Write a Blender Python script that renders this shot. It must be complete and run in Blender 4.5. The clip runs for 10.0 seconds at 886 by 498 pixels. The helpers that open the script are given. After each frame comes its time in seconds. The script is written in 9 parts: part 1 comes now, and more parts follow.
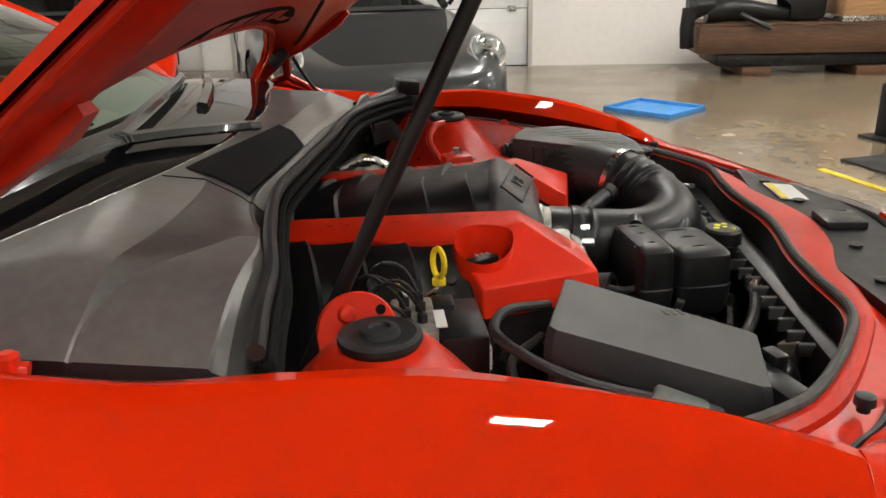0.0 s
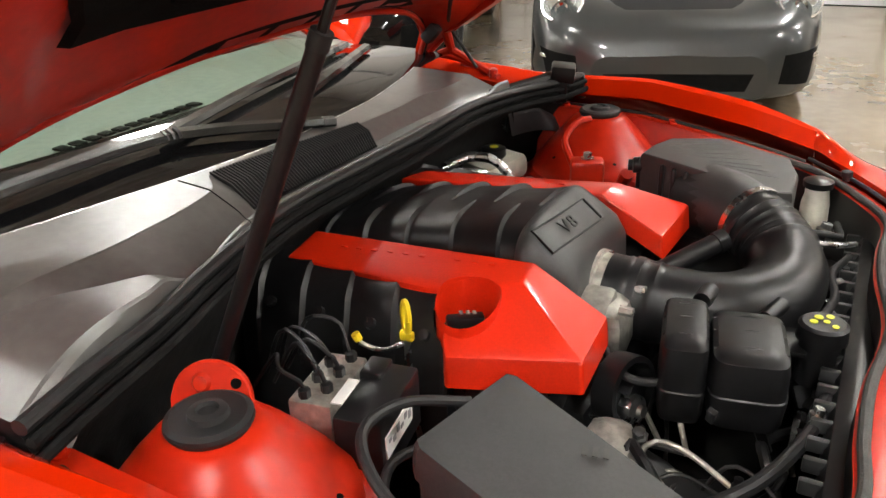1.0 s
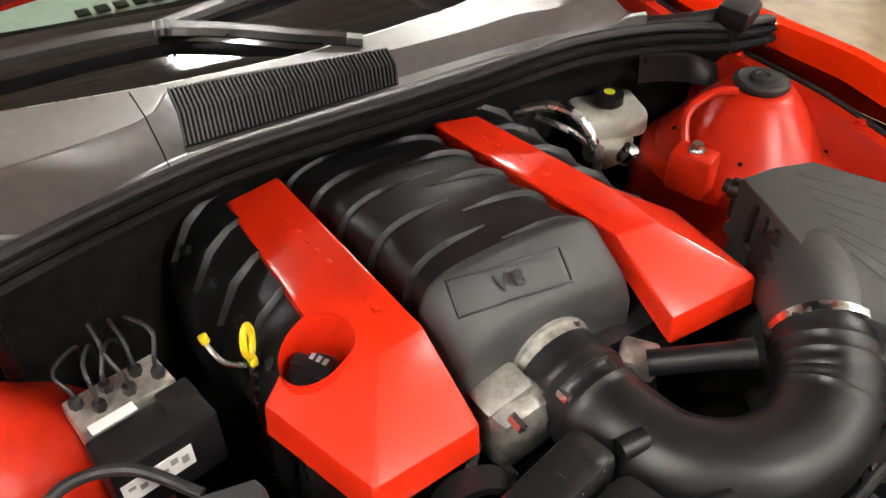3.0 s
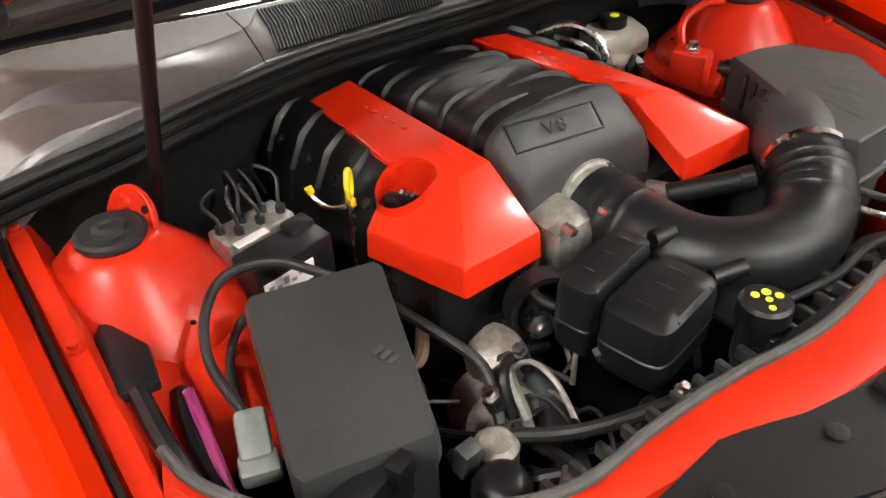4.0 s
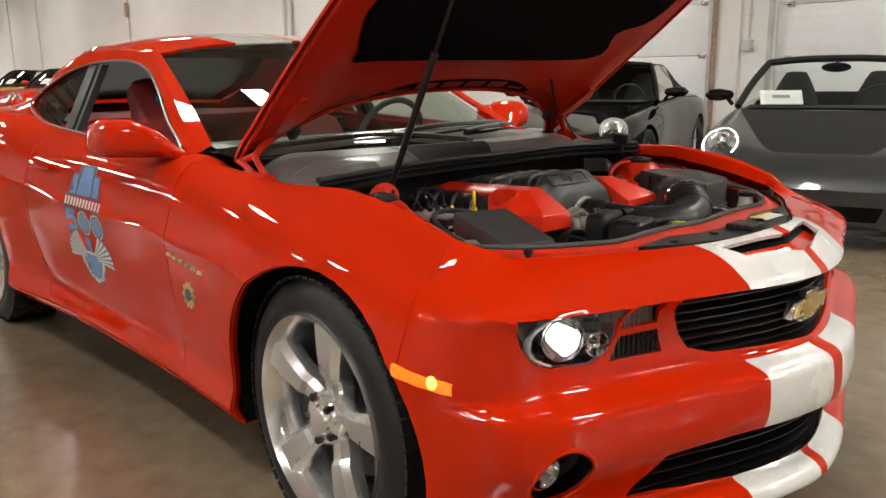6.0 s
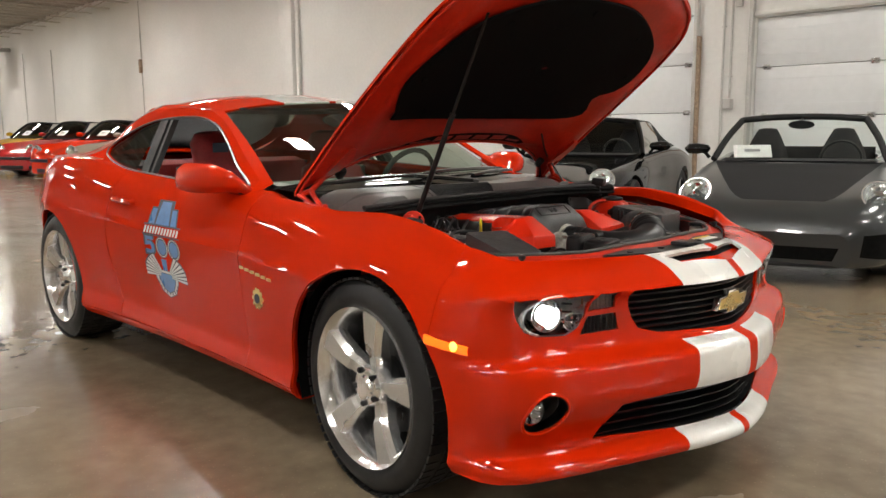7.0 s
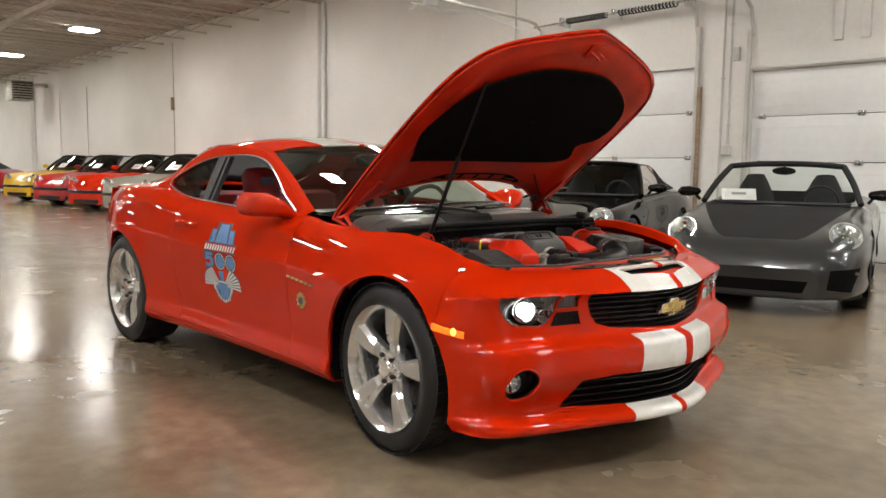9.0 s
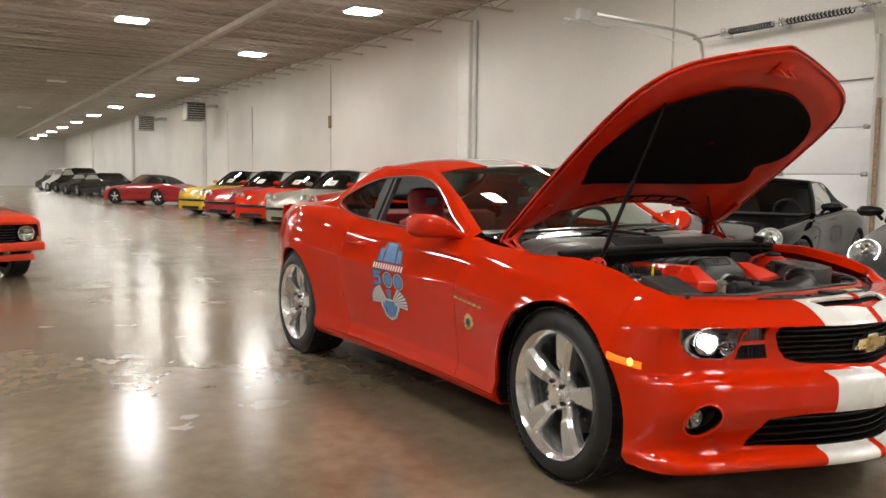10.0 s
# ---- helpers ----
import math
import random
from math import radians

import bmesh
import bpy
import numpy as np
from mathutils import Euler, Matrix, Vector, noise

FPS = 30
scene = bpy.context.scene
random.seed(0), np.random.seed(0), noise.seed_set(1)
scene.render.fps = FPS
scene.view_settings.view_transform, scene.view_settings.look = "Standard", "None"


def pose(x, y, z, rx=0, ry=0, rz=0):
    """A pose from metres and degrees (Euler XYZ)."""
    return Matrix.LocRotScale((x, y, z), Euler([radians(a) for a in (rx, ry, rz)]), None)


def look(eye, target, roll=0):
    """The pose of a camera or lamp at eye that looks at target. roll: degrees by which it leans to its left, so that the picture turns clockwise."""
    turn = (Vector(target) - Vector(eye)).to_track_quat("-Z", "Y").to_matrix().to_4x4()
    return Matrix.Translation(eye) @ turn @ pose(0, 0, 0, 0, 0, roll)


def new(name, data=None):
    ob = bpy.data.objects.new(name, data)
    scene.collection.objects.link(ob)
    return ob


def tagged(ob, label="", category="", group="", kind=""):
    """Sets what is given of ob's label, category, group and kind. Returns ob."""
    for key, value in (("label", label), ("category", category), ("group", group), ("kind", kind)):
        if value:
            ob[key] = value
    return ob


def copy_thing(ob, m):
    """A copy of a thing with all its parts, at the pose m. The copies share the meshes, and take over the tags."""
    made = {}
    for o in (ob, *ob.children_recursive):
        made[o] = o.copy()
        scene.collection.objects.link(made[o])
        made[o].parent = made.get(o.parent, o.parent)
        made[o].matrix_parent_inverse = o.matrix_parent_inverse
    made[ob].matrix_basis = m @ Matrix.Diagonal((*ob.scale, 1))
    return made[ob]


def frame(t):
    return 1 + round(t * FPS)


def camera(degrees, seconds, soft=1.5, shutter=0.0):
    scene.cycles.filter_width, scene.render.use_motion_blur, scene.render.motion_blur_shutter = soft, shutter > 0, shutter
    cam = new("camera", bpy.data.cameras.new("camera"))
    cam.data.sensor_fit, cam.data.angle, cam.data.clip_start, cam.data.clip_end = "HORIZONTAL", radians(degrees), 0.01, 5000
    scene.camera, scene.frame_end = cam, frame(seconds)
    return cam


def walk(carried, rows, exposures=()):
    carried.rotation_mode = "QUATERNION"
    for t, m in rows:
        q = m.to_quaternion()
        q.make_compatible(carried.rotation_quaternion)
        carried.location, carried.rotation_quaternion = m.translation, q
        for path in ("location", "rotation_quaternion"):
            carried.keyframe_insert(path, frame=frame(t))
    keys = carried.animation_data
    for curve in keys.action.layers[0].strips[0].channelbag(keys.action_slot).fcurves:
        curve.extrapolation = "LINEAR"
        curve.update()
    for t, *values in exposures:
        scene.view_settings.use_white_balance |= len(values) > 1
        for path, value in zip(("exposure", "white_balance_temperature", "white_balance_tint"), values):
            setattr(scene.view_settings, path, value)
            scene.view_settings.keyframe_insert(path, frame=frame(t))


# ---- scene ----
cam = camera(58.4, 10.0)
PATH = [
    (0, (0.033, -1.358, 1.256), (-0.104, 0.513, 0.567), -1.4),
    (0.2, (0.107, -1.294, 1.275), (-0.152, 0.534, 0.510), -1.5),
    (0.5, (0.228, -1.214, 1.298), (-0.254, 0.537, 0.459), -1.9),
    (1, (0.442, -1.059, 1.363), (-0.45, 0.519, 0.518), -2.3),
    (1.5, (0.512, -0.869, 1.418), (-0.534, 0.55, 0.472), -0.2),
    (2, (0.549, -0.675, 1.46), (-0.577, 0.501, 0.3), 0.1),
    (2.2, (0.57, -0.602, 1.476), (-0.613, 0.486, 0.286), 0.1),
    (3.3, (0.605, -0.446, 1.502), (-0.669, 0.38, 0.2), 0.0),
    (3.5, (0.633, -0.485, 1.499), (-0.627, 0.352, 0.19), -0.1),
    (4, (0.805, -0.723, 1.452), (-0.499, 0.172, 0.229), -2.7),
    (4.5, (0.97, -1.011, 1.392), (-0.395, 0.055, 0.391), -1.8),
    (5, (1.184, -1.295, 1.294), (-0.237, -0.092, 0.563), -0.2),
    (5.5, (1.356, -1.596, 1.216), (-0.079, -0.311, 0.677), -0.8),
    (6, (1.537, -1.928, 1.2), (0.121, -0.583, 0.768), -0.7),
    (6.2, (1.587, -2.058, 1.204), (0.191, -0.685, 0.799), -0.6),
    (7.3, (2.122, -2.553, 1.204), (0.685, -1.188, 0.934), -0.2),
    (7.5, (2.186, -2.629, 1.202), (0.752, -1.258, 0.947), 0.1),
    (8, (2.391, -2.777, 1.219), (0.944, -1.415, 0.997), 0.4),
    (8.5, (2.539, -2.878, 1.213), (1.076, -1.531, 1.009), 0.5),
    (9, (2.566, -2.93, 1.208), (1.1, -1.585, 1.003), 0.7),
    (9.5, (2.537, -2.988, 1.218), (1.022, -1.697, 1.032), 0.9),
    (10, (2.476, -3.015, 1.246), (0.79, -1.953, 1.072), 0.7),
]
EXPOSURES = [(0.0, 0.30), (0.5, 0.52), (1.0, 0.85), (2.0, 1.20), (3.5, 1.31), (4.2, 1.07), (4.8, 0.40), (5.5, 0.20), (6.2, 0.18), (10.0, 0.16)]
walk(cam, [(t, look(eye, target, roll)) for t, eye, target, roll in PATH], EXPOSURES)

# ---- light and exposure ----
world = bpy.data.worlds.new("world")
scene.world = world
world.use_nodes = True
world.node_tree.nodes["Background"].inputs[0].default_value = (0.9, 0.95, 1.0, 1)
world.node_tree.nodes["Background"].inputs[1].default_value = 0.008
WALL_N = 8.5
LAMP_Z, LAMP_STEP, LAMP_FIRST = 4.95, 7.5, -13.8


# ---- materials ----
def material(name, base=(0.5, 0.5, 0.5), rough=0.5, metal=0.0, coat=0.0, grain=0.0, grain_scale=40.0, bump=0.0,
             bump_scale=200.0, stain=0.0, stain_scale=3.0, rough_var=0.0, second=None, mix_scale=5.0, mix_lo=0.45,
             mix_hi=0.65, coat_rough=0.03, emit=None, emit_power=0.0, glass=0.0, alpha=1.0, per_object=0.0, ior=1.5, stretch=(1, 1, 1), spec=0.5):
    """A node material: base colour with grain and stains at two scales, relief and uneven gloss."""
    m = bpy.data.materials.new(name)
    m.use_nodes = True
    nt = m.node_tree
    n, l = nt.nodes, nt.links
    b = n["Principled BSDF"]
    b.inputs["Base Color"].default_value = (*base, 1)
    b.inputs["Roughness"].default_value = rough
    b.inputs["Metallic"].default_value = metal
    b.inputs["Coat Weight"].default_value = coat
    b.inputs["Coat Roughness"].default_value = coat_rough
    b.inputs["Transmission Weight"].default_value = glass
    b.inputs["Alpha"].default_value = alpha
    b.inputs["IOR"].default_value = ior
    b.inputs["Specular IOR Level"].default_value = spec
    if emit:
        b.inputs["Emission Color"].default_value = (*emit, 1)
        b.inputs["Emission Strength"].default_value = emit_power
    where = n.new("ShaderNodeTexCoord")
    mp = n.new("ShaderNodeMapping")
    mp.inputs["Scale"].default_value = stretch
    l.new(where.outputs["Object"], mp.inputs["Vector"])

    def noise_at(scale, detail=4.0):
        t = n.new("ShaderNodeTexNoise")
        t.inputs["Scale"].default_value = scale
        t.inputs["Detail"].default_value = detail
        l.new(mp.outputs["Vector"], t.inputs["Vector"])
        return t.outputs["Fac"]

    def ranged(fac, lo, hi, to_lo, to_hi):
        r = n.new("ShaderNodeMapRange")
        for i, v in enumerate((lo, hi, to_lo, to_hi)):
            r.inputs[i + 1].default_value = v
        l.new(fac, r.inputs[0])
        return r.outputs[0]

    def times(colour, fac):
        mx = n.new("ShaderNodeMix")
        mx.data_type, mx.blend_type = "RGBA", "MULTIPLY"
        mx.inputs[0].default_value = 1.0
        if colour is None:
            mx.inputs[6].default_value = (*base, 1)
        else:
            l.new(colour, mx.inputs[6])
        l.new(fac, mx.inputs[7])
        return mx.outputs[2]

    colour = None
    if second:
        mx = n.new("ShaderNodeMix")
        mx.data_type = "RGBA"
        mx.inputs[6].default_value = (*base, 1)
        mx.inputs[7].default_value = (*second, 1)
        l.new(ranged(noise_at(mix_scale, 6.0), mix_lo, mix_hi, 0, 1), mx.inputs[0])
        colour = mx.outputs[2]
    if grain:
        colour = times(colour, ranged(noise_at(grain_scale, 3.0), 0.3, 0.7, 1 - grain, 1 + grain))
    if stain:
        colour = times(colour, ranged(noise_at(stain_scale, 5.0), 0.35, 0.65, 1 - stain, 1 + stain * 0.4))
    if per_object:
        info = n.new("ShaderNodeObjectInfo")
        colour = times(colour, ranged(info.outputs["Random"], 0, 1, 1 - per_object, 1 + per_object))
    if colour is not None:
        l.new(colour, b.inputs["Base Color"])
    if rough_var:
        l.new(ranged(noise_at(stain_scale * 2.3, 5.0), 0.3, 0.7, max(rough - rough_var, 0.02), rough + rough_var), b.inputs["Roughness"])
    if bump:
        bp = n.new("ShaderNodeBump")
        bp.inputs["Strength"].default_value = bump
        bp.inputs["Distance"].default_value = 0.002
        l.new(bp.outputs["Normal"], b.inputs["Coat Normal"])
        l.new(noise_at(bump_scale, 3.0), bp.inputs["Height"])
        l.new(bp.outputs["Normal"], b.inputs["Normal"])
    return m


M = {}
M["paint"] = material("red_paint", (0.60, 0.021, 0.0018), 0.5, coat=0.75, grain=0.06, grain_scale=900, spec=0.0, bump=0.045, bump_scale=38)
M["paint_bay"] = material("red_paint_dusty", (0.56, 0.022, 0.005), 0.40, coat=0.45, grain=0.07, grain_scale=60, stain=0.10, stain_scale=9, spec=0.1, coat_rough=0.30)
M["cover_red"] = material("red_cover_plastic", (0.72, 0.024, 0.004), 0.42, coat=0.55, coat_rough=0.16, grain=0.05, grain_scale=300, bump=0.02, bump_scale=700, spec=0.3)
M["white_stripe"] = material("white_stripe_film", (0.80, 0.79, 0.76), 0.25, coat=0.8, grain=0.03, grain_scale=30, rough_var=0.05)
M["black_trim"] = material("black_plastic", (0.009, 0.009, 0.010), 0.36, spec=0.38, grain=0.25, grain_scale=90, bump=0.12, bump_scale=900, rough_var=0.04, stain=0.2, stain_scale=30)
M["grey_trim"] = material("faded_grey_plastic", (0.036, 0.037, 0.038), 0.36, grain=0.14, grain_scale=220, bump=0.25, bump_scale=1400, rough_var=0.05, stain=0.22, stain_scale=6)
M["cowl"] = material("dusty_cowl_plastic", (0.098, 0.095, 0.091), 0.38, coat=0.80, coat_rough=0.16, grain=0.12, grain_scale=60, bump=0.15, bump_scale=900, rough_var=0.04, stain=0.12, stain_scale=5)
M["gloss_black"] = material("black_glass_border", (0.008, 0.008, 0.009), 0.05, grain=0.2, grain_scale=40, rough_var=0.03, stain=0.2)
M["wiper"] = material("satin_black_metal", (0.016, 0.016, 0.017), 0.22, coat=0.4, grain=0.2, rough_var=0.08)
M["smoke_amber"] = material("smoked_amber_lens", (0.34, 0.17, 0.06), 0.2, coat=0.8, grain=0.15, grain_scale=60)
M["rubber"] = material("rubber", (0.012, 0.012, 0.013), 0.55, grain=0.2, grain_scale=70, bump=0.2, bump_scale=600, rough_var=0.1)
M["tyre"] = material("tyre_rubber", (0.007, 0.007, 0.008), 0.55, grain=0.25, grain_scale=50, bump=0.3, bump_scale=300, rough_var=0.12)
M["foam"] = material("dark_sound_foam", (0.012, 0.012, 0.012), 0.9, spec=0.12, grain=0.3, grain_scale=50, bump=0.5, bump_scale=160, stain=0.3, stain_scale=8)
M["seal"] = material("grey_foam_seal", (0.060, 0.060, 0.057), 0.7, grain=0.2, grain_scale=60, bump=0.3, bump_scale=400)
M["engine_plastic"] = material("ribbed_engine_plastic", (0.009, 0.009, 0.010), 0.40, spec=0.36, grain=0.2, grain_scale=120, bump=0.03, bump_scale=900, rough_var=0.04, stain=0.2, stain_scale=18)
M["alloy_face"] = material("machined_alloy_face", (0.62, 0.62, 0.61), 0.30, metal=0.85, grain=0.06, grain_scale=160, rough_var=0.05)
M["alloy"] = material("polished_alloy", (0.90, 0.90, 0.91), 0.16, metal=0.85, grain=0.04, grain_scale=60, rough_var=0.05, stain=0.08)
M["cast"] = material("cast_aluminium", (0.440, 0.425, 0.385), 0.48, metal=0.85, grain=0.25, grain_scale=70, bump=0.5, bump_scale=350, stain=0.4, stain_scale=14, rough_var=0.15)
M["steel"] = material("bright_steel", (0.62, 0.62, 0.62), 0.28, metal=1.0, grain=0.12, grain_scale=90, rough_var=0.1, stain=0.2, stain_scale=20)
M["dark_metal"] = material("dark_metal", (0.028, 0.028, 0.030), 0.40, metal=0.6, grain=0.3, grain_scale=60, stain=0.3, stain_scale=10, rough_var=0.15)
M["trim_metal"] = material("satin_window_trim", (0.26, 0.26, 0.26), 0.30, metal=0.9, grain=0.1, grain_scale=60)
M["chrome"] = material("chrome", (0.85, 0.85, 0.86), 0.08, metal=1.0, stain=0.05, rough_var=0.03)
M["gold"] = material("gold_emblem", (0.82, 0.62, 0.26), 0.28, metal=1.0, grain=0.06, rough_var=0.05)
M["yellow"] = material("yellow_plastic", (0.85, 0.62, 0.02), 0.35, grain=0.08, rough_var=0.08)
M["yellow_green"] = material("yellow_print", (0.75, 0.78, 0.05), 0.45, grain=0.05)
M["white_plastic"] = material("milky_plastic", (0.62, 0.60, 0.52), 0.4, grain=0.1, stain=0.25, stain_scale=12, rough_var=0.1)
M["pale_connector"] = material("pale_grey_connector", (0.16, 0.18, 0.17), 0.45, grain=0.1, grain_scale=80)
M["magenta"] = material("magenta_wire", (0.30, 0.03, 0.14), 0.5, grain=0.1)
M["label_white"] = material("white_label", (0.75, 0.75, 0.73), 0.45, grain=0.04, stain=0.1, stain_scale=9)
M["print_grey"] = material("grey_print", (0.25, 0.25, 0.26), 0.5, grain=0.05)
M["liner"] = material("hood_felt", (0.004, 0.004, 0.004), 0.95, spec=0.1, grain=0.35, grain_scale=120, bump=0.6, bump_scale=500, stain=0.25, stain_scale=5)
# near-black base that puts deep shade into the colour; also used for black parts
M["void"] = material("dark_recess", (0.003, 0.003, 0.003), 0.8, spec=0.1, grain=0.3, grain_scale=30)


def pane_material(name, tint, ior=1.5, rough=0.01):
    """Thin sheet glass: tinted see-through with a mirror-like skin."""
    m = bpy.data.materials.new(name)
    m.use_nodes = True
    n, l = m.node_tree.nodes, m.node_tree.links
    n.remove(n["Principled BSDF"])
    clear, shine, mix, fres = n.new("ShaderNodeBsdfTransparent"), n.new("ShaderNodeBsdfGlossy"), n.new("ShaderNodeMixShader"), n.new("ShaderNodeFresnel")
    clear.inputs["Color"].default_value = (*tint, 1)
    shine.inputs["Roughness"].default_value = rough
    fres.inputs["IOR"].default_value = ior
    l.new(fres.outputs[0], mix.inputs[0])
    l.new(clear.outputs[0], mix.inputs[1])
    l.new(shine.outputs[0], mix.inputs[2])
    l.new(mix.outputs[0], n["Material Output"].inputs["Surface"])
    return m


M["dark_glass"] = pane_material("dark_tinted_glass", (0.10, 0.12, 0.11), 1.55)
M["glass"] = pane_material("clear_glass", (0.88, 0.93, 0.91), 1.35)
M["screen_glass"] = pane_material("tinted_glass", (0.44, 0.54, 0.47), 1.55)
M["lamp_glass"] = pane_material("headlamp_lens", (0.95, 0.96, 0.97), 1.35)
M["beam"] = material("lit_headlamp", (1, 1, 1), 0.3, emit=(0.94, 1.0, 0.98), emit_power=6.0)
M["amber"] = material("lit_amber_lens", (0.9, 0.25, 0.01), 0.2, coat=1.0, emit=(1.0, 0.16, 0.01), emit_power=0.8)
M["amber_hot"] = material("amber_bulb", (1, 0.6, 0.1), 0.3, emit=(1.0, 0.46, 0.06), emit_power=3.5)
M["decal_blue"] = material("blue_decal", (0.055, 0.20, 0.52), 0.3, coat=0.7, grain=0.12, grain_scale=40, rough_var=0.05)
M["decal_dark"] = material("navy_decal", (0.012, 0.016, 0.045), 0.3, coat=0.7)
M["decal_sky"] = material("light_blue_decal", (0.22, 0.45, 0.72), 0.3, coat=0.7, grain=0.1, grain_scale=30)
M["decal_cream"] = material("pale_decal", (0.72, 0.70, 0.70), 0.3, coat=0.7)
M["dash_top"] = material("pale_dash_top", (0.27, 0.29, 0.26), 0.5, grain=0.1, grain_scale=60, bump=0.2)
M["lamp_bowl"] = material("headlamp_bowl", (0.62, 0.62, 0.63), 0.32, metal=0.9, grain=0.2, grain_scale=30, rough_var=0.08)
M["seat_red"] = material("red_leather", (0.30, 0.015, 0.015), 0.5, grain=0.12, grain_scale=60, bump=0.3, bump_scale=250, rough_var=0.08)
M["cabin"] = material("dark_cabin", (0.030, 0.029, 0.030), 0.6, grain=0.2, grain_scale=40, bump=0.2)
M["wall"] = material("painted_block", (0.83, 0.815, 0.785), 0.62, grain=0.025, grain_scale=14, stain=0.07, stain_scale=0.35, bump=0.25, bump_scale=60, rough_var=0.1)
M["door_white"] = material("white_door_panel", (0.88, 0.89, 0.90), 0.4, grain=0.02, grain_scale=10, stain=0.06, stain_scale=0.8, rough_var=0.08)
M["ceiling"] = material("ceiling_paint", (0.55, 0.50, 0.43), 0.75, grain=0.08, grain_scale=3, stain=0.15, stain_scale=0.4)
M["joist"] = material("joist_paint", (0.60, 0.57, 0.51), 0.6, grain=0.05, grain_scale=6, stain=0.1, stain_scale=2)
M["pipe"] = material("wall_pipe_paint", (0.60, 0.58, 0.55), 0.5, grain=0.05, stain=0.12)
M["rust"] = material("rusty_strip", (0.36, 0.25, 0.17), 0.6, grain=0.3, grain_scale=30, stain=0.3, stain_scale=5)
M["lamp"] = material("lamp_diffuser", (1, 1, 1), 0.5, emit=(1.0, 0.97, 0.90), emit_power=101.0)
M["blue_mat"] = material("blue_plastic_tray", (0.06, 0.30, 0.72), 0.4, grain=0.06, stain=0.15, stain_scale=3, rough_var=0.1)
M["tape"] = material("yellow_tape", (0.75, 0.58, 0.03), 0.5, grain=0.1, stain=0.2)
M["wood"] = material("crate_wood", (0.095, 0.045, 0.02), 0.6, grain=0.3, grain_scale=18, bump=0.3, stain=0.3, stretch=(0.3, 3, 3))
M["tan_wood"] = material("tan_board", (0.42, 0.24, 0.11), 0.55, grain=0.2, grain_scale=14, bump=0.2, stain=0.2, stretch=(0.3, 3, 3))


def floor_material():
    m = material("polished_concrete", (0.200, 0.154, 0.101), 0.22, grain=0.14, grain_scale=9, stain=0.19, stain_scale=0.7,
                 second=(0.252, 0.200, 0.136), mix_scale=0.45, mix_lo=0.35, mix_hi=0.7, bump=0.03, bump_scale=35, rough_var=0.07)
    n, l = m.node_tree.nodes, m.node_tree.links
    b = n["Principled BSDF"]
    # pale and dark flecks of aggregate
    v = n.new("ShaderNodeTexVoronoi")
    v.inputs["Scale"].default_value = 38
    where = n.new("ShaderNodeTexCoord")
    l.new(where.outputs["Object"], v.inputs["Vector"])
    r = n.new("ShaderNodeMapRange")
    for i, val in enumerate((0.06, 0.16, 1.35, 1.0)):
        r.inputs[i + 1].default_value = val
    l.new(v.outputs["Distance"], r.inputs[0])
    mx = n.new("ShaderNodeMix")
    mx.data_type, mx.blend_type = "RGBA", "MULTIPLY"
    mx.inputs[0].default_value = 1.0
    l.new(b.inputs["Base Color"].links[0].from_socket, mx.inputs[6])
    l.new(r.outputs[0], mx.inputs[7])
    l.new(mx.outputs[2], b.inputs["Base Color"])
    b.inputs["Coat Weight"].default_value = 0.22
    b.inputs["Coat Roughness"].default_value = 0.16
    return m


M["floor"] = floor_material()

# ---- shape helpers ----
def smooth1(table, x):
    """Smooth curve through a short table of (x, value), flat beyond its ends."""
    xs, ys = [p[0] for p in table], [p[1] for p in table]
    if xs[0] > xs[-1]:
        xs, ys = xs[::-1], ys[::-1]
    if x <= xs[0]:
        return ys[0]
    if x >= xs[-1]:
        return ys[-1]
    i = max(j for j in range(len(xs) - 1) if xs[j] <= x)

    def slope(j):
        if j == 0 or j == len(xs) - 1:
            k = min(j, len(xs) - 2)
            return (ys[k + 1] - ys[k]) / (xs[k + 1] - xs[k])
        a = (ys[j] - ys[j - 1]) / (xs[j] - xs[j - 1])
        b = (ys[j + 1] - ys[j]) / (xs[j + 1] - xs[j])
        return 0 if a * b <= 0 else 2 * a * b / (a + b)
    h = xs[i + 1] - xs[i]
    t = (x - xs[i]) / h
    return ((2 * t ** 3 - 3 * t ** 2 + 1) * ys[i] + (t ** 3 - 2 * t ** 2 + t) * h * slope(i)
            + (3 * t ** 2 - 2 * t ** 3) * ys[i + 1] + (t ** 3 - t ** 2) * h * slope(i + 1))


def spline(points, n, closed=False):
    """n + 1 places along a smooth line through the points, evenly by length."""
    p = [Vector(q) for q in points]
    if closed:
        p = [p[-1]] + p + [p[0], p[1]]
    else:
        p = [p[0] * 2 - p[1]] + p + [p[-1] * 2 - p[-2]]
    fine = []
    for i in range(1, len(p) - 2):
        a, b, c, d = p[i - 1:i + 3]
        for k in range(12):
            t = k / 12
            fine.append(0.5 * (2 * b + (c - a) * t + (2 * a - 5 * b + 4 * c - d) * t * t + (3 * b - a - 3 * c + d) * t ** 3))
    fine.append(p[-2].copy())
    run = [0.0]
    for a, b in zip(fine, fine[1:]):
        run.append(run[-1] + (b - a).length)
    out, j = [], 0
    for i in range(n + 1):
        s = run[-1] * i / n
        while j < len(run) - 2 and run[j + 1] < s:
            j += 1
        out.append(fine[j].lerp(fine[j + 1], (s - run[j]) / max(run[j + 1] - run[j], 1e-9)))
    return out[:-1] if closed else out


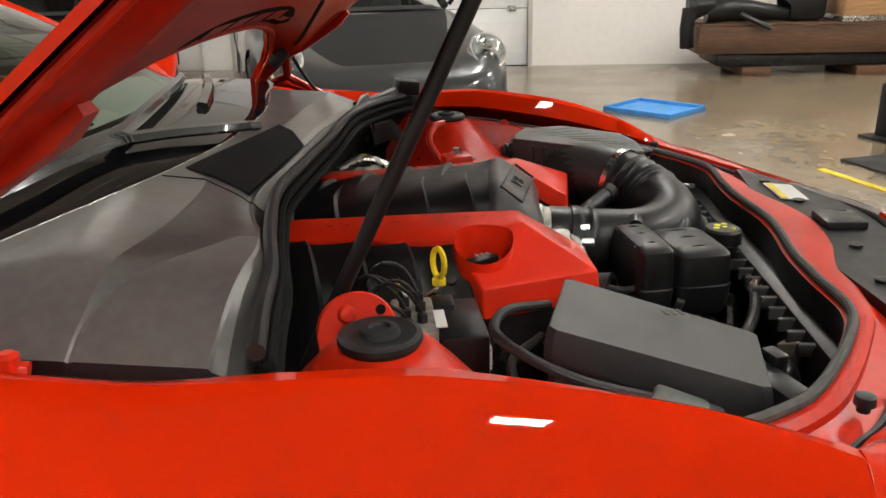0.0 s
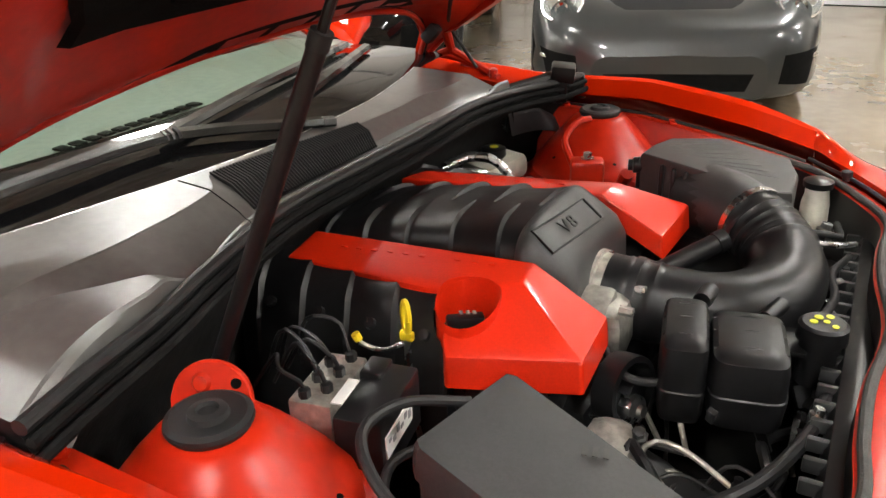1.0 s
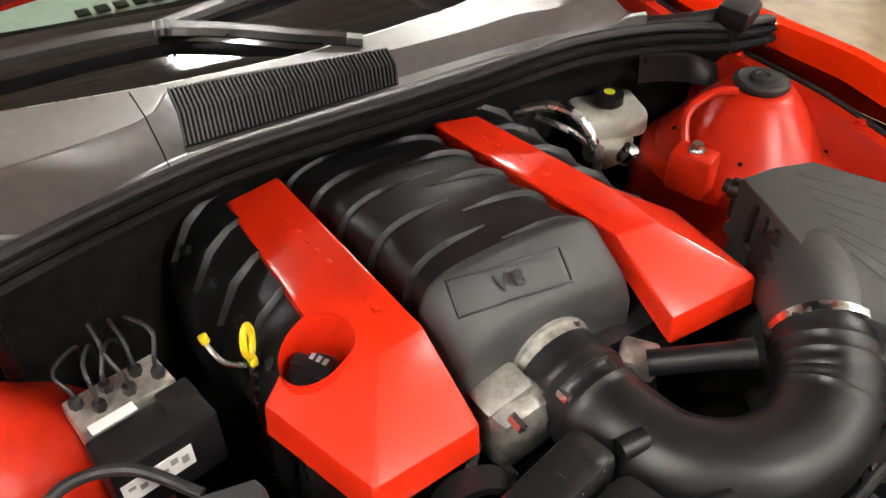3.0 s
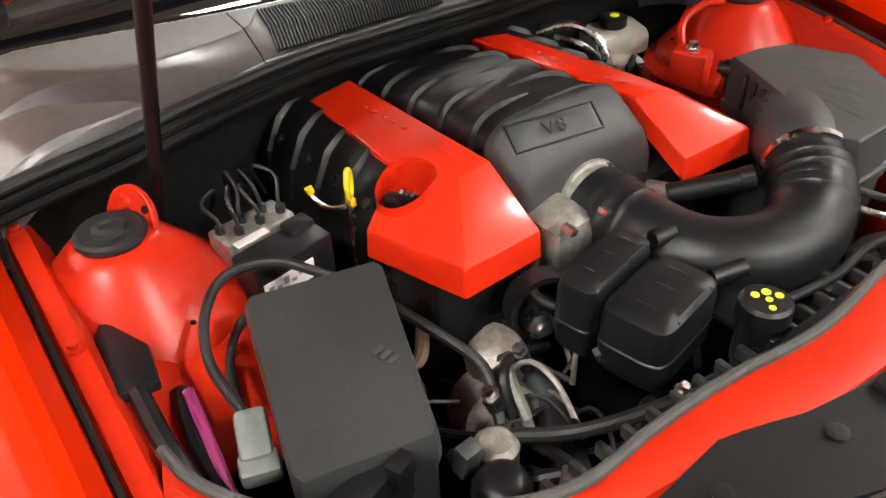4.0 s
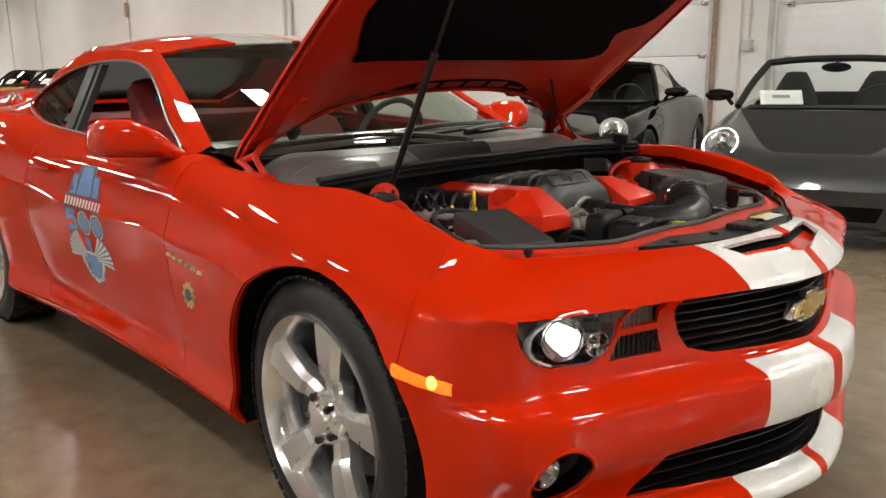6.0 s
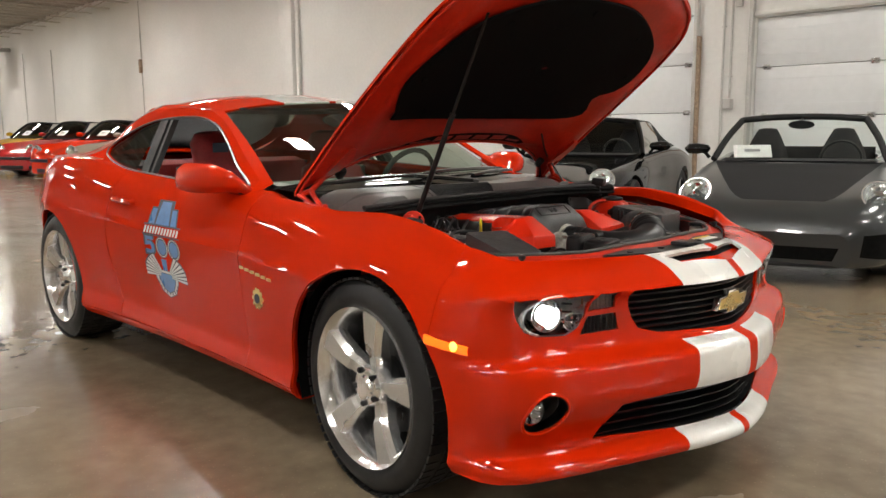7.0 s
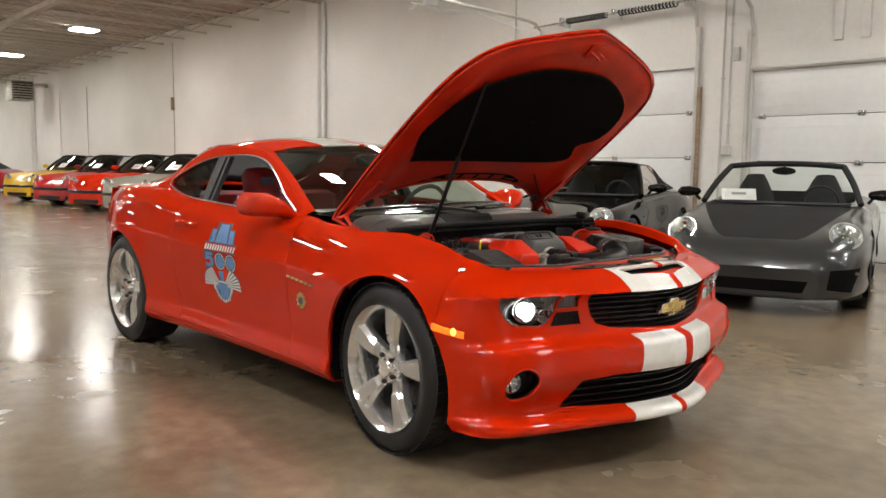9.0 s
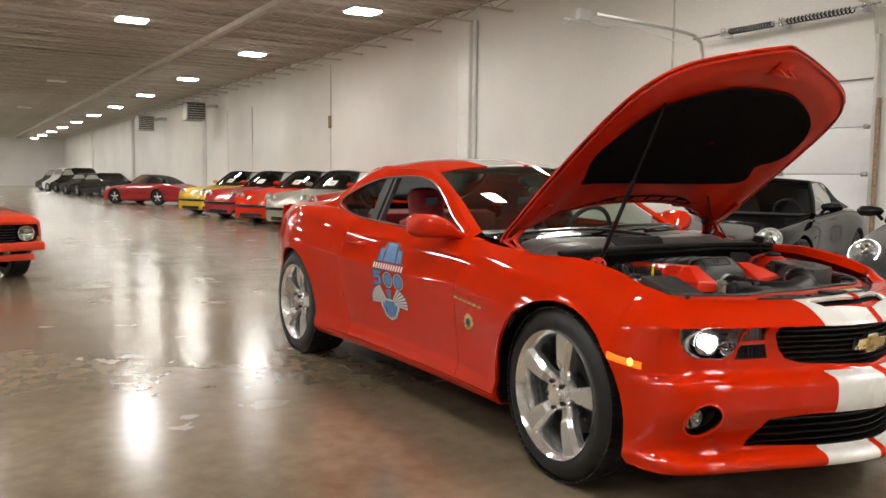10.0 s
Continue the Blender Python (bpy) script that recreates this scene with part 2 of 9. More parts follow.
def grid(rows, wrap=False):
    """A sheet through rows of points."""
    bm = bmesh.new()
    vs = [[bm.verts.new(p) for p in r] for r in rows]
    for a, b in zip(vs, vs[1:]):
        for i in range(len(a) - (0 if wrap else 1)):
            j = (i + 1) % len(a)
            bm.faces.new((a[i], a[j], b[j], b[i]))
    return bm


def add_grid(bm, rows, wrap=False, caps=False):
    vs = [[bm.verts.new(p) for p in r] for r in rows]
    for a, b in zip(vs, vs[1:]):
        for i in range(len(a) - (0 if wrap else 1)):
            j = (i + 1) % len(a)
            bm.faces.new((a[i], a[j], b[j], b[i]))
    if caps:
        bm.faces.new(vs[0][::-1])
        bm.faces.new(vs[-1])
    return bm


def box(bm, c, s, bevel=0.0, turn=None, seg=2):
    m = Matrix.Translation(c) @ (turn or Matrix()) @ Matrix.Diagonal((*s, 1))
    r = bmesh.ops.create_cube(bm, size=1.0, matrix=m)
    if bevel:
        edges = list({e for v in r["verts"] for e in v.link_edges})
        bmesh.ops.bevel(bm, geom=edges, offset=bevel, segments=seg, affect="EDGES", profile=0.5)
    return bm


def basis(d):
    d = Vector(d).normalized()
    a = Vector((0, 0, 1)) if abs(d.z) < 0.9 else Vector((1, 0, 0))
    u = d.cross(a).normalized()
    return u, d.cross(u).normalized()


def tube(bm, path, r, seg=10, caps=True, wave=None, smooth=0):
    """A round bar or hose along a path; r is a number or one radius a point."""
    pts = [Vector(p) for p in path]
    if smooth:
        pts = spline(pts, smooth)
    n = len(pts)
    rows = []
    u = None
    for i, p in enumerate(pts):
        d = (pts[min(i + 1, n - 1)] - pts[max(i - 1, 0)]).normalized()
        if u is None:
            u, _ = basis(d)
        else:
            u = (u - d * u.dot(d)).normalized()
        v = d.cross(u)
        t = i / (n - 1)
        if isinstance(r, (list, tuple)):
            g = t * (len(r) - 1)
            k0 = min(int(g), len(r) - 2)
            rad = r[k0] + (r[k0 + 1] - r[k0]) * (g - k0)
        else:
            rad = r(t) if callable(r) else r
        rows.append([p + (u * math.cos(2 * math.pi * k / seg) + v * math.sin(2 * math.pi * k / seg)) * rad for k in range(seg)])
    return add_grid(bm, rows, wrap=True, caps=caps)


def lathe(bm, centre, axis, profile, seg=24, caps=True):
    """Turned form: profile is (distance along axis, radius)."""
    u, v = basis(axis)
    d = Vector(axis).normalized()
    c = Vector(centre)
    rows = [[c + d * h + (u * math.cos(2 * math.pi * k / seg) + v * math.sin(2 * math.pi * k / seg)) * max(rad, 1e-4) for k in range(seg)]
            for h, rad in profile]
    return add_grid(bm, rows, wrap=True, caps=caps)


def prism(bm, outline, lo, hi, bevel=0.0, axis="z", seg=2, m=None):
    """A slab with the given outline between two heights along an axis."""
    put = {"z": lambda a, b, h: (a, b, h), "y": lambda a, b, h: (a, h, b), "x": lambda a, b, h: (h, a, b)}[axis]
    m = m or Matrix()
    bot = [bm.verts.new(m @ Vector(put(a, b, lo))) for a, b in outline]
    top = [bm.verts.new(m @ Vector(put(a, b, hi))) for a, b in outline]
    n = len(outline)
    fs = [bm.faces.new(bot[::-1]), bm.faces.new(top)]
    fs += [bm.faces.new((bot[i], bot[(i + 1) % n], top[(i + 1) % n], top[i])) for i in range(n)]
    if bevel:
        edges = list({e for f in fs[1:2] for e in f.edges} | {e for f in fs[2:] for e in f.edges if e not in fs[0].edges[:]})
        bmesh.ops.bevel(bm, geom=edges, offset=bevel, segments=seg, affect="EDGES", profile=0.5)
    return bm


def mirrored(bm):
    """A copy of bm on the other side of the car's middle."""
    b2 = bm.copy()
    for v in b2.verts:
        v.co.y = -v.co.y
    bmesh.ops.reverse_faces(b2, faces=b2.faces[:])
    return b2


DROP = {"x": (1, 2), "y": (0, 2), "z": (0, 1)}


def inside(poly, a, b):
    hit = False
    for (x0, y0), (x1, y1) in zip(poly, poly[1:] + poly[:1]):
        if (y0 > b) != (y1 > b) and a < (x1 - x0) * (b - y0) / (y1 - y0) + x0:
            hit = not hit
    return hit


def scribe(bm, poly, axis, where=None):
    """Cuts the outline, seen along an axis, into a sheet; gives the faces inside it."""
    i, j = DROP[axis]
    lo = (min(p[0] for p in poly) - 1e-4, min(p[1] for p in poly) - 1e-4)
    hi = (max(p[0] for p in poly) + 1e-4, max(p[1] for p in poly) + 1e-4)

    def near():
        out = []
        for f in bm.faces:
            if where and not where(f.calc_center_median()):
                continue
            cs = [v.co for v in f.verts]
            if (max(c[i] for c in cs) >= lo[0] and min(c[i] for c in cs) <= hi[0]
                    and max(c[j] for c in cs) >= lo[1] and min(c[j] for c in cs) <= hi[1]):
                out.append(f)
        return out
    for (x0, y0), (x1, y1) in zip(poly, poly[1:] + poly[:1]):
        no, co = Vector((0, 0, 0)), Vector((0, 0, 0))
        no[i], no[j] = y1 - y0, x0 - x1
        co[i], co[j] = x0, y0
        if no.length < 1e-7:
            continue
        fs = near()
        geom = fs + list({e for f in fs for e in f.edges}) + list({v for f in fs for v in f.verts})
        bmesh.ops.bisect_plane(bm, geom=geom, plane_co=co, plane_no=no.normalized(), dist=1e-5)
    out = []
    for f in near():
        c = f.calc_center_median()
        if inside(poly, c[i], c[j]):
            out.append(f)
    return out


def cut(bm, poly, axis, where=None):
    fs = scribe(bm, poly, axis, where)
    bmesh.ops.delete(bm, geom=fs, context="FACES")
    return bm


def taken(bm, test):
    """Moves the faces whose centre passes the test into a sheet of their own."""
    out = bm.copy()
    bmesh.ops.delete(out, geom=[f for f in out.faces if not test(f.calc_center_median())], context="FACES")
    bmesh.ops.delete(bm, geom=[f for f in bm.faces if test(f.calc_center_median())], context="FACES")
    return out


def thicken(bm, depth, inward=None):
    """Gives a sheet a back and sides; depth along minus the normal."""
    bmesh.ops.recalc_face_normals(bm, faces=bm.faces[:])
    if inward is not None and bm.faces:
        s = sum((f.normal.dot(Vector(inward) - f.calc_center_median()) * f.calc_area()) for f in bm.faces)
        if s > 0:
            bmesh.ops.reverse_faces(bm, faces=bm.faces[:])
    bm.normal_update()
    old = bm.faces[:]
    back = {v: bm.verts.new(v.co - v.normal * depth) for v in bm.verts[:]}
    rim = [e for e in bm.edges if len(e.link_faces) == 1]
    for f in old:
        g = bm.faces.new([back[v] for v in reversed(f.verts[:])])
        g.material_index = f.material_index
    for e in rim:
        f = e.link_faces[0]
        lp = [l for l in f.loops if l.edge == e][0]
        a, b = lp.vert, lp.link_loop_next.vert
        g = bm.faces.new((b, a, back[a], back[b]))
        g.material_index = f.material_index
    return bm


def circle(cx, cy, r, n=32, r2=None, a0=0.0):
    return [(cx + r * math.cos(a0 + 2 * math.pi * k / n), cy + (r2 or r) * math.sin(a0 + 2 * math.pi * k / n)) for k in range(n)]


def part(name, bm, mats, parent=None, label="", sharp=35, recalc=False):
    """Links a bmesh as one mesh object under a thing or a part."""
    if recalc:
        bmesh.ops.recalc_face_normals(bm, faces=bm.faces[:])
    me = bpy.data.meshes.new(name)
    for f in bm.faces:
        f.smooth = True
    bm.to_mesh(me)
    bm.free()
    me.set_sharp_from_angle(angle=radians(sharp))
    for m in (mats if isinstance(mats, (list, tuple)) else [mats]):
        me.materials.append(M[m] if isinstance(m, str) else m)
    ob = new(name, me)
    if parent is not None:
        ob.parent = parent
    if label:
        tagged(ob, label)
    return ob


def thing(name, label, category, at=None, group="", kind=""):
    ob = new(name)
    ob.empty_display_size = 0.05
    if at is not None:
        ob.matrix_basis = at
    return tagged(ob, label, category, group, kind)


def build(make, *a, **k):
    bm = bmesh.new()
    make(bm, *a, **k)
    return bm

# ---- the hall ----
XW, XE, YS = -96.0, 46.0, -15.0
bm = bmesh.new()
box(bm, ((XW + XE) / 2, (YS + WALL_N) / 2, -0.1), (XE - XW, WALL_N - YS, 0.2))
tagged(part("floor", bm, "floor"), "polished brown concrete floor with stains and lamp reflections", "floor", kind="structure")

DOOR_A = (-7.20, -4.05, 2.81)     # x from, x to, height
DOOR_B = (-3.18, 0.40, 2.68)


def wall_piece(bm, x0, x1, z0, z1):
    box(bm, ((x0 + x1) / 2, WALL_N + 0.12, (z0 + z1) / 2), (x1 - x0, 0.24, z1 - z0))


bm = bmesh.new()
wall_piece(bm, XW, DOOR_A[0], 0, 5.6)
wall_piece(bm, DOOR_A[0], DOOR_A[1], DOOR_A[2], 5.6)
wall_piece(bm, DOOR_A[1], DOOR_B[0], 0, 5.6)
wall_piece(bm, DOOR_B[0], DOOR_B[1], DOOR_B[2], 5.6)
wall_piece(bm, DOOR_B[1], XE, 0, 5.6)
tagged(part("wall_north", bm, "wall"), "long white painted hall wall with two loading doors", "wall", kind="structure")
for nm, c, s in (("wall_south", ((XW + XE) / 2, YS - 0.12, 2.8), (XE - XW, 0.24, 5.6)),
                 ("wall_west", (XW - 0.12, (YS + WALL_N) / 2, 2.8), (0.24, WALL_N - YS + 0.48, 5.6)),
                 ("wall_east", (XE + 0.12, (YS + WALL_N) / 2, 2.8), (0.24, WALL_N - YS + 0.48, 5.6))):
    tagged(part(nm, build(box, c, s), "wall"), "plain white painted hall wall", "wall", kind="structure")

# corrugated deck on joists
bm = bmesh.new()
box(bm, ((XW + XE) / 2, (YS + WALL_N) / 2, 5.66), (XE - XW, WALL_N - YS, 0.08))
for i in range(int((XE - XW) / 0.45)):
    x = XW + 0.45 * i + 0.2
    box(bm, (x, (YS + WALL_N) / 2, 5.60), (0.10, WALL_N - YS, 0.05))
tagged(part("ceiling", bm, "ceiling"), "ribbed steel deck ceiling painted off-white", "ceiling", kind="structure")

joist = bmesh.new()
yl, yh = YS + 0.02, WALL_N - 0.02
box(joist, (0, (yl + yh) / 2, 5.545), (0.09, yh - yl, 0.04))
box(joist, (0, (yl + yh) / 2, 5.22), (0.09, yh - yl, 0.035))
n = 46
for k in range(n):
    a, b = yl + (yh - yl) * k / n, yl + (yh - yl) * (k + 1) / n
    za, zb = (5.23, 5.53) if k % 2 else (5.53, 5.23)
    tube(joist, [(0, a, za), (0, b, zb)], 0.014, 5, caps=False)
first = part("joist", joist, "joist")
tagged(first, "white open-web steel roof joist", "joist", "roof joists", "structure")
first.location.x = XW + 1.0
for k in range(1, 90):
    c = copy_thing(first, pose(XW + 1.0 + 1.58 * k, 0, 0))
girder = build(box, ((XW + XE) / 2, 3.4, 5.10), (XE - XW, 0.16, 0.14), 0.01)
tagged(part("roof_girder", girder, "joist"), "long pale steel girder under the joists", "girder", kind="structure")


def hall_lamp():
    t = thing("ceiling_lamp", "lit white rectangular ceiling lamp hung under the joists", "ceiling lamp", group="ceiling lamps")
    bm = bmesh.new()
    prism(bm, [(-0.29, -0.35), (0.29, -0.35), (0.29, 0.35), (-0.29, 0.35)], 0.02, 0.10, 0.02)
    part("housing", bm, "pipe", t)
    bm = bmesh.new()
    box(bm, (0, 0, 0.003), (0.54, 0.66, 0.03), 0.006)
    part("diffuser", bm, "lamp", t, "glowing white diffuser")
    for y in (-0.25, 0.25):
        part("hanger", build(tube, [(0, y, 0.09), (0, y, 0.69)], 0.006, 6), "pipe", t)
    return t


lamp0 = hall_lamp()
lamp0.location = (LAMP_FIRST, 5.05, LAMP_Z)
spots = [(LAMP_FIRST + LAMP_STEP * k, 5.05) for k in range(-10, 8) if k]
spots += [(-17.9 + 14.8 * k, 0.95) for k in (0, -4)]
# (4.95, 5.05) stands off the row's step: an unseen lamp added as fill
spots += [(-3.1, 0.95), (4.95, 5.05)]
# unseen lamps added to brighten the far end of the hall
spots += [(-90.0 + 7.5 * k, y) for y in (-1.0, -5.5) for k in range(0, 7)]
# unseen lamps ahead of the car, added to light the open engine bay
spots += [(4.3 + 7.4 * k, 0.95) for k in range(0, 3)]
# unseen southern rows, added to light the near side of the car
spots += [(LAMP_FIRST + LAMP_STEP * k, y) for y, last in ((-3.2, 3), (-7.6, 4)) for k in range(-5, last)]
# three more unseen lamps, added as fill from the south
spots += [(LAMP_FIRST + LAMP_STEP * k, -11.8) for k in (-2, 0, 2)]
for x, y in spots:
    copy_thing(lamp0, pose(x, y, LAMP_Z))
dead = copy_thing(lamp0, pose(-32.7, 0.95, LAMP_Z))
for o in dead.children:
    if o.name.startswith("diffuser"):
        o.data = o.data.copy()
        o.data.materials[0] = M["door_white"]
        tagged(o, "unlit white diffuser")
tagged(dead, "unlit white rectangular ceiling lamp hung under the joists")
copy_thing(dead, pose(-47.5, 0.95, LAMP_Z))

# pilasters and pipes on the wall
for x in (-14.65, -39.0, -57.0, -75.0):
    bm = bmesh.new()
    box(bm, (x, WALL_N - 0.09, 2.62), (0.50, 0.18, 5.24), 0.01)
    tube(bm, [(x + 0.36, WALL_N - 0.08, 0.0), (x + 0.36, WALL_N - 0.08, 5.24)], 0.055, 10)
    tagged(part("wall_column", bm, "wall"), "white boxed steel column with a drain pipe against the wall", "column", kind="structure")
for x, z0, z1 in ((-23.2, 0.9, 5.2), (-31.5, 1.0, 4.3), (-35.0, 1.1, 4.4), (-3.50, 1.6, 5.2), (-3.62, 0.0, 5.2), (-7.9, 3.0, 5.2)):
    bm = bmesh.new()
    tube(bm, [(x, WALL_N - 0.02, z0), (x, WALL_N - 0.02, z1)], 0.016, 8)
    for z in (z0 + 0.3, (z0 + z1) / 2, z1 - 0.3):
        box(bm, (x, WALL_N - 0.012, z), (0.06, 0.024, 0.02))
    tagged(part("conduit", bm, "pipe"), "thin painted electrical conduit clipped to the wall", "conduit", "wall conduits", "structure")
bm = bmesh.new()
box(bm, (-3.50, WALL_N - 0.05, 1.52), (0.12, 0.10, 0.14), 0.008)
tagged(part("junction_box", bm, "pipe"), "small grey painted electrical junction box on the wall", "junction box", kind="structure")
bm = bmesh.new()
box(bm, (-3.40, WALL_N - 0.03, 2.95), (0.09, 0.06, 0.20), 0.006)
tagged(part("switch_box", bm, "pipe"), "pale narrow electrical switch box on the wall", "switch box", kind="structure")
bm = bmesh.new()
box(bm, (-23.2, WALL_N - 0.06, 3.2), (0.10, 0.10, 0.42), 0.02)
tagged(part("fire_bell_box", bm, "rust"), "narrow brown box high on the wall", "wall box", kind="structure")


def sectional_door(name, x0, x1, top, sections, hinges):
    t = thing(name, "closed white sectional overhead loading door", "door", kind="structure")
    y = WALL_N + 0.10
    h = top / sections
    for i in range(sections):
        bm = bmesh.new()
        box(bm, ((x0 + x1) / 2, y, h * (i + 0.5)), (x1 - x0 - 0.02, 0.05, h - 0.008), 0.006)
        for k in range(1, 4):
            box(bm, ((x0 + x1) / 2, y - 0.024, h * i + h * k / 4), (x1 - x0 - 0.06, 0.006, 0.012))
        part("panel", bm, "door_white", t)
    for i in range(1, sections):
        for x in hinges:
            bm = bmesh.new()
            box(bm, (x, y - 0.04, h * i), (0.10, 0.03, 0.07), 0.006)
            tube(bm, [(x - 0.06, y - 0.055, h * i), (x + 0.06, y - 0.055, h * i)], 0.012, 6)
            part("hinge", bm, "steel", t)
    for x, s in ((x0, 1), (x1, -1)):
        bm = bmesh.new()
        box(bm, (x - 0.02 * s, WALL_N - 0.045, top / 2 + 0.3), (0.05, 0.09, top + 0.6), 0.004)
        pts = [(x + 0.02 * s, WALL_N - 0.03, top + 0.5), (x + 0.02 * s, WALL_N - 0.12, top + 0.8), (x + 0.02 * s, WALL_N - 0.4, top + 1.02), (x + 0.02 * s, WALL_N - 2.6, top + 1.10)]
        tube(bm, pts, 0.028, 8, smooth=14)
        part("track", bm, "pipe", t, "painted steel door track")
    return t


sectional_door("door_1", DOOR_A[0], DOOR_A[1], DOOR_A[2], 4, (-7.0, -5.6, -4.2))
sectional_door("door_2", DOOR_B[0], DOOR_B[1], DOOR_B[2], 4, (-3.0, -1.62, 0.2))
bm = bmesh.new()
box(bm, (-3.98, WALL_N - 0.05, 1.25), (0.045, 0.08, 2.5), 0.01)
tagged(part("door_guard", bm, "rust"), "tan steel guard strip beside the loading door", "guard strip", kind="structure")
bm = bmesh.new()
box(bm, (-1.4, WALL_N - 0.02, DOOR_B[2] + 0.05), (3.7, 0.04, 0.06), 0.006)
for x in (-1.95, -1.60):
    box(bm, (x, WALL_N - 0.03, 3.95), (0.12, 0.06, 1.9), 0.006)
tagged(part("door_header", bm, "wall"), "painted header and studs over the loading door", "trim", kind="structure")
sp = thing("door_spring", "dark torsion spring bar over the loading door", "door spring", kind="structure")
bm = bmesh.new()
tube(bm, [(-7.2, WALL_N - 0.28, 3.75), (-3.9, WALL_N - 0.28, 3.80)], 0.018, 8)
for x in (-6.6, -5.5, -4.15):
    box(bm, (x, WALL_N - 0.15, 3.78), (0.05, 0.28, 0.14), 0.01)
part("shaft", bm, "steel", sp)
for a, b in ((-6.45, -5.62), (-5.38, -4.3)):
    bm = bmesh.new()
    n = 120
    for_turns = [(a + (b - a) * k / n, WALL_N - 0.28 + 0.045 * math.cos(k * 0.9), 3.77 + 0.045 * math.sin(k * 0.9)) for k in range(n + 1)]
    tube(bm, for_turns, 0.012, 5)
    part("coil", bm, "dark_metal", sp)
bm = bmesh.new()
tube(bm, [(-9.6, WALL_N + 0.0, 4.35), (-9.6, WALL_N - 1.2, 4.40)], 0.02, 6)
box(bm, (-9.6, WALL_N - 0.7, 4.52), (0.12, 0.3, 0.22), 0.02)
tube(bm, [(-9.75, WALL_N - 1.1, 4.32), (-9.45, WALL_N - 1.1, 4.36)], 0.025, 6)
tube(bm, [(-9.5, WALL_N - 0.6, 4.36), (-8.6, WALL_N - 0.3, 4.18), (-7.6, WALL_N - 0.08, 3.75)], 0.012, 6)
tagged(part("pipe_bracket", bm, "door_white"), "white pipe bracket and line high on the wall", "pipe bracket", kind="structure")
# unit heaters
for x, y in ((-36.5, 7.3), (-47.0, 7.2)):
    h = thing("unit_heater", "grey unit heater hung from the roof near the wall", "heater", kind="structure")
    part("casing", build(box, (x, y, 4.35), (0.9, 0.9, 0.85), 0.03), "cast", h)
    bm = bmesh.new()
    for k in range(7):
        box(bm, (x + 0.46, y, 4.02 + 0.11 * k), (0.03, 0.8, 0.05), 0.004)
    part("louvre", bm, "dark_metal", h)
    bm = bmesh.new()
    tube(bm, [(x, y, 4.75), (x, y, 5.25)], 0.02, 6)
    tube(bm, [(x, y + 0.3, 4.6), (x - 0.1, y + 1.0, 4.68), (x - 0.2, WALL_N, 4.68)], 0.09, 8)
    part("flue", bm, "pipe", h)

# floor things beyond the car
tray = thing("drip_tray", "shallow blue plastic drip tray lying on the floor", "tray", pose(1.36, 5.47, 0, 0, 0, -42) @ Matrix.Diagonal((0.62, 0.85, 1, 1)))
bm = bmesh.new()
prism(bm, [(-0.5, -0.32), (0.5, -0.32), (0.5, 0.32), (-0.5, 0.32)], 0.004, 0.012)
part("base", bm, "blue_mat", tray)
bm = bmesh.new()
for c, s in (((0, -0.32, 0.02), (1.04, 0.03, 0.04)), ((0, 0.32, 0.02), (1.04, 0.03, 0.04)), ((-0.51, 0, 0.02), (0.03, 0.61, 0.04)), ((0.51, 0, 0.02), (0.03, 0.61, 0.04))):
    box(bm, c, s, 0.008)
part("rim", bm, "blue_mat", tray)
bm = bmesh.new()
box(bm, (0, 0, 0.003), (1.6, 0.05, 0.006))
tp = part("floor_tape", bm, "tape")
tp.matrix_basis = pose(2.26, 2.70, 0, 0, 0, -70)
tagged(tp, "worn yellow tape line stuck on the floor", "floor tape")
bm = bmesh.new()
box(bm, (0, 0, 0.008), (1.5, 0.9, 0.016), 0.005)
rm = part("rubber_mat", bm, "rubber")
rm.matrix_basis = pose(2.86, 3.11, 0, 0, 0, -70)
tagged(rm, "black rubber mat lying on the floor", "mat")

st0 = thing("steel_stand", "short black steel stand on the floor by the mat", "stand", pose(2.74, 4.28, 0, 0, 0, 20))
part("base_plate", build(box, (0, 0, 0.01), (0.26, 0.26, 0.02), 0.004), "dark_metal", st0)
part("post", build(box, (0, 0, 0.20), (0.12, 0.12, 0.36), 0.008), "black_trim", st0)

CRATE_X, CRATE_Y = 3.38, 7.75
crate = thing("engine_pallet", "brown wooden crate on runners beside the hall wall", "crate", pose(CRATE_X, CRATE_Y, 0))
for y in (-0.42, 0.42):
    part("side_board", build(box, (0, y, 0.375), (2.5, 0.04, 0.27), 0.005), "wood", crate)
for x in (-1.23, 1.23):
    part("end_board", build(box, (x, 0, 0.375), (0.04, 0.80, 0.27), 0.005), "wood", crate)
for x in (-0.62, 0.55):
    part("runner", build(box, (x, 0, 0.05), (0.30, 0.84, 0.10), 0.006), "wood", crate)
part("skid", build(box, (0.05, 0, 0.17), (2.2, 0.80, 0.14), 0.05), "dark_metal", crate)
part("deck", build(box, (0, 0, 0.525), (2.46, 0.8, 0.03), 0.004), "wood", crate)
bm = bmesh.new()
tube(bm, [(-1.15, -0.2, 0.66), (-0.9, -0.2, 0.68), (-0.4, -0.15, 0.63), (-0.1, -0.1, 0.62), (0.0, 0, 0.70)], [0.12, 0.13, 0.08, 0.08, 0.10], 12)
lathe(bm, (-1.32, -0.25, 0.70), (1, 0, 0.1), [(-0.03, 0.001), (-0.03, 0.10), (0.05, 0.13), (0.12, 0.10), (0.25, 0.06)], 16)
tube(bm, [(-1.34, -0.30, 0.70), (-1.36, -0.32, 0.50), (-1.34, -0.30, 0.30)], 0.075, 10)
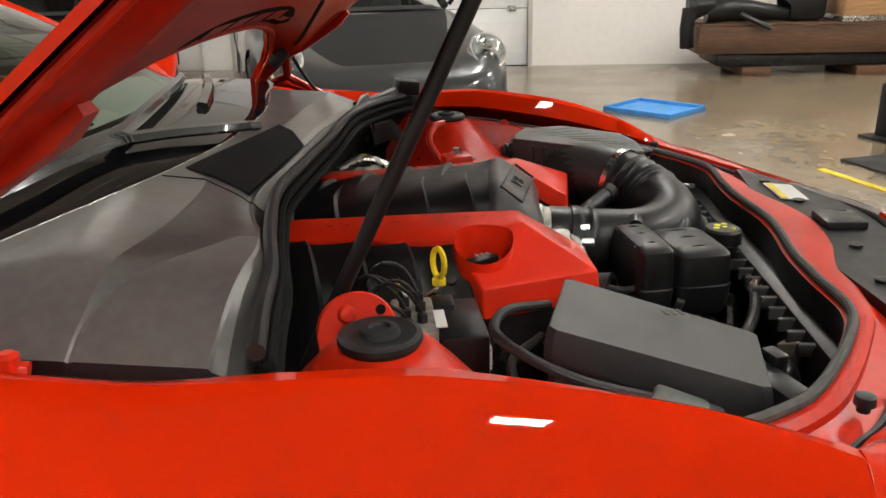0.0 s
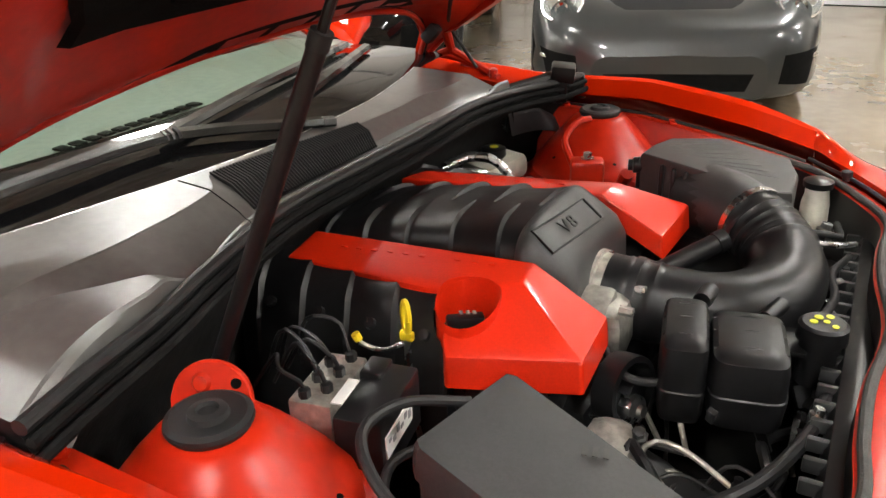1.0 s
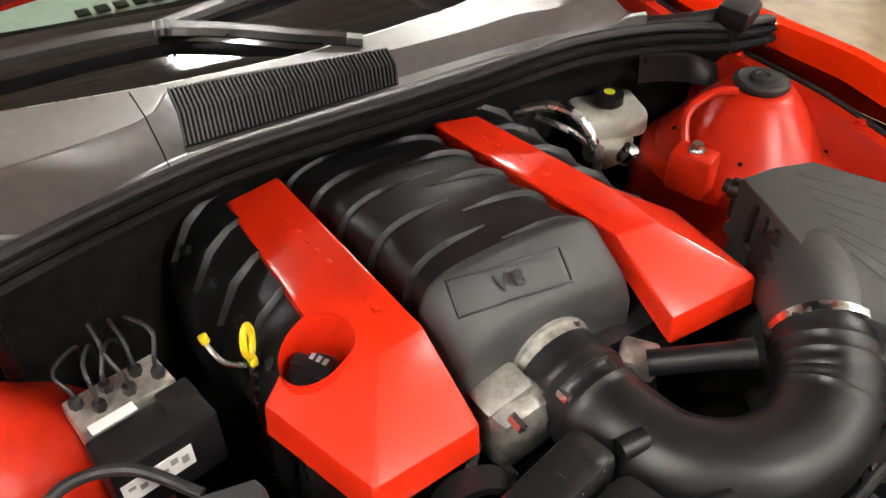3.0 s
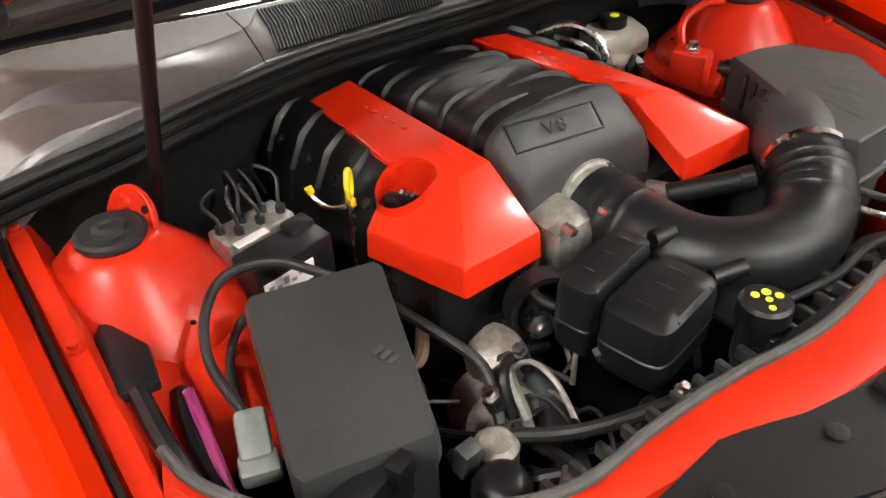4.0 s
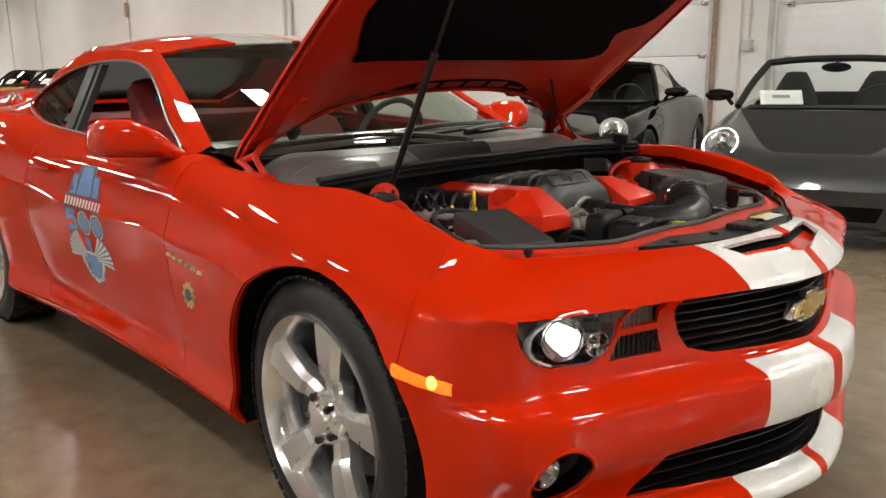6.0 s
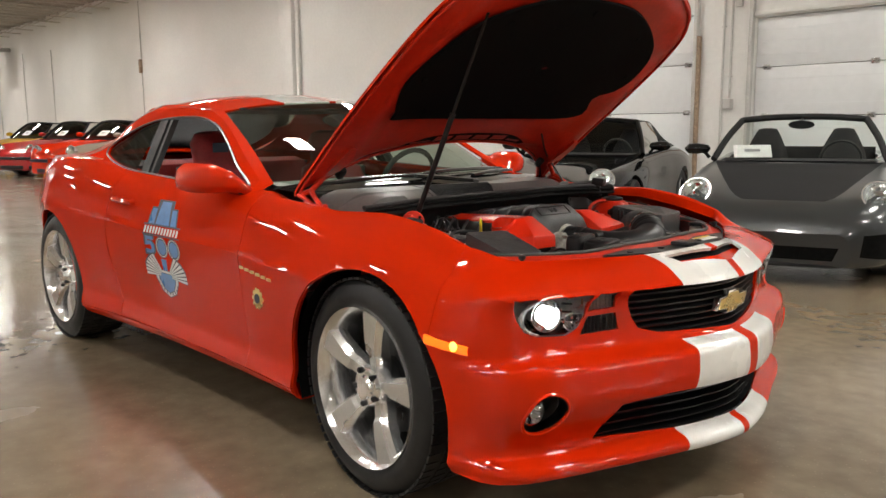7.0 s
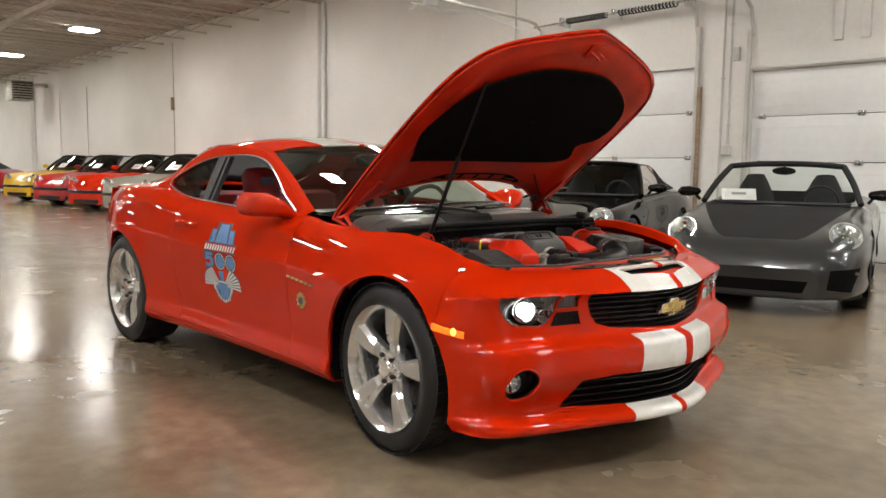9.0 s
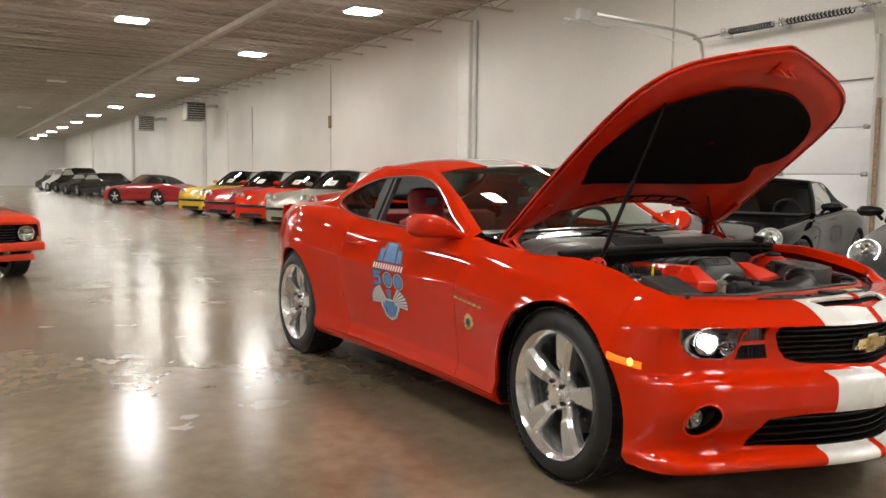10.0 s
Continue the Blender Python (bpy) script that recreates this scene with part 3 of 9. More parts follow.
tube(bm, [(-0.85, -0.42, 0.64), (-0.55, -0.50, 0.50)], 0.03, 6)
box(bm, (-0.10, 0.0, 0.74), (0.40, 0.5, 0.40), 0.08)
box(bm, (0.0, -0.1, 0.95), (0.26, 0.4, 0.35), 0.08)
tube(bm, [(-0.35, -0.2, 0.72), (-0.2, -0.1, 0.95), (0.05, 0.0, 1.05)], 0.08, 10, smooth=10)
ax = part("car_axle", bm, "black_trim")
ax.matrix_basis = pose(CRATE_X, CRATE_Y, 0)
tagged(ax, "black car axle assembly lying on the wooden crate", "axle")
bd = thing("orange_box", "orange cardboard box standing on the wooden crate", "box", pose(CRATE_X + 0.46, CRATE_Y - 0.05, 0.54))
part("carton", build(box, (0, 0, 0.36), (0.48, 0.60, 0.60), 0.01), "tan_wood", bd)
part("tape_strip", build(box, (-0.05, -0.302, 0.44), (0.05, 0.004, 0.26), 0.001), "label_white", bd)
part("tray", build(box, (0, 0, 0.03), (0.52, 0.66, 0.055), 0.008), "steel", bd, "pale metal tray")

# ---- the red coupe: outer body ----
car = thing("sports_coupe", "red sports coupe with white stripes parked with its bonnet propped open", "car")
HUB_Z, WHEELBASE, ARCH_R = 0.364, 2.852, 0.406
T_W = [(0.36, 0.936), (0.2, 0.946), (0.0, 0.953), (-0.3, 0.945), (-0.6, 0.930), (-1.0, 0.915), (-1.5, 0.910), (-2.0, 0.922), (-2.5, 0.952),
       (-2.80, 0.957), (-3.0, 0.930), (-3.2, 0.880), (-3.5, 0.790), (-3.72, 0.71), (-3.86, 0.64)]
T_B = [(0.36, 0.785), (0.2, 0.822), (0.0, 0.858), (-0.3, 0.900), (-0.55, 0.928), (-0.8, 0.945), (-1.6, 0.962), (-2.0, 0.985), (-2.35, 1.028),
       (-2.85, 1.045), (-3.3, 1.035), (-3.86, 1.0)]
T_UP = [(0.36, 0.045), (0.2, 0.058), (0.0, 0.052), (-0.15, 0.036), (-0.3, 0.016), (-0.55, 0.004), (-0.8, 0.0)]
T_TUCK = [(0.36, 0.25), (-0.35, 0.45), (-0.9, 0.62), (-1.9, 0.75), (-2.4, 0.45), (-3.3, 0.35), (-3.86, 0.6)]
T_SEC = [(0.0, 0.034), (0.045, 0.040), (0.075, 0.050), (0.13, 0.068), (0.28, 0.050), (0.48, 0.022), (0.645, 0.003), (0.672, 0.0), (0.690, 0.001), (0.705, 0.007), (0.84, 0.035), (0.93, 0.062), (1.0, 0.112)]


def inner_roll(x):
    """How far the fender's inner edge rolls down beside the cowl."""
    return 0.030 * min(max((-0.02 - x) / 0.26, 0), 1) if x > -0.62 else 0.030 * max(0, 1 - (-0.62 - x) / 0.15)


def side_row(x):
    w, b, k = smooth1(T_W, x), smooth1(T_B, x), smooth1(T_TUCK, x)
    z0 = 0.232 + 0.030 * min(max((0.0 - x) / 0.3, 0), 1)
    pts = [(w - 0.14, z0 - 0.047), (w - 0.06, z0 - 0.044), (w - 0.04, z0 - 0.027)]
    for f, d in T_SEC:
        pts.append((w - d * (k if f < 0.6 else 1.0), z0 + f * (b - z0)))
    inner = min(0.730, w - 0.12)
    up, span = smooth1(T_UP, x), w - 0.112 - inner
    roll = inner_roll(x)
    pts.append((inner + 0.62 * span, b + 0.010 + 0.75 * up - 0.10 * roll))
    pts.append((inner + 0.40 * span, b + 0.014 + up - 0.45 * roll))
    pts.append((inner + 0.20 * span, b + 0.016 + 0.92 * up - 0.85 * roll))
    pts.append((inner, b + 0.014 + 0.25 * up - roll))
    return [Vector((x, -p.x, p.y)) for p in spline([(y, z, 0) for y, z in pts], 46)]


def body_y(x, z):
    row = side_row(x)
    for a, b in zip(row, row[1:]):
        if a.z <= z <= b.z and a.z > 0.2:
            return a.y + (b.y - a.y) * (z - a.z) / max(b.z - a.z, 1e-6)
    return row[-1].y


def body_side():
    xs = [0.345 - (0.345 + 3.86) * i / 150 for i in range(151)]
    return grid([side_row(x) for x in xs])


DOOR_F = [(-0.755, 0.10), (-0.752, 0.45), (-0.748, 0.75), (-0.742, 1.1)]
DOOR_R = [(-1.96, 0.10), (-2.02, 0.36), (-2.085, 0.60), (-2.06, 0.85), (-2.0, 1.1)]


def line_x(line, z):
    for (x0, z0), (x1, z1) in zip(line, line[1:]):
        if z0 <= z <= z1:
            return x0 + (x1 - x0) * (z - z0) / (z1 - z0)
    return line[0][0] if z < line[0][1] else line[-1][0]


side = body_side()
for cx in (0.0, -WHEELBASE):
    cut(side, circle(cx, HUB_Z - 0.01, ARCH_R, 44), "y")
    cut(side, [(cx - ARCH_R, 0.10), (cx + ARCH_R, 0.10), (cx + ARCH_R, 0.36), (cx - ARCH_R, 0.36)], "y")
G = 0.0022
for line in (DOOR_F, DOOR_R):
    cut(side, [(x - G, z) for x, z in line] + [(x + G, z) for x, z in reversed(line)], "y", lambda c: c.z > 0.27)
cut(side, [(-0.36, 0.266), (-2.45, 0.266), (-2.45, 0.2705), (-0.36, 0.2705)], "y")
skirt = taken(side, lambda c: c.z < 0.2685 and -2.5 < c.x < -0.36)
door_sheet = taken(side, lambda c: line_x(DOOR_R, c.z) < c.x < line_x(DOOR_F, c.z) and c.z > 0.27)
fender_sheet = taken(side, lambda c: c.x > -1.0)
MID = (-1.4, 0, 0.5)
for nm, sheet, lab in (("side_skirt", skirt, ""), ("door", door_sheet, "red car door"), ("front_fender", fender_sheet, ""), ("quarter_panel", side, "")):
    other = mirrored(sheet)
    for b2 in (sheet, other):
        thicken(b2, 0.012, MID)
        part(nm, b2, "paint", car, sharp=28)

# near-black sheets behind the seams, so the gaps' shade is in their colour
for s in (1, -1):
    bm = bmesh.new()
    for x0, x1 in ((-0.42, -2.40),):
        rows = []
        for i in range(30):
            x = x0 + (x1 - x0) * i / 29
            w, b = smooth1(T_W, x), smooth1(T_B, x)
            rows.append([Vector((x, -s * (w - d), z)) for d, z in ((0.20, 0.235), (0.13, 0.245), (0.12, 0.5), (0.09, 0.7), (0.16, b - 0.08))])
        add_grid(bm, rows)
    part("inner_sill", bm, "void", car)
    # wheel housings, near-black: the shade inside the arches is put into the colour
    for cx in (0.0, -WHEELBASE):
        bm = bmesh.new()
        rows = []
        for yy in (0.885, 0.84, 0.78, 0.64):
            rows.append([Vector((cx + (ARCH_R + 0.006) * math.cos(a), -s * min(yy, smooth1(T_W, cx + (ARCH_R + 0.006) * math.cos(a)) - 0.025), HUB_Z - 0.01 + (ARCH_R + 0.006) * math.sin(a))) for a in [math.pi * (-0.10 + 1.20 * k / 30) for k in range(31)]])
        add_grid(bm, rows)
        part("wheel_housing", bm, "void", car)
        bm = bmesh.new()
        rows = []
        for k in range(31):
            a = math.pi * (-0.10 + 1.20 * k / 30)
            x = cx + (math.cos(a) if math.sin(a) > 0 else math.copysign(1, math.cos(a))) * ARCH_R
            z = HUB_Z - 0.01 + math.sin(a) * ARCH_R
            w = (abs(body_y(x, max(z, 0.24))) if x < 0.345 else 0.932 - 0.27 * (x - 0.345)) - 0.007
            o = Vector((math.cos(a), 0, math.sin(a)))
            rows.append([Vector((x, -s * (w - 0.02), z)) + o * 0.004, Vector((x, -s * (w - 0.001), z)) - o * 0.004, Vector((x, -s * (w + 0.000), z)) - o * 0.001,
                         Vector((x, -s * (w - 0.006), z)) + o * 0.012])
        add_grid(bm, rows)
        part("arch_lip", bm, "paint", car)

# ---- nose ----
HALF = [(0.3475, 0.936), (0.42, 0.916), (0.50, 0.872), (0.572, 0.80), (0.638, 0.66), (0.698, 0.48), (0.762, 0.30), (0.808, 0.15), (0.830, 0.0)]
PLAN = spline([(x, -y, 0) for x, y in HALF] + [(x, y, 0) for x, y in reversed(HALF[:-1])], 168)
GAP_HALF = [(0.345, 0.726, 0.806), (0.39, 0.676, 0.805), (0.44, 0.625, 0.803), (0.496, 0.538, 0.802), (0.551, 0.428, 0.802), (0.60, 0.34, 0.803), (0.65, 0.235, 0.806), (0.69, 0.12, 0.814), (0.705, 0.0, 0.820)]
GAP = spline([(x, -y, z) for x, y, z in GAP_HALF] + list(reversed([(x, y, z) for x, y, z in GAP_HALF[:-1]])), 168)
LEVELS = [(0.200, -0.09), (0.200, 0.02), (0.210, 0.045), (0.232, 0.047), (0.250, 0.030), (0.268, -0.008), (0.31, -0.004), (0.37, 0.030), (0.43, 0.055), (0.50, 0.053),
          (0.532, 0.040), (0.552, -0.012), (0.58, -0.026), (0.66, -0.028), (0.700, -0.018), (0.720, 0.004), (0.734, 0.000)]


def nose_row(i):
    p = PLAN[i]
    a, b = PLAN[max(i - 1, 0)], PLAN[min(i + 1, len(PLAN) - 1)]
    d = (b - a).normalized()
    out = Vector((d.y, -d.x, 0))
    k = min(max((0.925 - abs(p.y)) / 0.15, 0), 1)
    w = 0.12 + 0.88 * k * k * (3 - 2 * k)
    pts = []
    kn = min(max((0.86 - abs(p.y)) / 0.10, 0), 1)
    for z, o in LEVELS:
        o = o * kn if o < 0 and z > 0.5 else o
        pts.append(Vector((p.x, p.y, z)) + out * (o * w if z > 0.205 else o))
    lip, g = pts[-1], GAP[i]
    rise = 0.012 + 0.042 * min(max((0.53 - p.x) / 0.18, 0), 1)
    for t in (0.12, 0.4, 0.7, 1.0):
        q = lip.lerp(g, t)
        q.z += rise * math.sin(math.pi * t) + 0.010 * (1 - t) * t
        pts.append(q)
    return spline(pts, 80)


nose_rows = [nose_row(i) for i in range(len(PLAN))]
# the nose's ends take up the fenders' section and let it fade out
fender_end = spline(side_row(0.345), 80)
first_row = [p.copy() for p in nose_rows[0]]
for row in nose_rows:
    k = min(max((0.56 - row[40].x) / 0.215, 0), 1)
    k = k * k * (3 - 2 * k)
    s = 1 if row[40].y < 0 else -1
    for p, a, b in zip(row, first_row, fender_end):
        p.y += s * k * (b.y - a.y)
        p.z += k * (b.z - a.z)
nose = grid(nose_rows)
FRONT = lambda c: c.x > 0.40
LAMP_OUT = [(-0.812, 0.727), (-0.683, 0.727), (-0.577, 0.725), (-0.57, 0.7), (-0.578, 0.655), (-0.605, 0.62), (-0.638, 0.606), (-0.724, 0.611), (-0.763, 0.628), (-0.792, 0.668)]
SLAT_UP = [(-0.559, 0.725), (-0.484, 0.725), (-0.474, 0.673), (-0.567, 0.669)]
SLAT_LO = [(-0.568, 0.655), (-0.471, 0.658), (-0.459, 0.604), (-0.592, 0.602)]
GRILLE = [(-0.447, 0.724), (0.447, 0.724), (0.414, 0.634), (0.39, 0.6), (0.322, 0.58), (0.0, 0.562), (-0.322, 0.58), (-0.39, 0.6), (-0.414, 0.634)]
LOWER = [(-0.51, 0.396), (-0.351, 0.408), (-0.099, 0.41), (0.099, 0.41), (0.351, 0.408), (0.51, 0.396), (0.559, 0.282), (0.264, 0.268), (-0.264, 0.268), (-0.559, 0.282)]
FOG = circle(-0.755, 0.401, 0.061, 28, 0.066)
flip = lambda poly: [(-a, b) for a, b in reversed(poly)]
cut(nose, circle(0.0, HUB_Z - 0.01, ARCH_R, 44), "y", lambda c: c.x < 0.5)
cut(nose, [(-ARCH_R, 0.10), (ARCH_R, 0.10), (ARCH_R, 0.36), (-ARCH_R, 0.36)], "y", lambda c: c.x < 0.5)
for poly in (LAMP_OUT, SLAT_UP, SLAT_LO, FOG):
    cut(nose, poly, "x", FRONT)
    cut(nose, flip(poly), "x", FRONT)
cut(nose, GRILLE, "x", FRONT)
cut(nose, LOWER, "x", FRONT)


def rim_points(bm, poly, near=0.0015):
    """The sheet's open edge along an outline seen from ahead, in order round it."""
    c = Vector((sum(p[0] for p in poly) / len(poly), sum(p[1] for p in poly) / len(poly)))
    got = []
    for v in bm.verts:
        if v.co.x < 0.40 or all(len(e.link_faces) != 1 for e in v.link_edges):
            continue
        p = Vector((v.co.y, v.co.z))
        for a, b in zip(poly, poly[1:] + poly[:1]):
            a, b = Vector(a), Vector(b)
            t = min(max((p - a).dot(b - a) / (b - a).length_squared, 0), 1)
            if (p - a - (b - a) * t).length < near:
                got.append(v.co.copy())
                break
    return sorted(got, key=lambda q: math.atan2(q.z - c.y, q.y - c.x))


RIMS = {(nm, s): rim_points(nose, poly if s < 0 else flip(poly)) for s in (-1, 1) for nm, poly in (("lamp", LAMP_OUT), ("fog", FOG))}
SCOOP = [(0.682, -0.232), (0.733, -0.03), (0.737, 0.0), (0.733, 0.03), (0.682, 0.232), (0.732, 0.205), (0.785, 0.03), (0.788, 0.0), (0.785, -0.03), (0.732, -0.205)]
cut(nose, SCOOP, "z", lambda c: c.z > 0.74 and c.x > 0.6)
for y0, y1 in ((-0.268, -0.020), (0.020, 0.268)):
    for f in scribe(nose, [(y0 - 0.01, 0.12), (y1, 0.12), (y1, 0.552), (y0 + 0.02, 0.552)], "x", FRONT):
        f.material_index = 1
    for f in scribe(nose, [(0.55, y0), (0.55, y1), (0.95, y1), (0.95, y0)], "z", lambda c: c.z > 0.715 and c.x > 0.5):
        f.material_index = 1
thicken(nose, 0.010, (0, 0, 0.45))
part("nose_panel", nose, ["paint", "white_stripe"], car, "red nose panel with two broad white stripes", sharp=40)

# sunken slot in the nose
bm = bmesh.new()
rows = []
for i in range(21):
    y = -0.236 + 0.472 * i / 20
    k = abs(y) / 0.236
    xb, xf = 0.737 - 0.058 * k, 0.790 - 0.056 * k
    zt = 0.812 - 0.006 * k
    rows.append([Vector((xb - 0.012, y, zt - 0.002)), Vector((xb - 0.010, y, zt - 0.022)), Vector((xb + 0.006, y, zt - 0.029)), Vector((xf - 0.012, y, zt - 0.046)), Vector((xf + 0.010, y, zt - 0.060))])
add_grid(bm, rows)
for f in bm.faces:
    if f.calc_center_median().z > 0.778:
        f.material_index = 1
part("nose_slot", bm, ["paint", "void"], car)


def plan_x(y):
    """How far the nose reaches at a half-width."""
    best = min(PLAN[len(PLAN) // 8: -len(PLAN) // 8], key=lambda p: abs(p.y - y))
    return best.x


# grilles
for nm, zs, half, dx, deep in (("grille", [0.578 + 0.0205 * k for k in range(8)], 0.462, -0.050, 0.05), ("lower_grille", [0.290 + 0.0275 * k for k in range(5)], 0.575, -0.035, 0.05)):
    bm = bmesh.new()
    rows = []
    for i in range(25):
        y = -half - 0.02 + (2 * half + 0.04) * i / 24
        x = plan_x(y) + dx - deep
        rows.append([Vector((x, y, zs[0] - 0.03)), Vector((x, y, zs[-1] + 0.03))])
    add_grid(bm, rows)
    g = part(nm, bm, "void", car, "black grille with horizontal bars")
    for z in zs:
        bm = bmesh.new()
        rows = []
        hz = half if nm == "grille" else 0.575 - 0.40 * (z - 0.285)
        for i in range(33):
            y = -hz + 2 * hz * i / 32
            x = plan_x(y) + dx
            rows.append([Vector((x + a, y, z + b)) for a, b in ((0, -0.004), (0.010, -0.003), (0.012, 0.002), (0.0, 0.005), (-0.03, 0.003), (-0.03, -0.002))])
        add_grid(bm, rows, wrap=True, caps=True)
        part("bar", bm, "black_trim", g)
# surrounds: returns of the openings
for poly, nm, mat in ((GRILLE, "grille_frame", "black_trim"), (LOWER, "lower_grille_frame", "black_trim")):
    bm = bmesh.new()
    rows = []
    pp = [p.lerp(q, t) for p, q in zip([Vector((a, b, 0)) for a, b in poly], [Vector((a, b, 0)) for a, b in poly[1:] + poly[:1]]) for t in (0, 0.2, 0.4, 0.6, 0.8)]
    for p in pp:
        x = plan_x(p.x) + smooth1(LEVELS[1:], p.y)
        rows.append([Vector((x - 0.008, p.x, p.y)), Vector((x - 0.10, p.x * 0.985, p.y))])
    add_grid(bm, rows + rows[:1])
    part(nm, bm, mat, car)

# gold emblem on the grille
em = [(-0.112, -0.021), (-0.094, 0.021), (-0.037, 0.021), (-0.030, 0.037), (0.046, 0.037), (0.039, 0.021), (0.112, 0.021), (0.094, -0.021), (0.037, -0.021), (0.030, -0.037), (-0.046, -0.037), (-0.039, -0.021)]
bm = bmesh.new()
prism(bm, [(a * 0.90, b * 0.98 + 0.640) for a, b in em], 0.785, 0.806, 0.0025, "x")
part("grille_emblem", bm, "chrome", car, "chrome-edged gold emblem")
bm = bmesh.new()
prism(bm, [(a * 0.81, b * 0.78 + 0.640) for a, b in em], 0.803, 0.8095, 0.001, "x")
part("emblem_face", bm, "gold", car, "gold emblem face")


def hollow(rim, steps, back):
    """Rings that run from an opening's edge into the body: (how far in, how wide)."""
    c = sum(rim, Vector()) / len(rim)
    return [[c + (p - c) * k + back * d for p in rim] for d, k in steps]


def lamp_unit(s):
    """Headlamp with a lit projector, its trim and the two slatted side lamps."""
    rim = RIMS[("lamp", s)]
    d = Vector((0.90, s * 0.42, 0)).normalized()
    bm = bmesh.new()
    rows = hollow(rim, ((0.003, 1.0), (0.014, 0.975), (0.034, 0.90), (0.060, 0.80), (0.066, 0.45), (0.066, 0.04)), -d)
    add_grid(bm, rows, wrap=True)
    unit = part("headlamp", bm, "lamp_bowl", car, "lit headlamp with a dark housing", sharp=25)
    o = Vector((0.592, s * 0.700, 0.672))
    across = Vector((-d.y, d.x, 0))
    bm = bmesh.new()
    lathe(bm, o, d, [(-0.046, 0.004), (-0.044, 0.015), (-0.034, 0.028), (-0.016, 0.039), (0.004, 0.046), (0.006, 0.048), (0.000, 0.050), (-0.03, 0.051)], 32, False)
    part("bezel", bm, "chrome", unit, "bright reflector bowl")
    bm = bmesh.new()
    lathe(bm, o, d, [(-0.036, 0.012), (-0.020, 0.017), (-0.006, 0.014), (0.000, 0.002)], 20)
    part("bulb", bm, "beam", unit, "glowing white bulb")
    # running-light ring round the outer end
    bm = bmesh.new()
    pts = []
    for k in range(19):
        a = math.pi * (0.60 + 0.80 * k / 18)
        pts.append(o + d * 0.002 - across * (s * math.cos(a) * 0.078) + Vector((0, 0, math.sin(a) * 0.050 - 0.008)))
    tube(bm, pts, [0.003, 0.006, 0.008, 0.006, 0.003], 8)
    part("light_ring", bm, "lamp_bowl", unit, "bright crescent of the running light")
    # black inner mask with a second reflector
    bm = bmesh.new()
    q = Vector((0.622, s * 0.617, 0.645))
    lathe(bm, q, d, [(-0.03, 0.022), (-0.004, 0.028), (0.0, 0.025), (-0.012, 0.012), (-0.016, 0.001)], 20, False)
    part("reflector", bm, "chrome", unit)
    bm = bmesh.new()
    for k in range(4):
        z = 0.700 - 0.024 * k
        a = Vector((0.606, s * 0.628, z))
        tube(bm, [a - across * 0.012, a + across * 0.020 + Vector((0, 0, -0.004))], 0.0035, 6)
    part("inner_fins", bm, "dark_metal", unit)
    bm = bmesh.new()
    low = [p for p in rows[1] if p.z < 0.640]
    low.sort(key=lambda p: p.y)
    add_grid(bm, [[p + d * 0.004 for p in low], [p - d * 0.030 + Vector((0, 0, 0.020)) for p in low], [p - d * 0.045 + Vector((0, 0, 0.022)) for p in low]])
    part("lower_mask", bm, "gloss_black", unit, "dark lower edge of the lamp")
    bm = bmesh.new()
    add_grid(bm, hollow(rim, ((0.003, 1.0), (-0.001, 0.96), (-0.005, 0.80), (-0.008, 0.50), (-0.009, 0.04)), -d), wrap=True)
    lens = part("lens", bm, "lamp_glass", unit, "clear headlamp lens")
    lens.visible_shadow = False
    for poly in (SLAT_UP, SLAT_LO):
        z0, z1 = min(p[1] for p in poly), max(p[1] for p in poly)
        ya, yb = (0.472, 0.570) if poly is SLAT_UP else (0.456, 0.596)
        ys = [ya + (yb - ya) * k / 5 for k in range(6)]
        rows2 = [[Vector((plan_x(s * yy) - 0.046, s * yy, z0 - 0.004)), Vector((plan_x(s * yy) - 0.046, s * yy, z1 + 0.004))] for yy in ys]
        part("side_lamp", thicken(grid(rows2), 0.006, (0, 0, 0.6)), "smoke_amber" if poly is SLAT_UP else "dark_metal", unit, "smoked ribbed side lamp")
        n = 8 if poly is SLAT_UP else 11
        for k in range(n):
            yy = ya + 0.008 + (yb - ya - 0.016) * k / (n - 1)
            bm = bmesh.new()
            box(bm, (plan_x(s * yy) - 0.040, s * yy, (z0 + z1) / 2), (0.010, 0.0045, z1 - z0 - 0.008), 0.001)
            part("lamp_rib", bm, "lamp_bowl" if poly is SLAT_UP else "dark_metal", unit)
        gl = part("lamp_cover", grid([[Vector((plan_x(s * yy) - 0.026, s * yy, z0)), Vector((plan_x(s * yy) - 0.026, s * yy, z1))] for yy in ys]), "lamp_glass", unit)
        gl.visible_shadow = False
    # fog lamp deep in a round recess
    rim = RIMS[("fog", s)]
    fd = Vector((0.86, s * 0.51, 0))
    bm = bmesh.new()
    add_grid(bm, hollow(rim, ((0.0, 1.0), (0.012, 0.96), (0.060, 0.86), (0.075, 0.60), (0.075, 0.02)), -fd), wrap=True)
    fog = part("fog_lamp", bm, "black_trim", car, "round fog lamp in a deep black recess", sharp=25)
    part("recess_lip", build(tube, list(rim) + [rim[0]], 0.005, 8, False), "paint", fog, "red rolled lip round the recess")
    fo2 = sum(rim, Vector()) / len(rim) - fd * 0.030 + Vector((-0.012, s * 0.022, 0.004))
    fa = Vector((0.97, s * 0.24, 0))
    bm = bmesh.new()
    lathe(bm, fo2, fa, [(-0.03, 0.040), (0.0, 0.042), (0.004, 0.037), (-0.012, 0.020), (-0.018, 0.001)], 24, False)
    part("fog_reflector", bm, "chrome", fog)
    bm = bmesh.new()
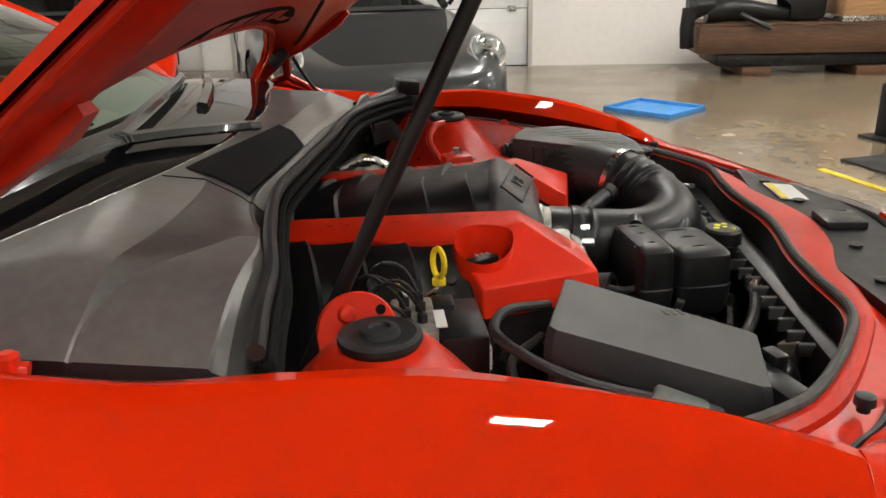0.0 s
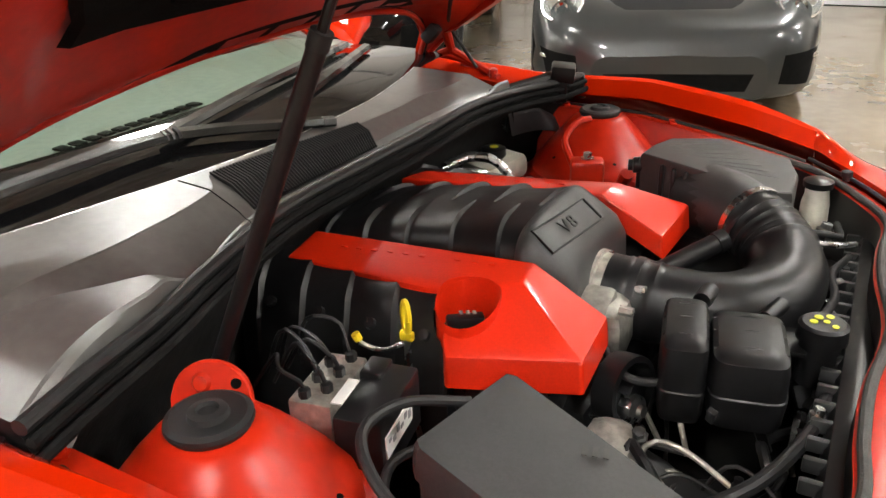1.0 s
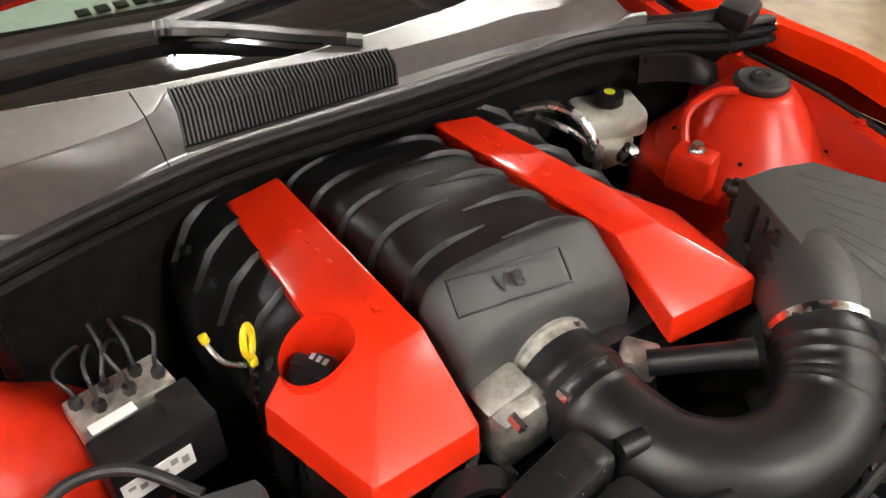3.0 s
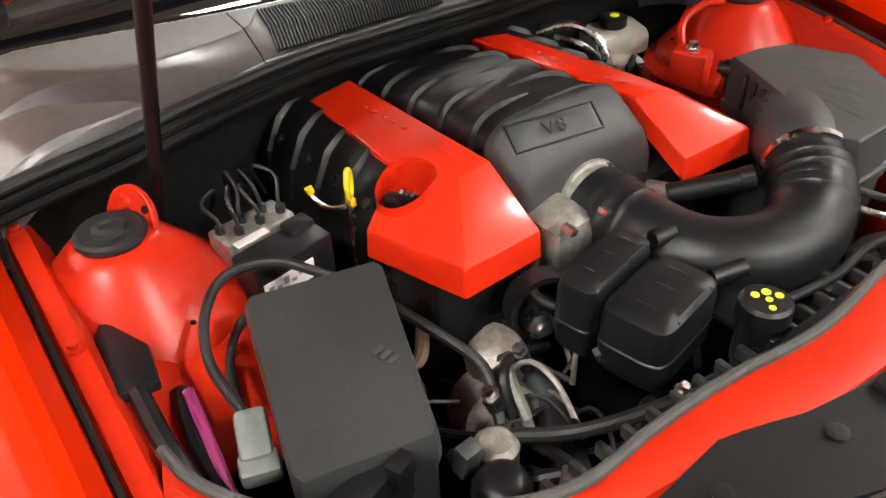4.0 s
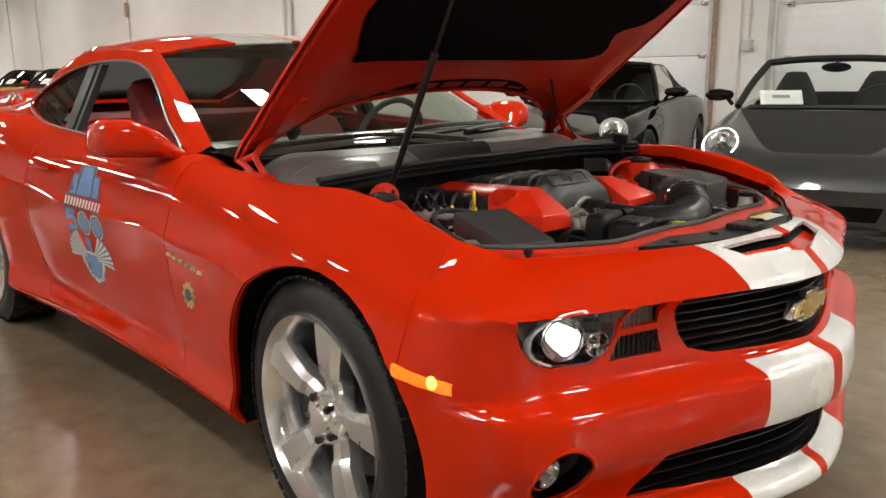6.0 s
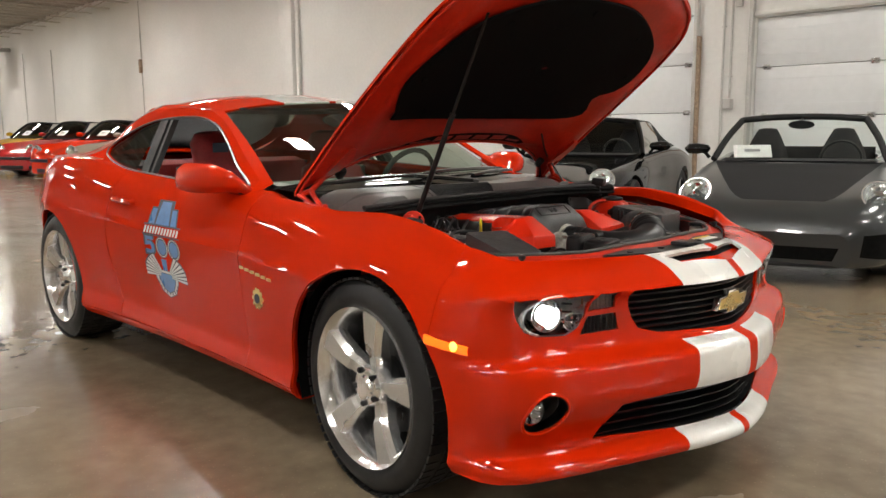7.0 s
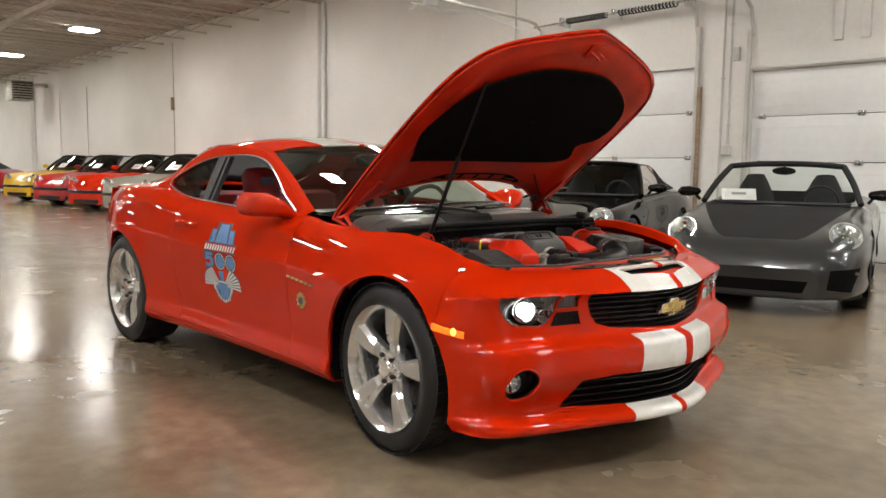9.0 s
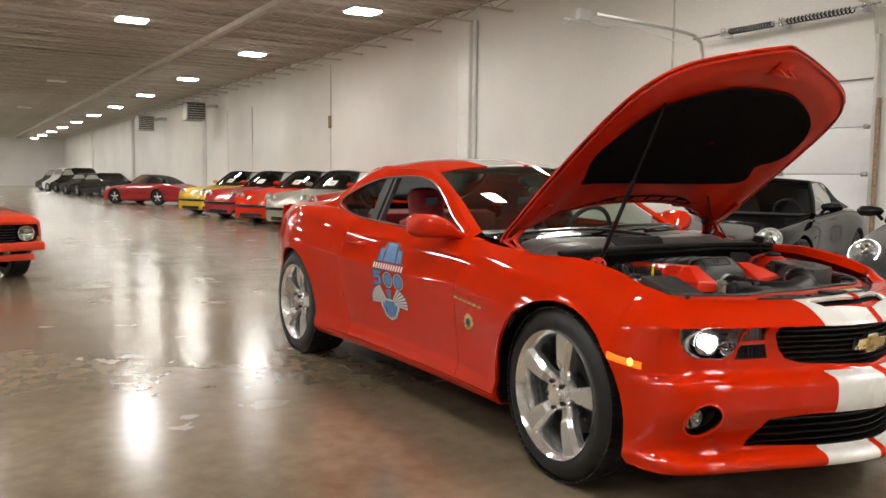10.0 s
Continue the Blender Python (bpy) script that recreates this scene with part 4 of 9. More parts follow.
    lathe(bm, fo2, fa, [(0.004, 0.039), (0.010, 0.026), (0.013, 0.001)], 24, False)
    fl = part("fog_lens", bm, "lamp_glass", fog)
    fl.visible_shadow = False
    # amber side marker
    bm = bmesh.new()
    rows = []
    for i in range(9):
        t = i / 8
        x = 0.335 + 0.135 * t
        y = min(PLAN[:40], key=lambda p: abs(p.x - x)).y if x > 0.345 else -0.936
        y = abs(y) + 0.004
        zt, zb = 0.616 - 0.022 * t, 0.586 - 0.020 * t
        rows.append([Vector((x, s * (y - 0.012), zt + 0.002)), Vector((x, s * y, zt - 0.003)), Vector((x, s * (y + 0.002), (zt + zb) / 2)), Vector((x, s * y, zb + 0.003)), Vector((x, s * (y - 0.012), zb - 0.002))])
    add_grid(bm, rows, caps=False)
    mkr = part("side_marker", bm, "amber", car, "lit amber side marker lamp")
    bm = bmesh.new()
    lathe(bm, (0.428, s * 0.9115, 0.590), (0, s, 0), [(0.0, 0.016), (0.0055, 0.012), (0.0090, 0.005), (0.0095, 0.001)], 14)
    part("bulb_glow", bm, "amber_hot", mkr)


for s in (-1, 1):
    lamp_unit(s)

# ---- roof, pillars and glass ----


def coons(c0, c1, d0, d1, n, m, bulge=Vector((0, 0, 0))):
    """A sheet inside four border lines: c0, c1 along, d0, d1 across."""
    c0, c1, d0, d1 = spline(c0, n), spline(c1, n), spline(d0, m), spline(d1, m)
    rows = []
    for j in range(m + 1):
        v = j / m
        r = []
        for i in range(n + 1):
            u = i / n
            p = c0[i].lerp(c1[i], v) + d0[j].lerp(d1[j], u) - (c0[0].lerp(c0[n], u)).lerp(c1[0].lerp(c1[n], u), v)
            r.append(p + bulge * (16 * u * (1 - u) * v * (1 - v)))
        rows.append(r)
    return rows


WS_B = [(-0.86, -0.700, 0.965), (-0.70, -0.50, 0.985), (-0.635, -0.25, 0.993), (-0.615, 0, 0.996), (-0.635, 0.25, 0.993), (-0.70, 0.50, 0.985), (-0.86, 0.700, 0.965)]
WS_T = [(-1.50, -0.540, 1.285), (-1.42, -0.36, 1.318), (-1.37, 0, 1.337), (-1.42, 0.36, 1.318), (-1.50, 0.540, 1.285)]
WS_S = [(-0.86, -0.700, 0.965), (-1.17, -0.625, 1.142), (-1.50, -0.540, 1.285)]
WS_S2 = [(x, -y, z) for x, y, z in WS_S]
ws = part("windscreen", grid(coons(WS_B, WS_T, WS_S, WS_S2, 24, 12)), "screen_glass", car, "greenish laminated windscreen")
ws.visible_shadow = False
RW_T = [(-2.42, -0.50, 1.308), (-2.36, -0.25, 1.338), (-2.34, 0, 1.345), (-2.36, 0.25, 1.338), (-2.42, 0.50, 1.308)]
roof_r = [(-1.50, -0.540, 1.290), (-1.80, -0.555, 1.322), (-2.10, -0.545, 1.330), (-2.42, -0.50, 1.308)]
roof_l = [(x, -y, z) for x, y, z in roof_r]
top = grid(coons([(x, y, z + 0.004) for x, y, z in WS_T], RW_T, roof_r, roof_l, 40, 24, Vector((0, 0, 0.016))))
for y0, y1 in ((-0.268, -0.020), (0.020, 0.268)):
    for f in scribe(top, [(-2.6, y0), (-1.2, y0), (-1.2, y1), (-2.6, y1)], "z"):
        f.material_index = 1
thicken(top, 0.012, (-1.8, 0, 0.5))
part("roof", top, ["paint", "white_stripe"], car, "red roof with two white stripes")
RW_B = [(-3.22, -0.62, 1.045), (-3.30, 0, 1.065), (-3.22, 0.62, 1.045)]
rw = part("rear_window", grid(coons(RW_T, RW_B, [RW_T[0], (-2.80, -0.56, 1.145), RW_B[0]], [RW_T[-1], (-2.80, 0.56, 1.145), RW_B[-1]], 12, 10)), "screen_glass", car, "tinted rear window")
rw.visible_shadow = False
bm = grid(coons(RW_B, [(-3.86, -0.60, 1.02), (-3.88, 0, 1.03), (-3.86, 0.60, 1.02)], [RW_B[0], (-3.5, -0.64, 1.03), (-3.86, -0.60, 1.02)], [RW_B[-1], (-3.5, 0.64, 1.03), (-3.86, 0.60, 1.02)], 16, 8))
part("boot_lid", thicken(bm, 0.01, MID), "paint", car)
bm = bmesh.new()
rows = []
for i in range(25):
    y = -0.60 + 1.20 * i / 24
    k = (y / 0.60) ** 2
    rows.append([Vector((-3.58 + 0.10 * k, y, 1.025)), Vector((-3.72 + 0.08 * k, y, 1.045 - 0.01 * k)), Vector((-3.83 + 0.08 * k, y, 1.055 - 0.02 * k)), Vector((-3.84 + 0.08 * k, y, 1.045 - 0.02 * k)), Vector((-3.80 + 0.08 * k, y, 1.015))])
add_grid(bm, rows)
part("boot_spoiler", bm, "paint", car)
rows = []
for z, k in ((1.02, 0.96), (0.85, 1.0), (0.6, 1.02), (0.35, 1.0), (0.22, 0.95)):
    rows.append([Vector((-3.86 - (0.06 if 0.3 < z < 0.7 else 0.02) * (1 - (y / 0.63) ** 4), y * k, z)) for y in [-0.63 + 1.26 * i / 20 for i in range(21)]])
part("rear_bumper", thicken(grid(rows), 0.01, MID), "paint", car)

# side glass outline, in side view
GLASS = [(-0.875, 0.958), (-1.05, 1.060), (-1.22, 1.160), (-1.38, 1.228), (-1.58, 1.262), (-1.85, 1.262), (-2.08, 1.238), (-2.28, 1.172), (-2.42, 1.098), (-2.32, 1.052), (-2.10, 1.012), (-1.85, 0.996), (-1.40, 0.976)]


def side_y(x, z):
    """Half-width of the glass plane."""
    b = smooth1(T_B, x)
    return 0.795 - 0.030 * max(0, (-x - 1.9)) - 0.53 * (z - b) - 0.10 * max(0, z - 1.18) ** 1


def on_glass(pts, dy=0.0, s=-1):
    return [Vector((x, s * (side_y(x, z) + dy), z)) for x, z in pts]


def offset_poly(poly, d):
    c = (sum(p[0] for p in poly) / len(poly), sum(p[1] for p in poly) / len(poly))
    out = []
    n = len(poly)
    for i in range(n):
        a, b, e = Vector(poly[i - 1]), Vector(poly[i]), Vector(poly[(i + 1) % n])
        t = ((b - a).normalized() + (e - b).normalized()).normalized()
        nn = Vector((t.y, -t.x))
        if nn.dot(b - Vector(c)) < 0:
            nn = -nn
        out.append(tuple(b + nn * d))
    return out


GL = [tuple(p[:2]) for p in spline([(a, b, 0) for a, b in GLASS], 78, True)]
for s in (-1, 1):
    # panel of pillars and rails round the glass
    outer = []
    rows = []
    for (x, z), (ox, oz) in zip(GL, offset_poly(GL, 0.05)):
        p = Vector((x, s * (side_y(x, z) - 0.004), z))
        if z > 0.962 + 0.0906 * (-0.875 - x):
            # towards the roof rail
            t = min(max((-x - 0.86) / 0.64, 0), 1)
            if x > -1.5:
                q = Vector(WS_S[0]).lerp(Vector(WS_S[2]), t)
                q.z = smooth1([(-0.86, 0.965), (-1.17, 1.142), (-1.50, 1.287)], q.x) + 0.006
                q.y = -smooth1([(-0.86, 0.70), (-1.17, 0.625), (-1.5, 0.54)], q.x)
                q.x += 0.05 * (1 - t)
            else:
                u = min((-x - 1.5) / 0.92, 1)
                q = Vector((x, -smooth1([(-1.5, 0.54), (-1.8, 0.555), (-2.1, 0.545), (-2.42, 0.50)], x), smooth1([(-1.5, 1.294), (-1.8, 1.326), (-2.1, 1.334), (-2.42, 1.312)], x)))
            q.y *= -s
            mid = p.lerp(q, 0.5) + Vector((0, s * 0.012, 0.016))
        else:
            q = Vector((ox if x > -2.2 else x - 0.02, s * (side_y(x, smooth1(T_B, x)) + 0.03), smooth1(T_B, x) - 0.02))
            mid = p.lerp(q, 0.5)
        rows.append([p - Vector((0, s * 0.02, 0)), p, p.lerp(mid, 0.6), mid, mid.lerp(q, 0.6), q])
    rows.append(rows[0])
    bm = grid(rows)
    part("side_frame", bm, "paint", car, recalc=False)
    bm = bmesh.new()
    tube(bm, [Vector((x, s * (side_y(x, z) + 0.004), z)) for x, z in GL] + [Vector((GL[0][0], s * (side_y(*GL[0]) + 0.004), GL[0][1]))], 0.0042, 8)
    part("window_trim", bm, "trim_metal", car, "silver window surround")
    # fixed quarter glass behind a thick black pillar; the door glass is lowered
    q_poly = [p for p in GL if p[0] < -1.96]
    bm = bmesh.new()
    bm.faces.new([bm.verts.new(v) for v in on_glass(q_poly, -0.012, s)])
    qg = part("quarter_glass", bm, "dark_glass", car, "tinted quarter window")
    qg.visible_shadow = False
    bm = bmesh.new()
    for x, wdt in ((-1.935, 0.085), (-1.855, 0.026)):
        zt, zb = 1.252, smooth1(T_B, x) + 0.02
        rows = [[Vector((x + dx - (0.045 if zz == zb else 0) * -1, s * (side_y(x, zz) - 0.006 - dd), zz)) for dx, dd in ((-wdt / 2, 0.03), (-wdt / 2, 0), (wdt / 2, 0), (wdt / 2, 0.03))] for zz in (zb, zt)]
        add_grid(bm, rows)
    part("door_pillar", bm, "rubber", car, "black window pillar")
    # c-pillar down to the haunch
    c_rows = coons([(-2.30, s * 0.52, 1.326), (-2.30, s * 0.60, 1.21), (-2.36, s * 0.70, 1.09), (-2.40, s * 0.80, 1.02)],
                   [(-2.46, s * 0.50, 1.300), (-2.74, s * 0.595, 1.140), (-2.92, s * 0.66, 1.070), (-3.2, s * 0.76, 1.035)],
                   [(-2.30, s * 0.52, 1.326), (-2.38, s * 0.51, 1.316), (-2.46, s * 0.50, 1.300)], [(-2.40, s * 0.80, 1.02), (-2.8, s * 0.80, 1.035), (-3.2, s * 0.76, 1.035)], 12, 8)
    part("rear_pillar", grid(c_rows), "paint", car)
    bm = grid(coons([(-2.46, s * 0.50, 1.300), (-2.74, s * 0.595, 1.140), (-2.92, s * 0.66, 1.070), (-3.2, s * 0.76, 1.035)], [(-2.42, s * 0.49, 1.306), (-2.80, s * 0.56, 1.145), (-3.05, s * 0.60, 1.072), (-3.22, s * 0.62, 1.045)],
                    [(-2.46, s * 0.50, 1.300), (-2.44, s * 0.495, 1.303), (-2.42, s * 0.49, 1.306)], [(-3.2, s * 0.76, 1.035), (-3.21, s * 0.69, 1.045), (-3.22, s * 0.62, 1.045)], 12, 4))
    part("rear_pillar_edge", bm, "paint", car)

# aerial on the roof
bm = bmesh.new()
prism(bm, [(-2.36, 1.325), (-2.27, 1.325), (-2.34, 1.375), (-2.36, 1.375)], -0.012, 0.012, 0.004, "y")
part("roof_aerial", bm, "black_trim", car)

# door mirrors
for s in (-1, 1):
    rows = []
    for t, cx, cz, rx, rz in ((0.0, -0.905, 0.955, 0.05, 0.018), (0.12, -0.915, 0.965, 0.06, 0.03), (0.3, -0.96, 0.995, 0.10, 0.045), (0.55, -1.0, 1.01, 0.122, 0.062), (0.8, -1.018, 1.012, 0.108, 0.060), (0.93, -1.022, 1.006, 0.075, 0.044), (1.0, -1.02, 1.0, 0.025, 0.016)):
        y = 0.775 + 0.235 * t
        ring = []
        for k in range(20):
            a = 2 * math.pi * k / 20
            c, sn = math.cos(a), math.sin(a)
            ring.append(Vector((cx + rx * abs(c) ** 0.7 * (1 if c > 0 else -1), s * y, cz + rz * abs(sn) ** 0.75 * (1 if sn > 0 else -1))))
        rows.append(ring)
    bm = bmesh.new()
    add_grid(bm, rows, wrap=True, caps=True)
    mir = part("door_mirror", bm, "paint", car, "red door mirror", recalc=True)
    bm = bmesh.new()
    box(bm, (-1.128, s * 0.905, 1.016), (0.012, 0.13, 0.075), 0.005)
    part("mirror_glass", bm, "chrome", mir)
    bm = bmesh.new()
    prism(bm, [(-0.87, 0.945), (-0.99, 0.952), (-0.975, 0.975), (-0.90, 0.975)], s * 0.77, s * 0.83, 0.004, "y")
    part("mirror_foot", bm, "black_trim", mir, recalc=True)

# door handle
for s in (-1, 1):
    bm = bmesh.new()
    w = 0.885
    tube(bm, [(-1.78, s * (w + 0.0), 0.862), (-1.80, s * (w + 0.026), 0.862), (-1.96, s * (w + 0.028), 0.868), (-1.98, s * (w + 0.004), 0.868)], [0.012, 0.014, 0.014, 0.012], 8, smooth=12)
    part("door_handle", bm, "paint", car, "red bar door handle")


# wheels
def wheel(s, x, rear=False):
    wdt = 0.275 if rear else 0.265
    axis = Vector((0, s, 0))
    c = Vector((x, s * (0.908 - wdt / 2), HUB_Z))
    bm = bmesh.new()
    R = 0.364
    prof = [(-wdt / 2 + 0.01, 0.262), (-wdt / 2, 0.28), (-wdt / 2 + 0.004, 0.33), (-wdt / 2 + 0.03, R - 0.006), (-wdt / 2 + 0.06, R), (wdt / 2 - 0.06, R), (wdt / 2 - 0.03, R - 0.006), (wdt / 2 - 0.008, 0.335),
            (wdt / 2 + 0.002, 0.305), (wdt / 2, 0.28), (wdt / 2 - 0.008, 0.268), (wdt / 2 - 0.02, 0.262)]
    lathe(bm, c, axis, prof, 72, False)
    me_parent = part("wheel", bm, "tyre", car, "black low-profile tyre on a polished five-spoke alloy wheel")
    # tread blocks
    bm = bmesh.new()
    for k in range(64):
        a = 2 * math.pi * k / 64
        for q, off in ((-0.36, 0.0), (-0.14, 0.03), (0.14, 0.06), (0.36, 0.09)):
            aa = a + off
            u = Vector((math.cos(aa), 0, math.sin(aa)))
            tg = Vector((-math.sin(aa), 0, math.cos(aa)))
            ctr = c + u * (R - 0.001 if abs(q) < 0.3 else R - 0.004) + axis * (q * wdt)
            m = Matrix((tg.to_4d() * 1, axis.to_4d(), u.to_4d(), Vector((0, 0, 0, 1)))).transposed()
            m[0][3], m[1][3], m[2][3] = ctr
            m[3][0] = m[3][1] = m[3][2] = 0
            m[3][3] = 1
            bmesh.ops.create_cube(bm, size=1.0, matrix=m @ Matrix.Diagonal((0.028, wdt * 0.19, 0.008, 1)))
    part("tread", bm, "tyre", me_parent)
    bm = bmesh.new()
    lathe(bm, c, axis, [(-wdt / 2 + 0.02, 0.235), (0.0, 0.232), (wdt / 2 - 0.03, 0.240), (wdt / 2 - 0.012, 0.252), (wdt / 2 - 0.002, 0.262), (wdt / 2 + 0.004, 0.268), (wdt / 2 - 0.006, 0.270)], 72, False)
    part("rim", bm, "alloy", me_parent, "polished alloy rim")
    ph = math.radians(80)
    face = wdt / 2 - 0.020
    for k in range(5):
        bm = bmesh.new()
        a = ph + 2 * math.pi * k / 5
        u, tg = Vector((math.cos(a), 0, math.sin(a))), Vector((-math.sin(a), 0, math.cos(a)))
        rows = []
        for r, hw, h in ((0.030, 0.028, face - 0.030), (0.065, 0.026, face - 0.024), (0.105, 0.030, face - 0.014), (0.118, 0.034, face - 0.004), (0.165, 0.042, face + 0.004), (0.210, 0.049, face + 0.008), (0.245, 0.056, face + 0.010), (0.262, 0.062, face + 0.008)):
            o = c + u * r
            rows.append([o + tg * q + axis * (h - z) for q, z in ((-hw, 0.036), (-hw, 0.020), (-hw * 0.66, 0), (hw * 0.66, 0), (hw, 0.020), (hw, 0.036), (hw * 0.8, 0.060), (-hw * 0.8, 0.060))])
        add_grid(bm, rows, wrap=True, caps=True)
        bm.faces.ensure_lookup_table()
        for j in range(8 * (len(rows) - 1)):
            bm.faces[j].material_index = 1 if j % 8 == 2 else 0
        part("spoke", bm, ["alloy", "alloy_face"], me_parent, "broad polished spoke", sharp=20, recalc=True)
    bm = bmesh.new()
    lathe(bm, c, axis, [(face - 0.06, 0.072), (face - 0.012, 0.070), (face + 0.002, 0.060), (face + 0.002, 0.040), (face + 0.012, 0.034), (face + 0.014, 0.001)], 30)
    part("hub", bm, "alloy", me_parent)
    for k in range(5):
        bm = bmesh.new()
        a = ph + 2 * math.pi * (k + 0.5) / 5
        o = c + Vector((math.cos(a), 0, math.sin(a))) * 0.058
        lathe(bm, o, axis, [(face - 0.02, 0.011), (face + 0.010, 0.011), (face + 0.014, 0.007), (face + 0.014, 0.001)], 6)
        part("wheel_nut", bm, "dark_metal", me_parent)
    bm = bmesh.new()
    lathe(bm, c, axis, [(-0.01, 0.06), (-0.01, 0.175), (0.012, 0.175), (0.012, 0.09), (0.03, 0.085), (0.03, 0.03)], 40, False)
    part("brake_disc", bm, "dark_metal", me_parent)
    bm = bmesh.new()
    a0 = math.pi * 0.93
    rows = []
    for k in range(7):
        a = a0 - 0.35 + 0.7 * k / 6
        u = Vector((math.cos(a), 0, math.sin(a)))
        rows.append([c + u * 0.115 + axis * 0.045, c + u * 0.185 + axis * 0.045, c + u * 0.192 + axis * 0.0, c + u * 0.19 - axis * 0.04, c + u * 0.12 - axis * 0.04])
    add_grid(bm, rows, wrap=True, caps=True)
    part("brake_caliper", bm, "dark_metal", me_parent, recalc=True)
    # near-black disc added behind the spokes in place of the shade there
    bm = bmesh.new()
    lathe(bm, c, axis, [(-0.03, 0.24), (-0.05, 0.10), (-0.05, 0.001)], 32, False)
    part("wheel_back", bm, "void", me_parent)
    if not rear:
        # the front wheels are steered a little
        hub_at = Matrix.Translation((x, s * 0.81, HUB_Z))
        me_parent.matrix_basis = hub_at @ pose(0, 0, 0, 0, 0, -4) @ hub_at.inverted()


for s in (-1, 1):
    wheel(s, 0.0)
    wheel(s, -WHEELBASE, True)

# underside: plain slab with its shade put into the near-black colour
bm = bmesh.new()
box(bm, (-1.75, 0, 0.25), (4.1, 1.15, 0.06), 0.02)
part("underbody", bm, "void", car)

# ---- the open bonnet ----
HINGE = (-0.53, 0.955)
OPEN = 48.0


def hood_z(x, y):
    """Closed outer surface of the bonnet."""
    return smooth1([(-0.53, 0.972), (-0.2, 0.935), (0.2, 0.880), (0.5, 0.840), (0.72, 0.822)], x) + 0.022 * (1 - (y / 0.72) ** 2) - 0.020 * max(0, abs(y) - 0.5) / 0.22


HOOD_SIDE = [(-0.345, 0.0), (-0.352, 0.22), (-0.378, 0.38), (-0.405, 0.47), (-0.45, 0.56), (-0.512, 0.65), (-0.606, 0.736), (-0.42, 0.748), (0.0, 0.752), (0.27, 0.735), (0.42, 0.700), (0.505, 0.642), (0.558, 0.575), (0.605, 0.47), (0.640, 0.365), (0.695, 0.18), (0.722, 0.07), (0.735, 0.0)]
hood_out = [(x, -y) for x, y in HOOD_SIDE] + [(x, y) for x, y in reversed(HOOD_SIDE[1:-1])]


def hood_sheet(lower):
    xs = [-0.645 + 1.395 * i / 44 for i in range(45)]
    ys = [-0.77 + 1.54 * j / 44 for j in range(45)]
    bm = grid([[Vector((x, y, hood_z(x, y) - lower(x, y))) for y in ys] for x in xs])
    keep = set(scribe(bm, hood_out, "z"))
    bmesh.ops.delete(bm, geom=[f for f in bm.faces if f not in keep], context="FACES")
    return bm


LINER = [(-0.135, -0.50), (-0.10, -0.57), (0.03, -0.640), (0.12, -0.650), (0.27, -0.590), (0.404, -0.47), (0.505, -0.24), (0.525, 0.0), (0.505, 0.24), (0.404, 0.47), (0.30, 0.58), (0.17, 0.610), (0.08, 0.58), (0.02, 0.50), (-0.125, 0.455)]


def edge_near(x, y):
    d = 9.0
    p = Vector((x, y))
    for a, b in zip(hood_out, hood_out[1:] + hood_out[:1]):
        a, b = Vector(a), Vector(b)
        t = min(max((p - a).dot(b - a) / max((b - a).length_squared, 1e-9), 0), 1)
        d = min(d, (p - a - (b - a) * t).length)
    return d


def under(x, y):
    e = min(edge_near(x, y) / 0.07, 1)
    ridge = 0.010 * math.sin(min(max((0.72 - abs(y)) / 0.16, 0), 1) * math.pi)
    return 0.010 + 0.030 * e * e * (3 - 2 * e) + ridge * e


swing = Matrix.Translation((HINGE[0], 0, HINGE[1])) @ Matrix.Rotation(radians(-OPEN), 4, "Y") @ Matrix.Translation((-HINGE[0], 0, -HINGE[1]))
tip = swing @ Vector((0.735, 0, 0.82))
swing = Matrix.Translation(tip) @ Matrix.Rotation(radians(3.1), 4, "Y") @ Matrix.Translation(-tip) @ swing
outer = hood_sheet(lambda x, y: 0.0)
for y0, y1 in ((-0.268, -0.020), (0.020, 0.268)):
    for f in scribe(outer, [(-0.6, y0), (0.8, y0), (0.8, y1), (-0.6, y1)], "z"):
        f.material_index = 1
bmesh.ops.transform(outer, matrix=swing, verts=outer.verts[:])
hood = part("bonnet", outer, ["paint", "white_stripe"], car, "red bonnet panel raised on a strut")
inner = hood_sheet(under)
# black band with pressed windows along the rear edge
rear_x = lambda y: smooth1([(0.50, -0.418), (0.47, -0.405), (0.38, -0.378), (0.22, -0.352), (0.0, -0.345)], abs(y))
band_y = [-0.37 + 0.74 * k / 16 for k in range(17)]
band = [(rear_x(y) + 0.026, y) for y in band_y] + [(rear_x(y) + 0.096 - 0.045 * (abs(y) / 0.37) ** 4, y) for y in reversed(band_y)]
for f in scribe(inner, band, "z"):
    f.material_index = 1
for k in range(6):
    y0, y1 = -0.326 + 0.112 * k, -0.236 + 0.112 * k
    cut_in = 0.020 if k in (0, 5) else 0.0
    for f in scribe(inner, [(rear_x(y0) + 0.043, y0), (rear_x(y1) + 0.043, y1), (rear_x(y1) + 0.082 - cut_in, y1), (rear_x(y0) + 0.082 - cut_in, y0)], "z"):
        f.material_index = 0
bmesh.ops.transform(inner, matrix=swing, verts=inner.verts[:])
part("bonnet_inner", inner, ["paint_bay", "void"], hood, "dull red pressed inner panel")
# rim that joins both skins
rim = bmesh.new()
ring = spline([(x, y, 0) for x, y in hood_out], 200, True)
rows = []
for p in ring + ring[:1]:
    z = hood_z(p.x, p.y)
    rows.append([swing @ Vector((p.x, p.y, z + 0.0005)), swing @ Vector((p.x, p.y, z - 0.0105))])
add_grid(rim, rows)
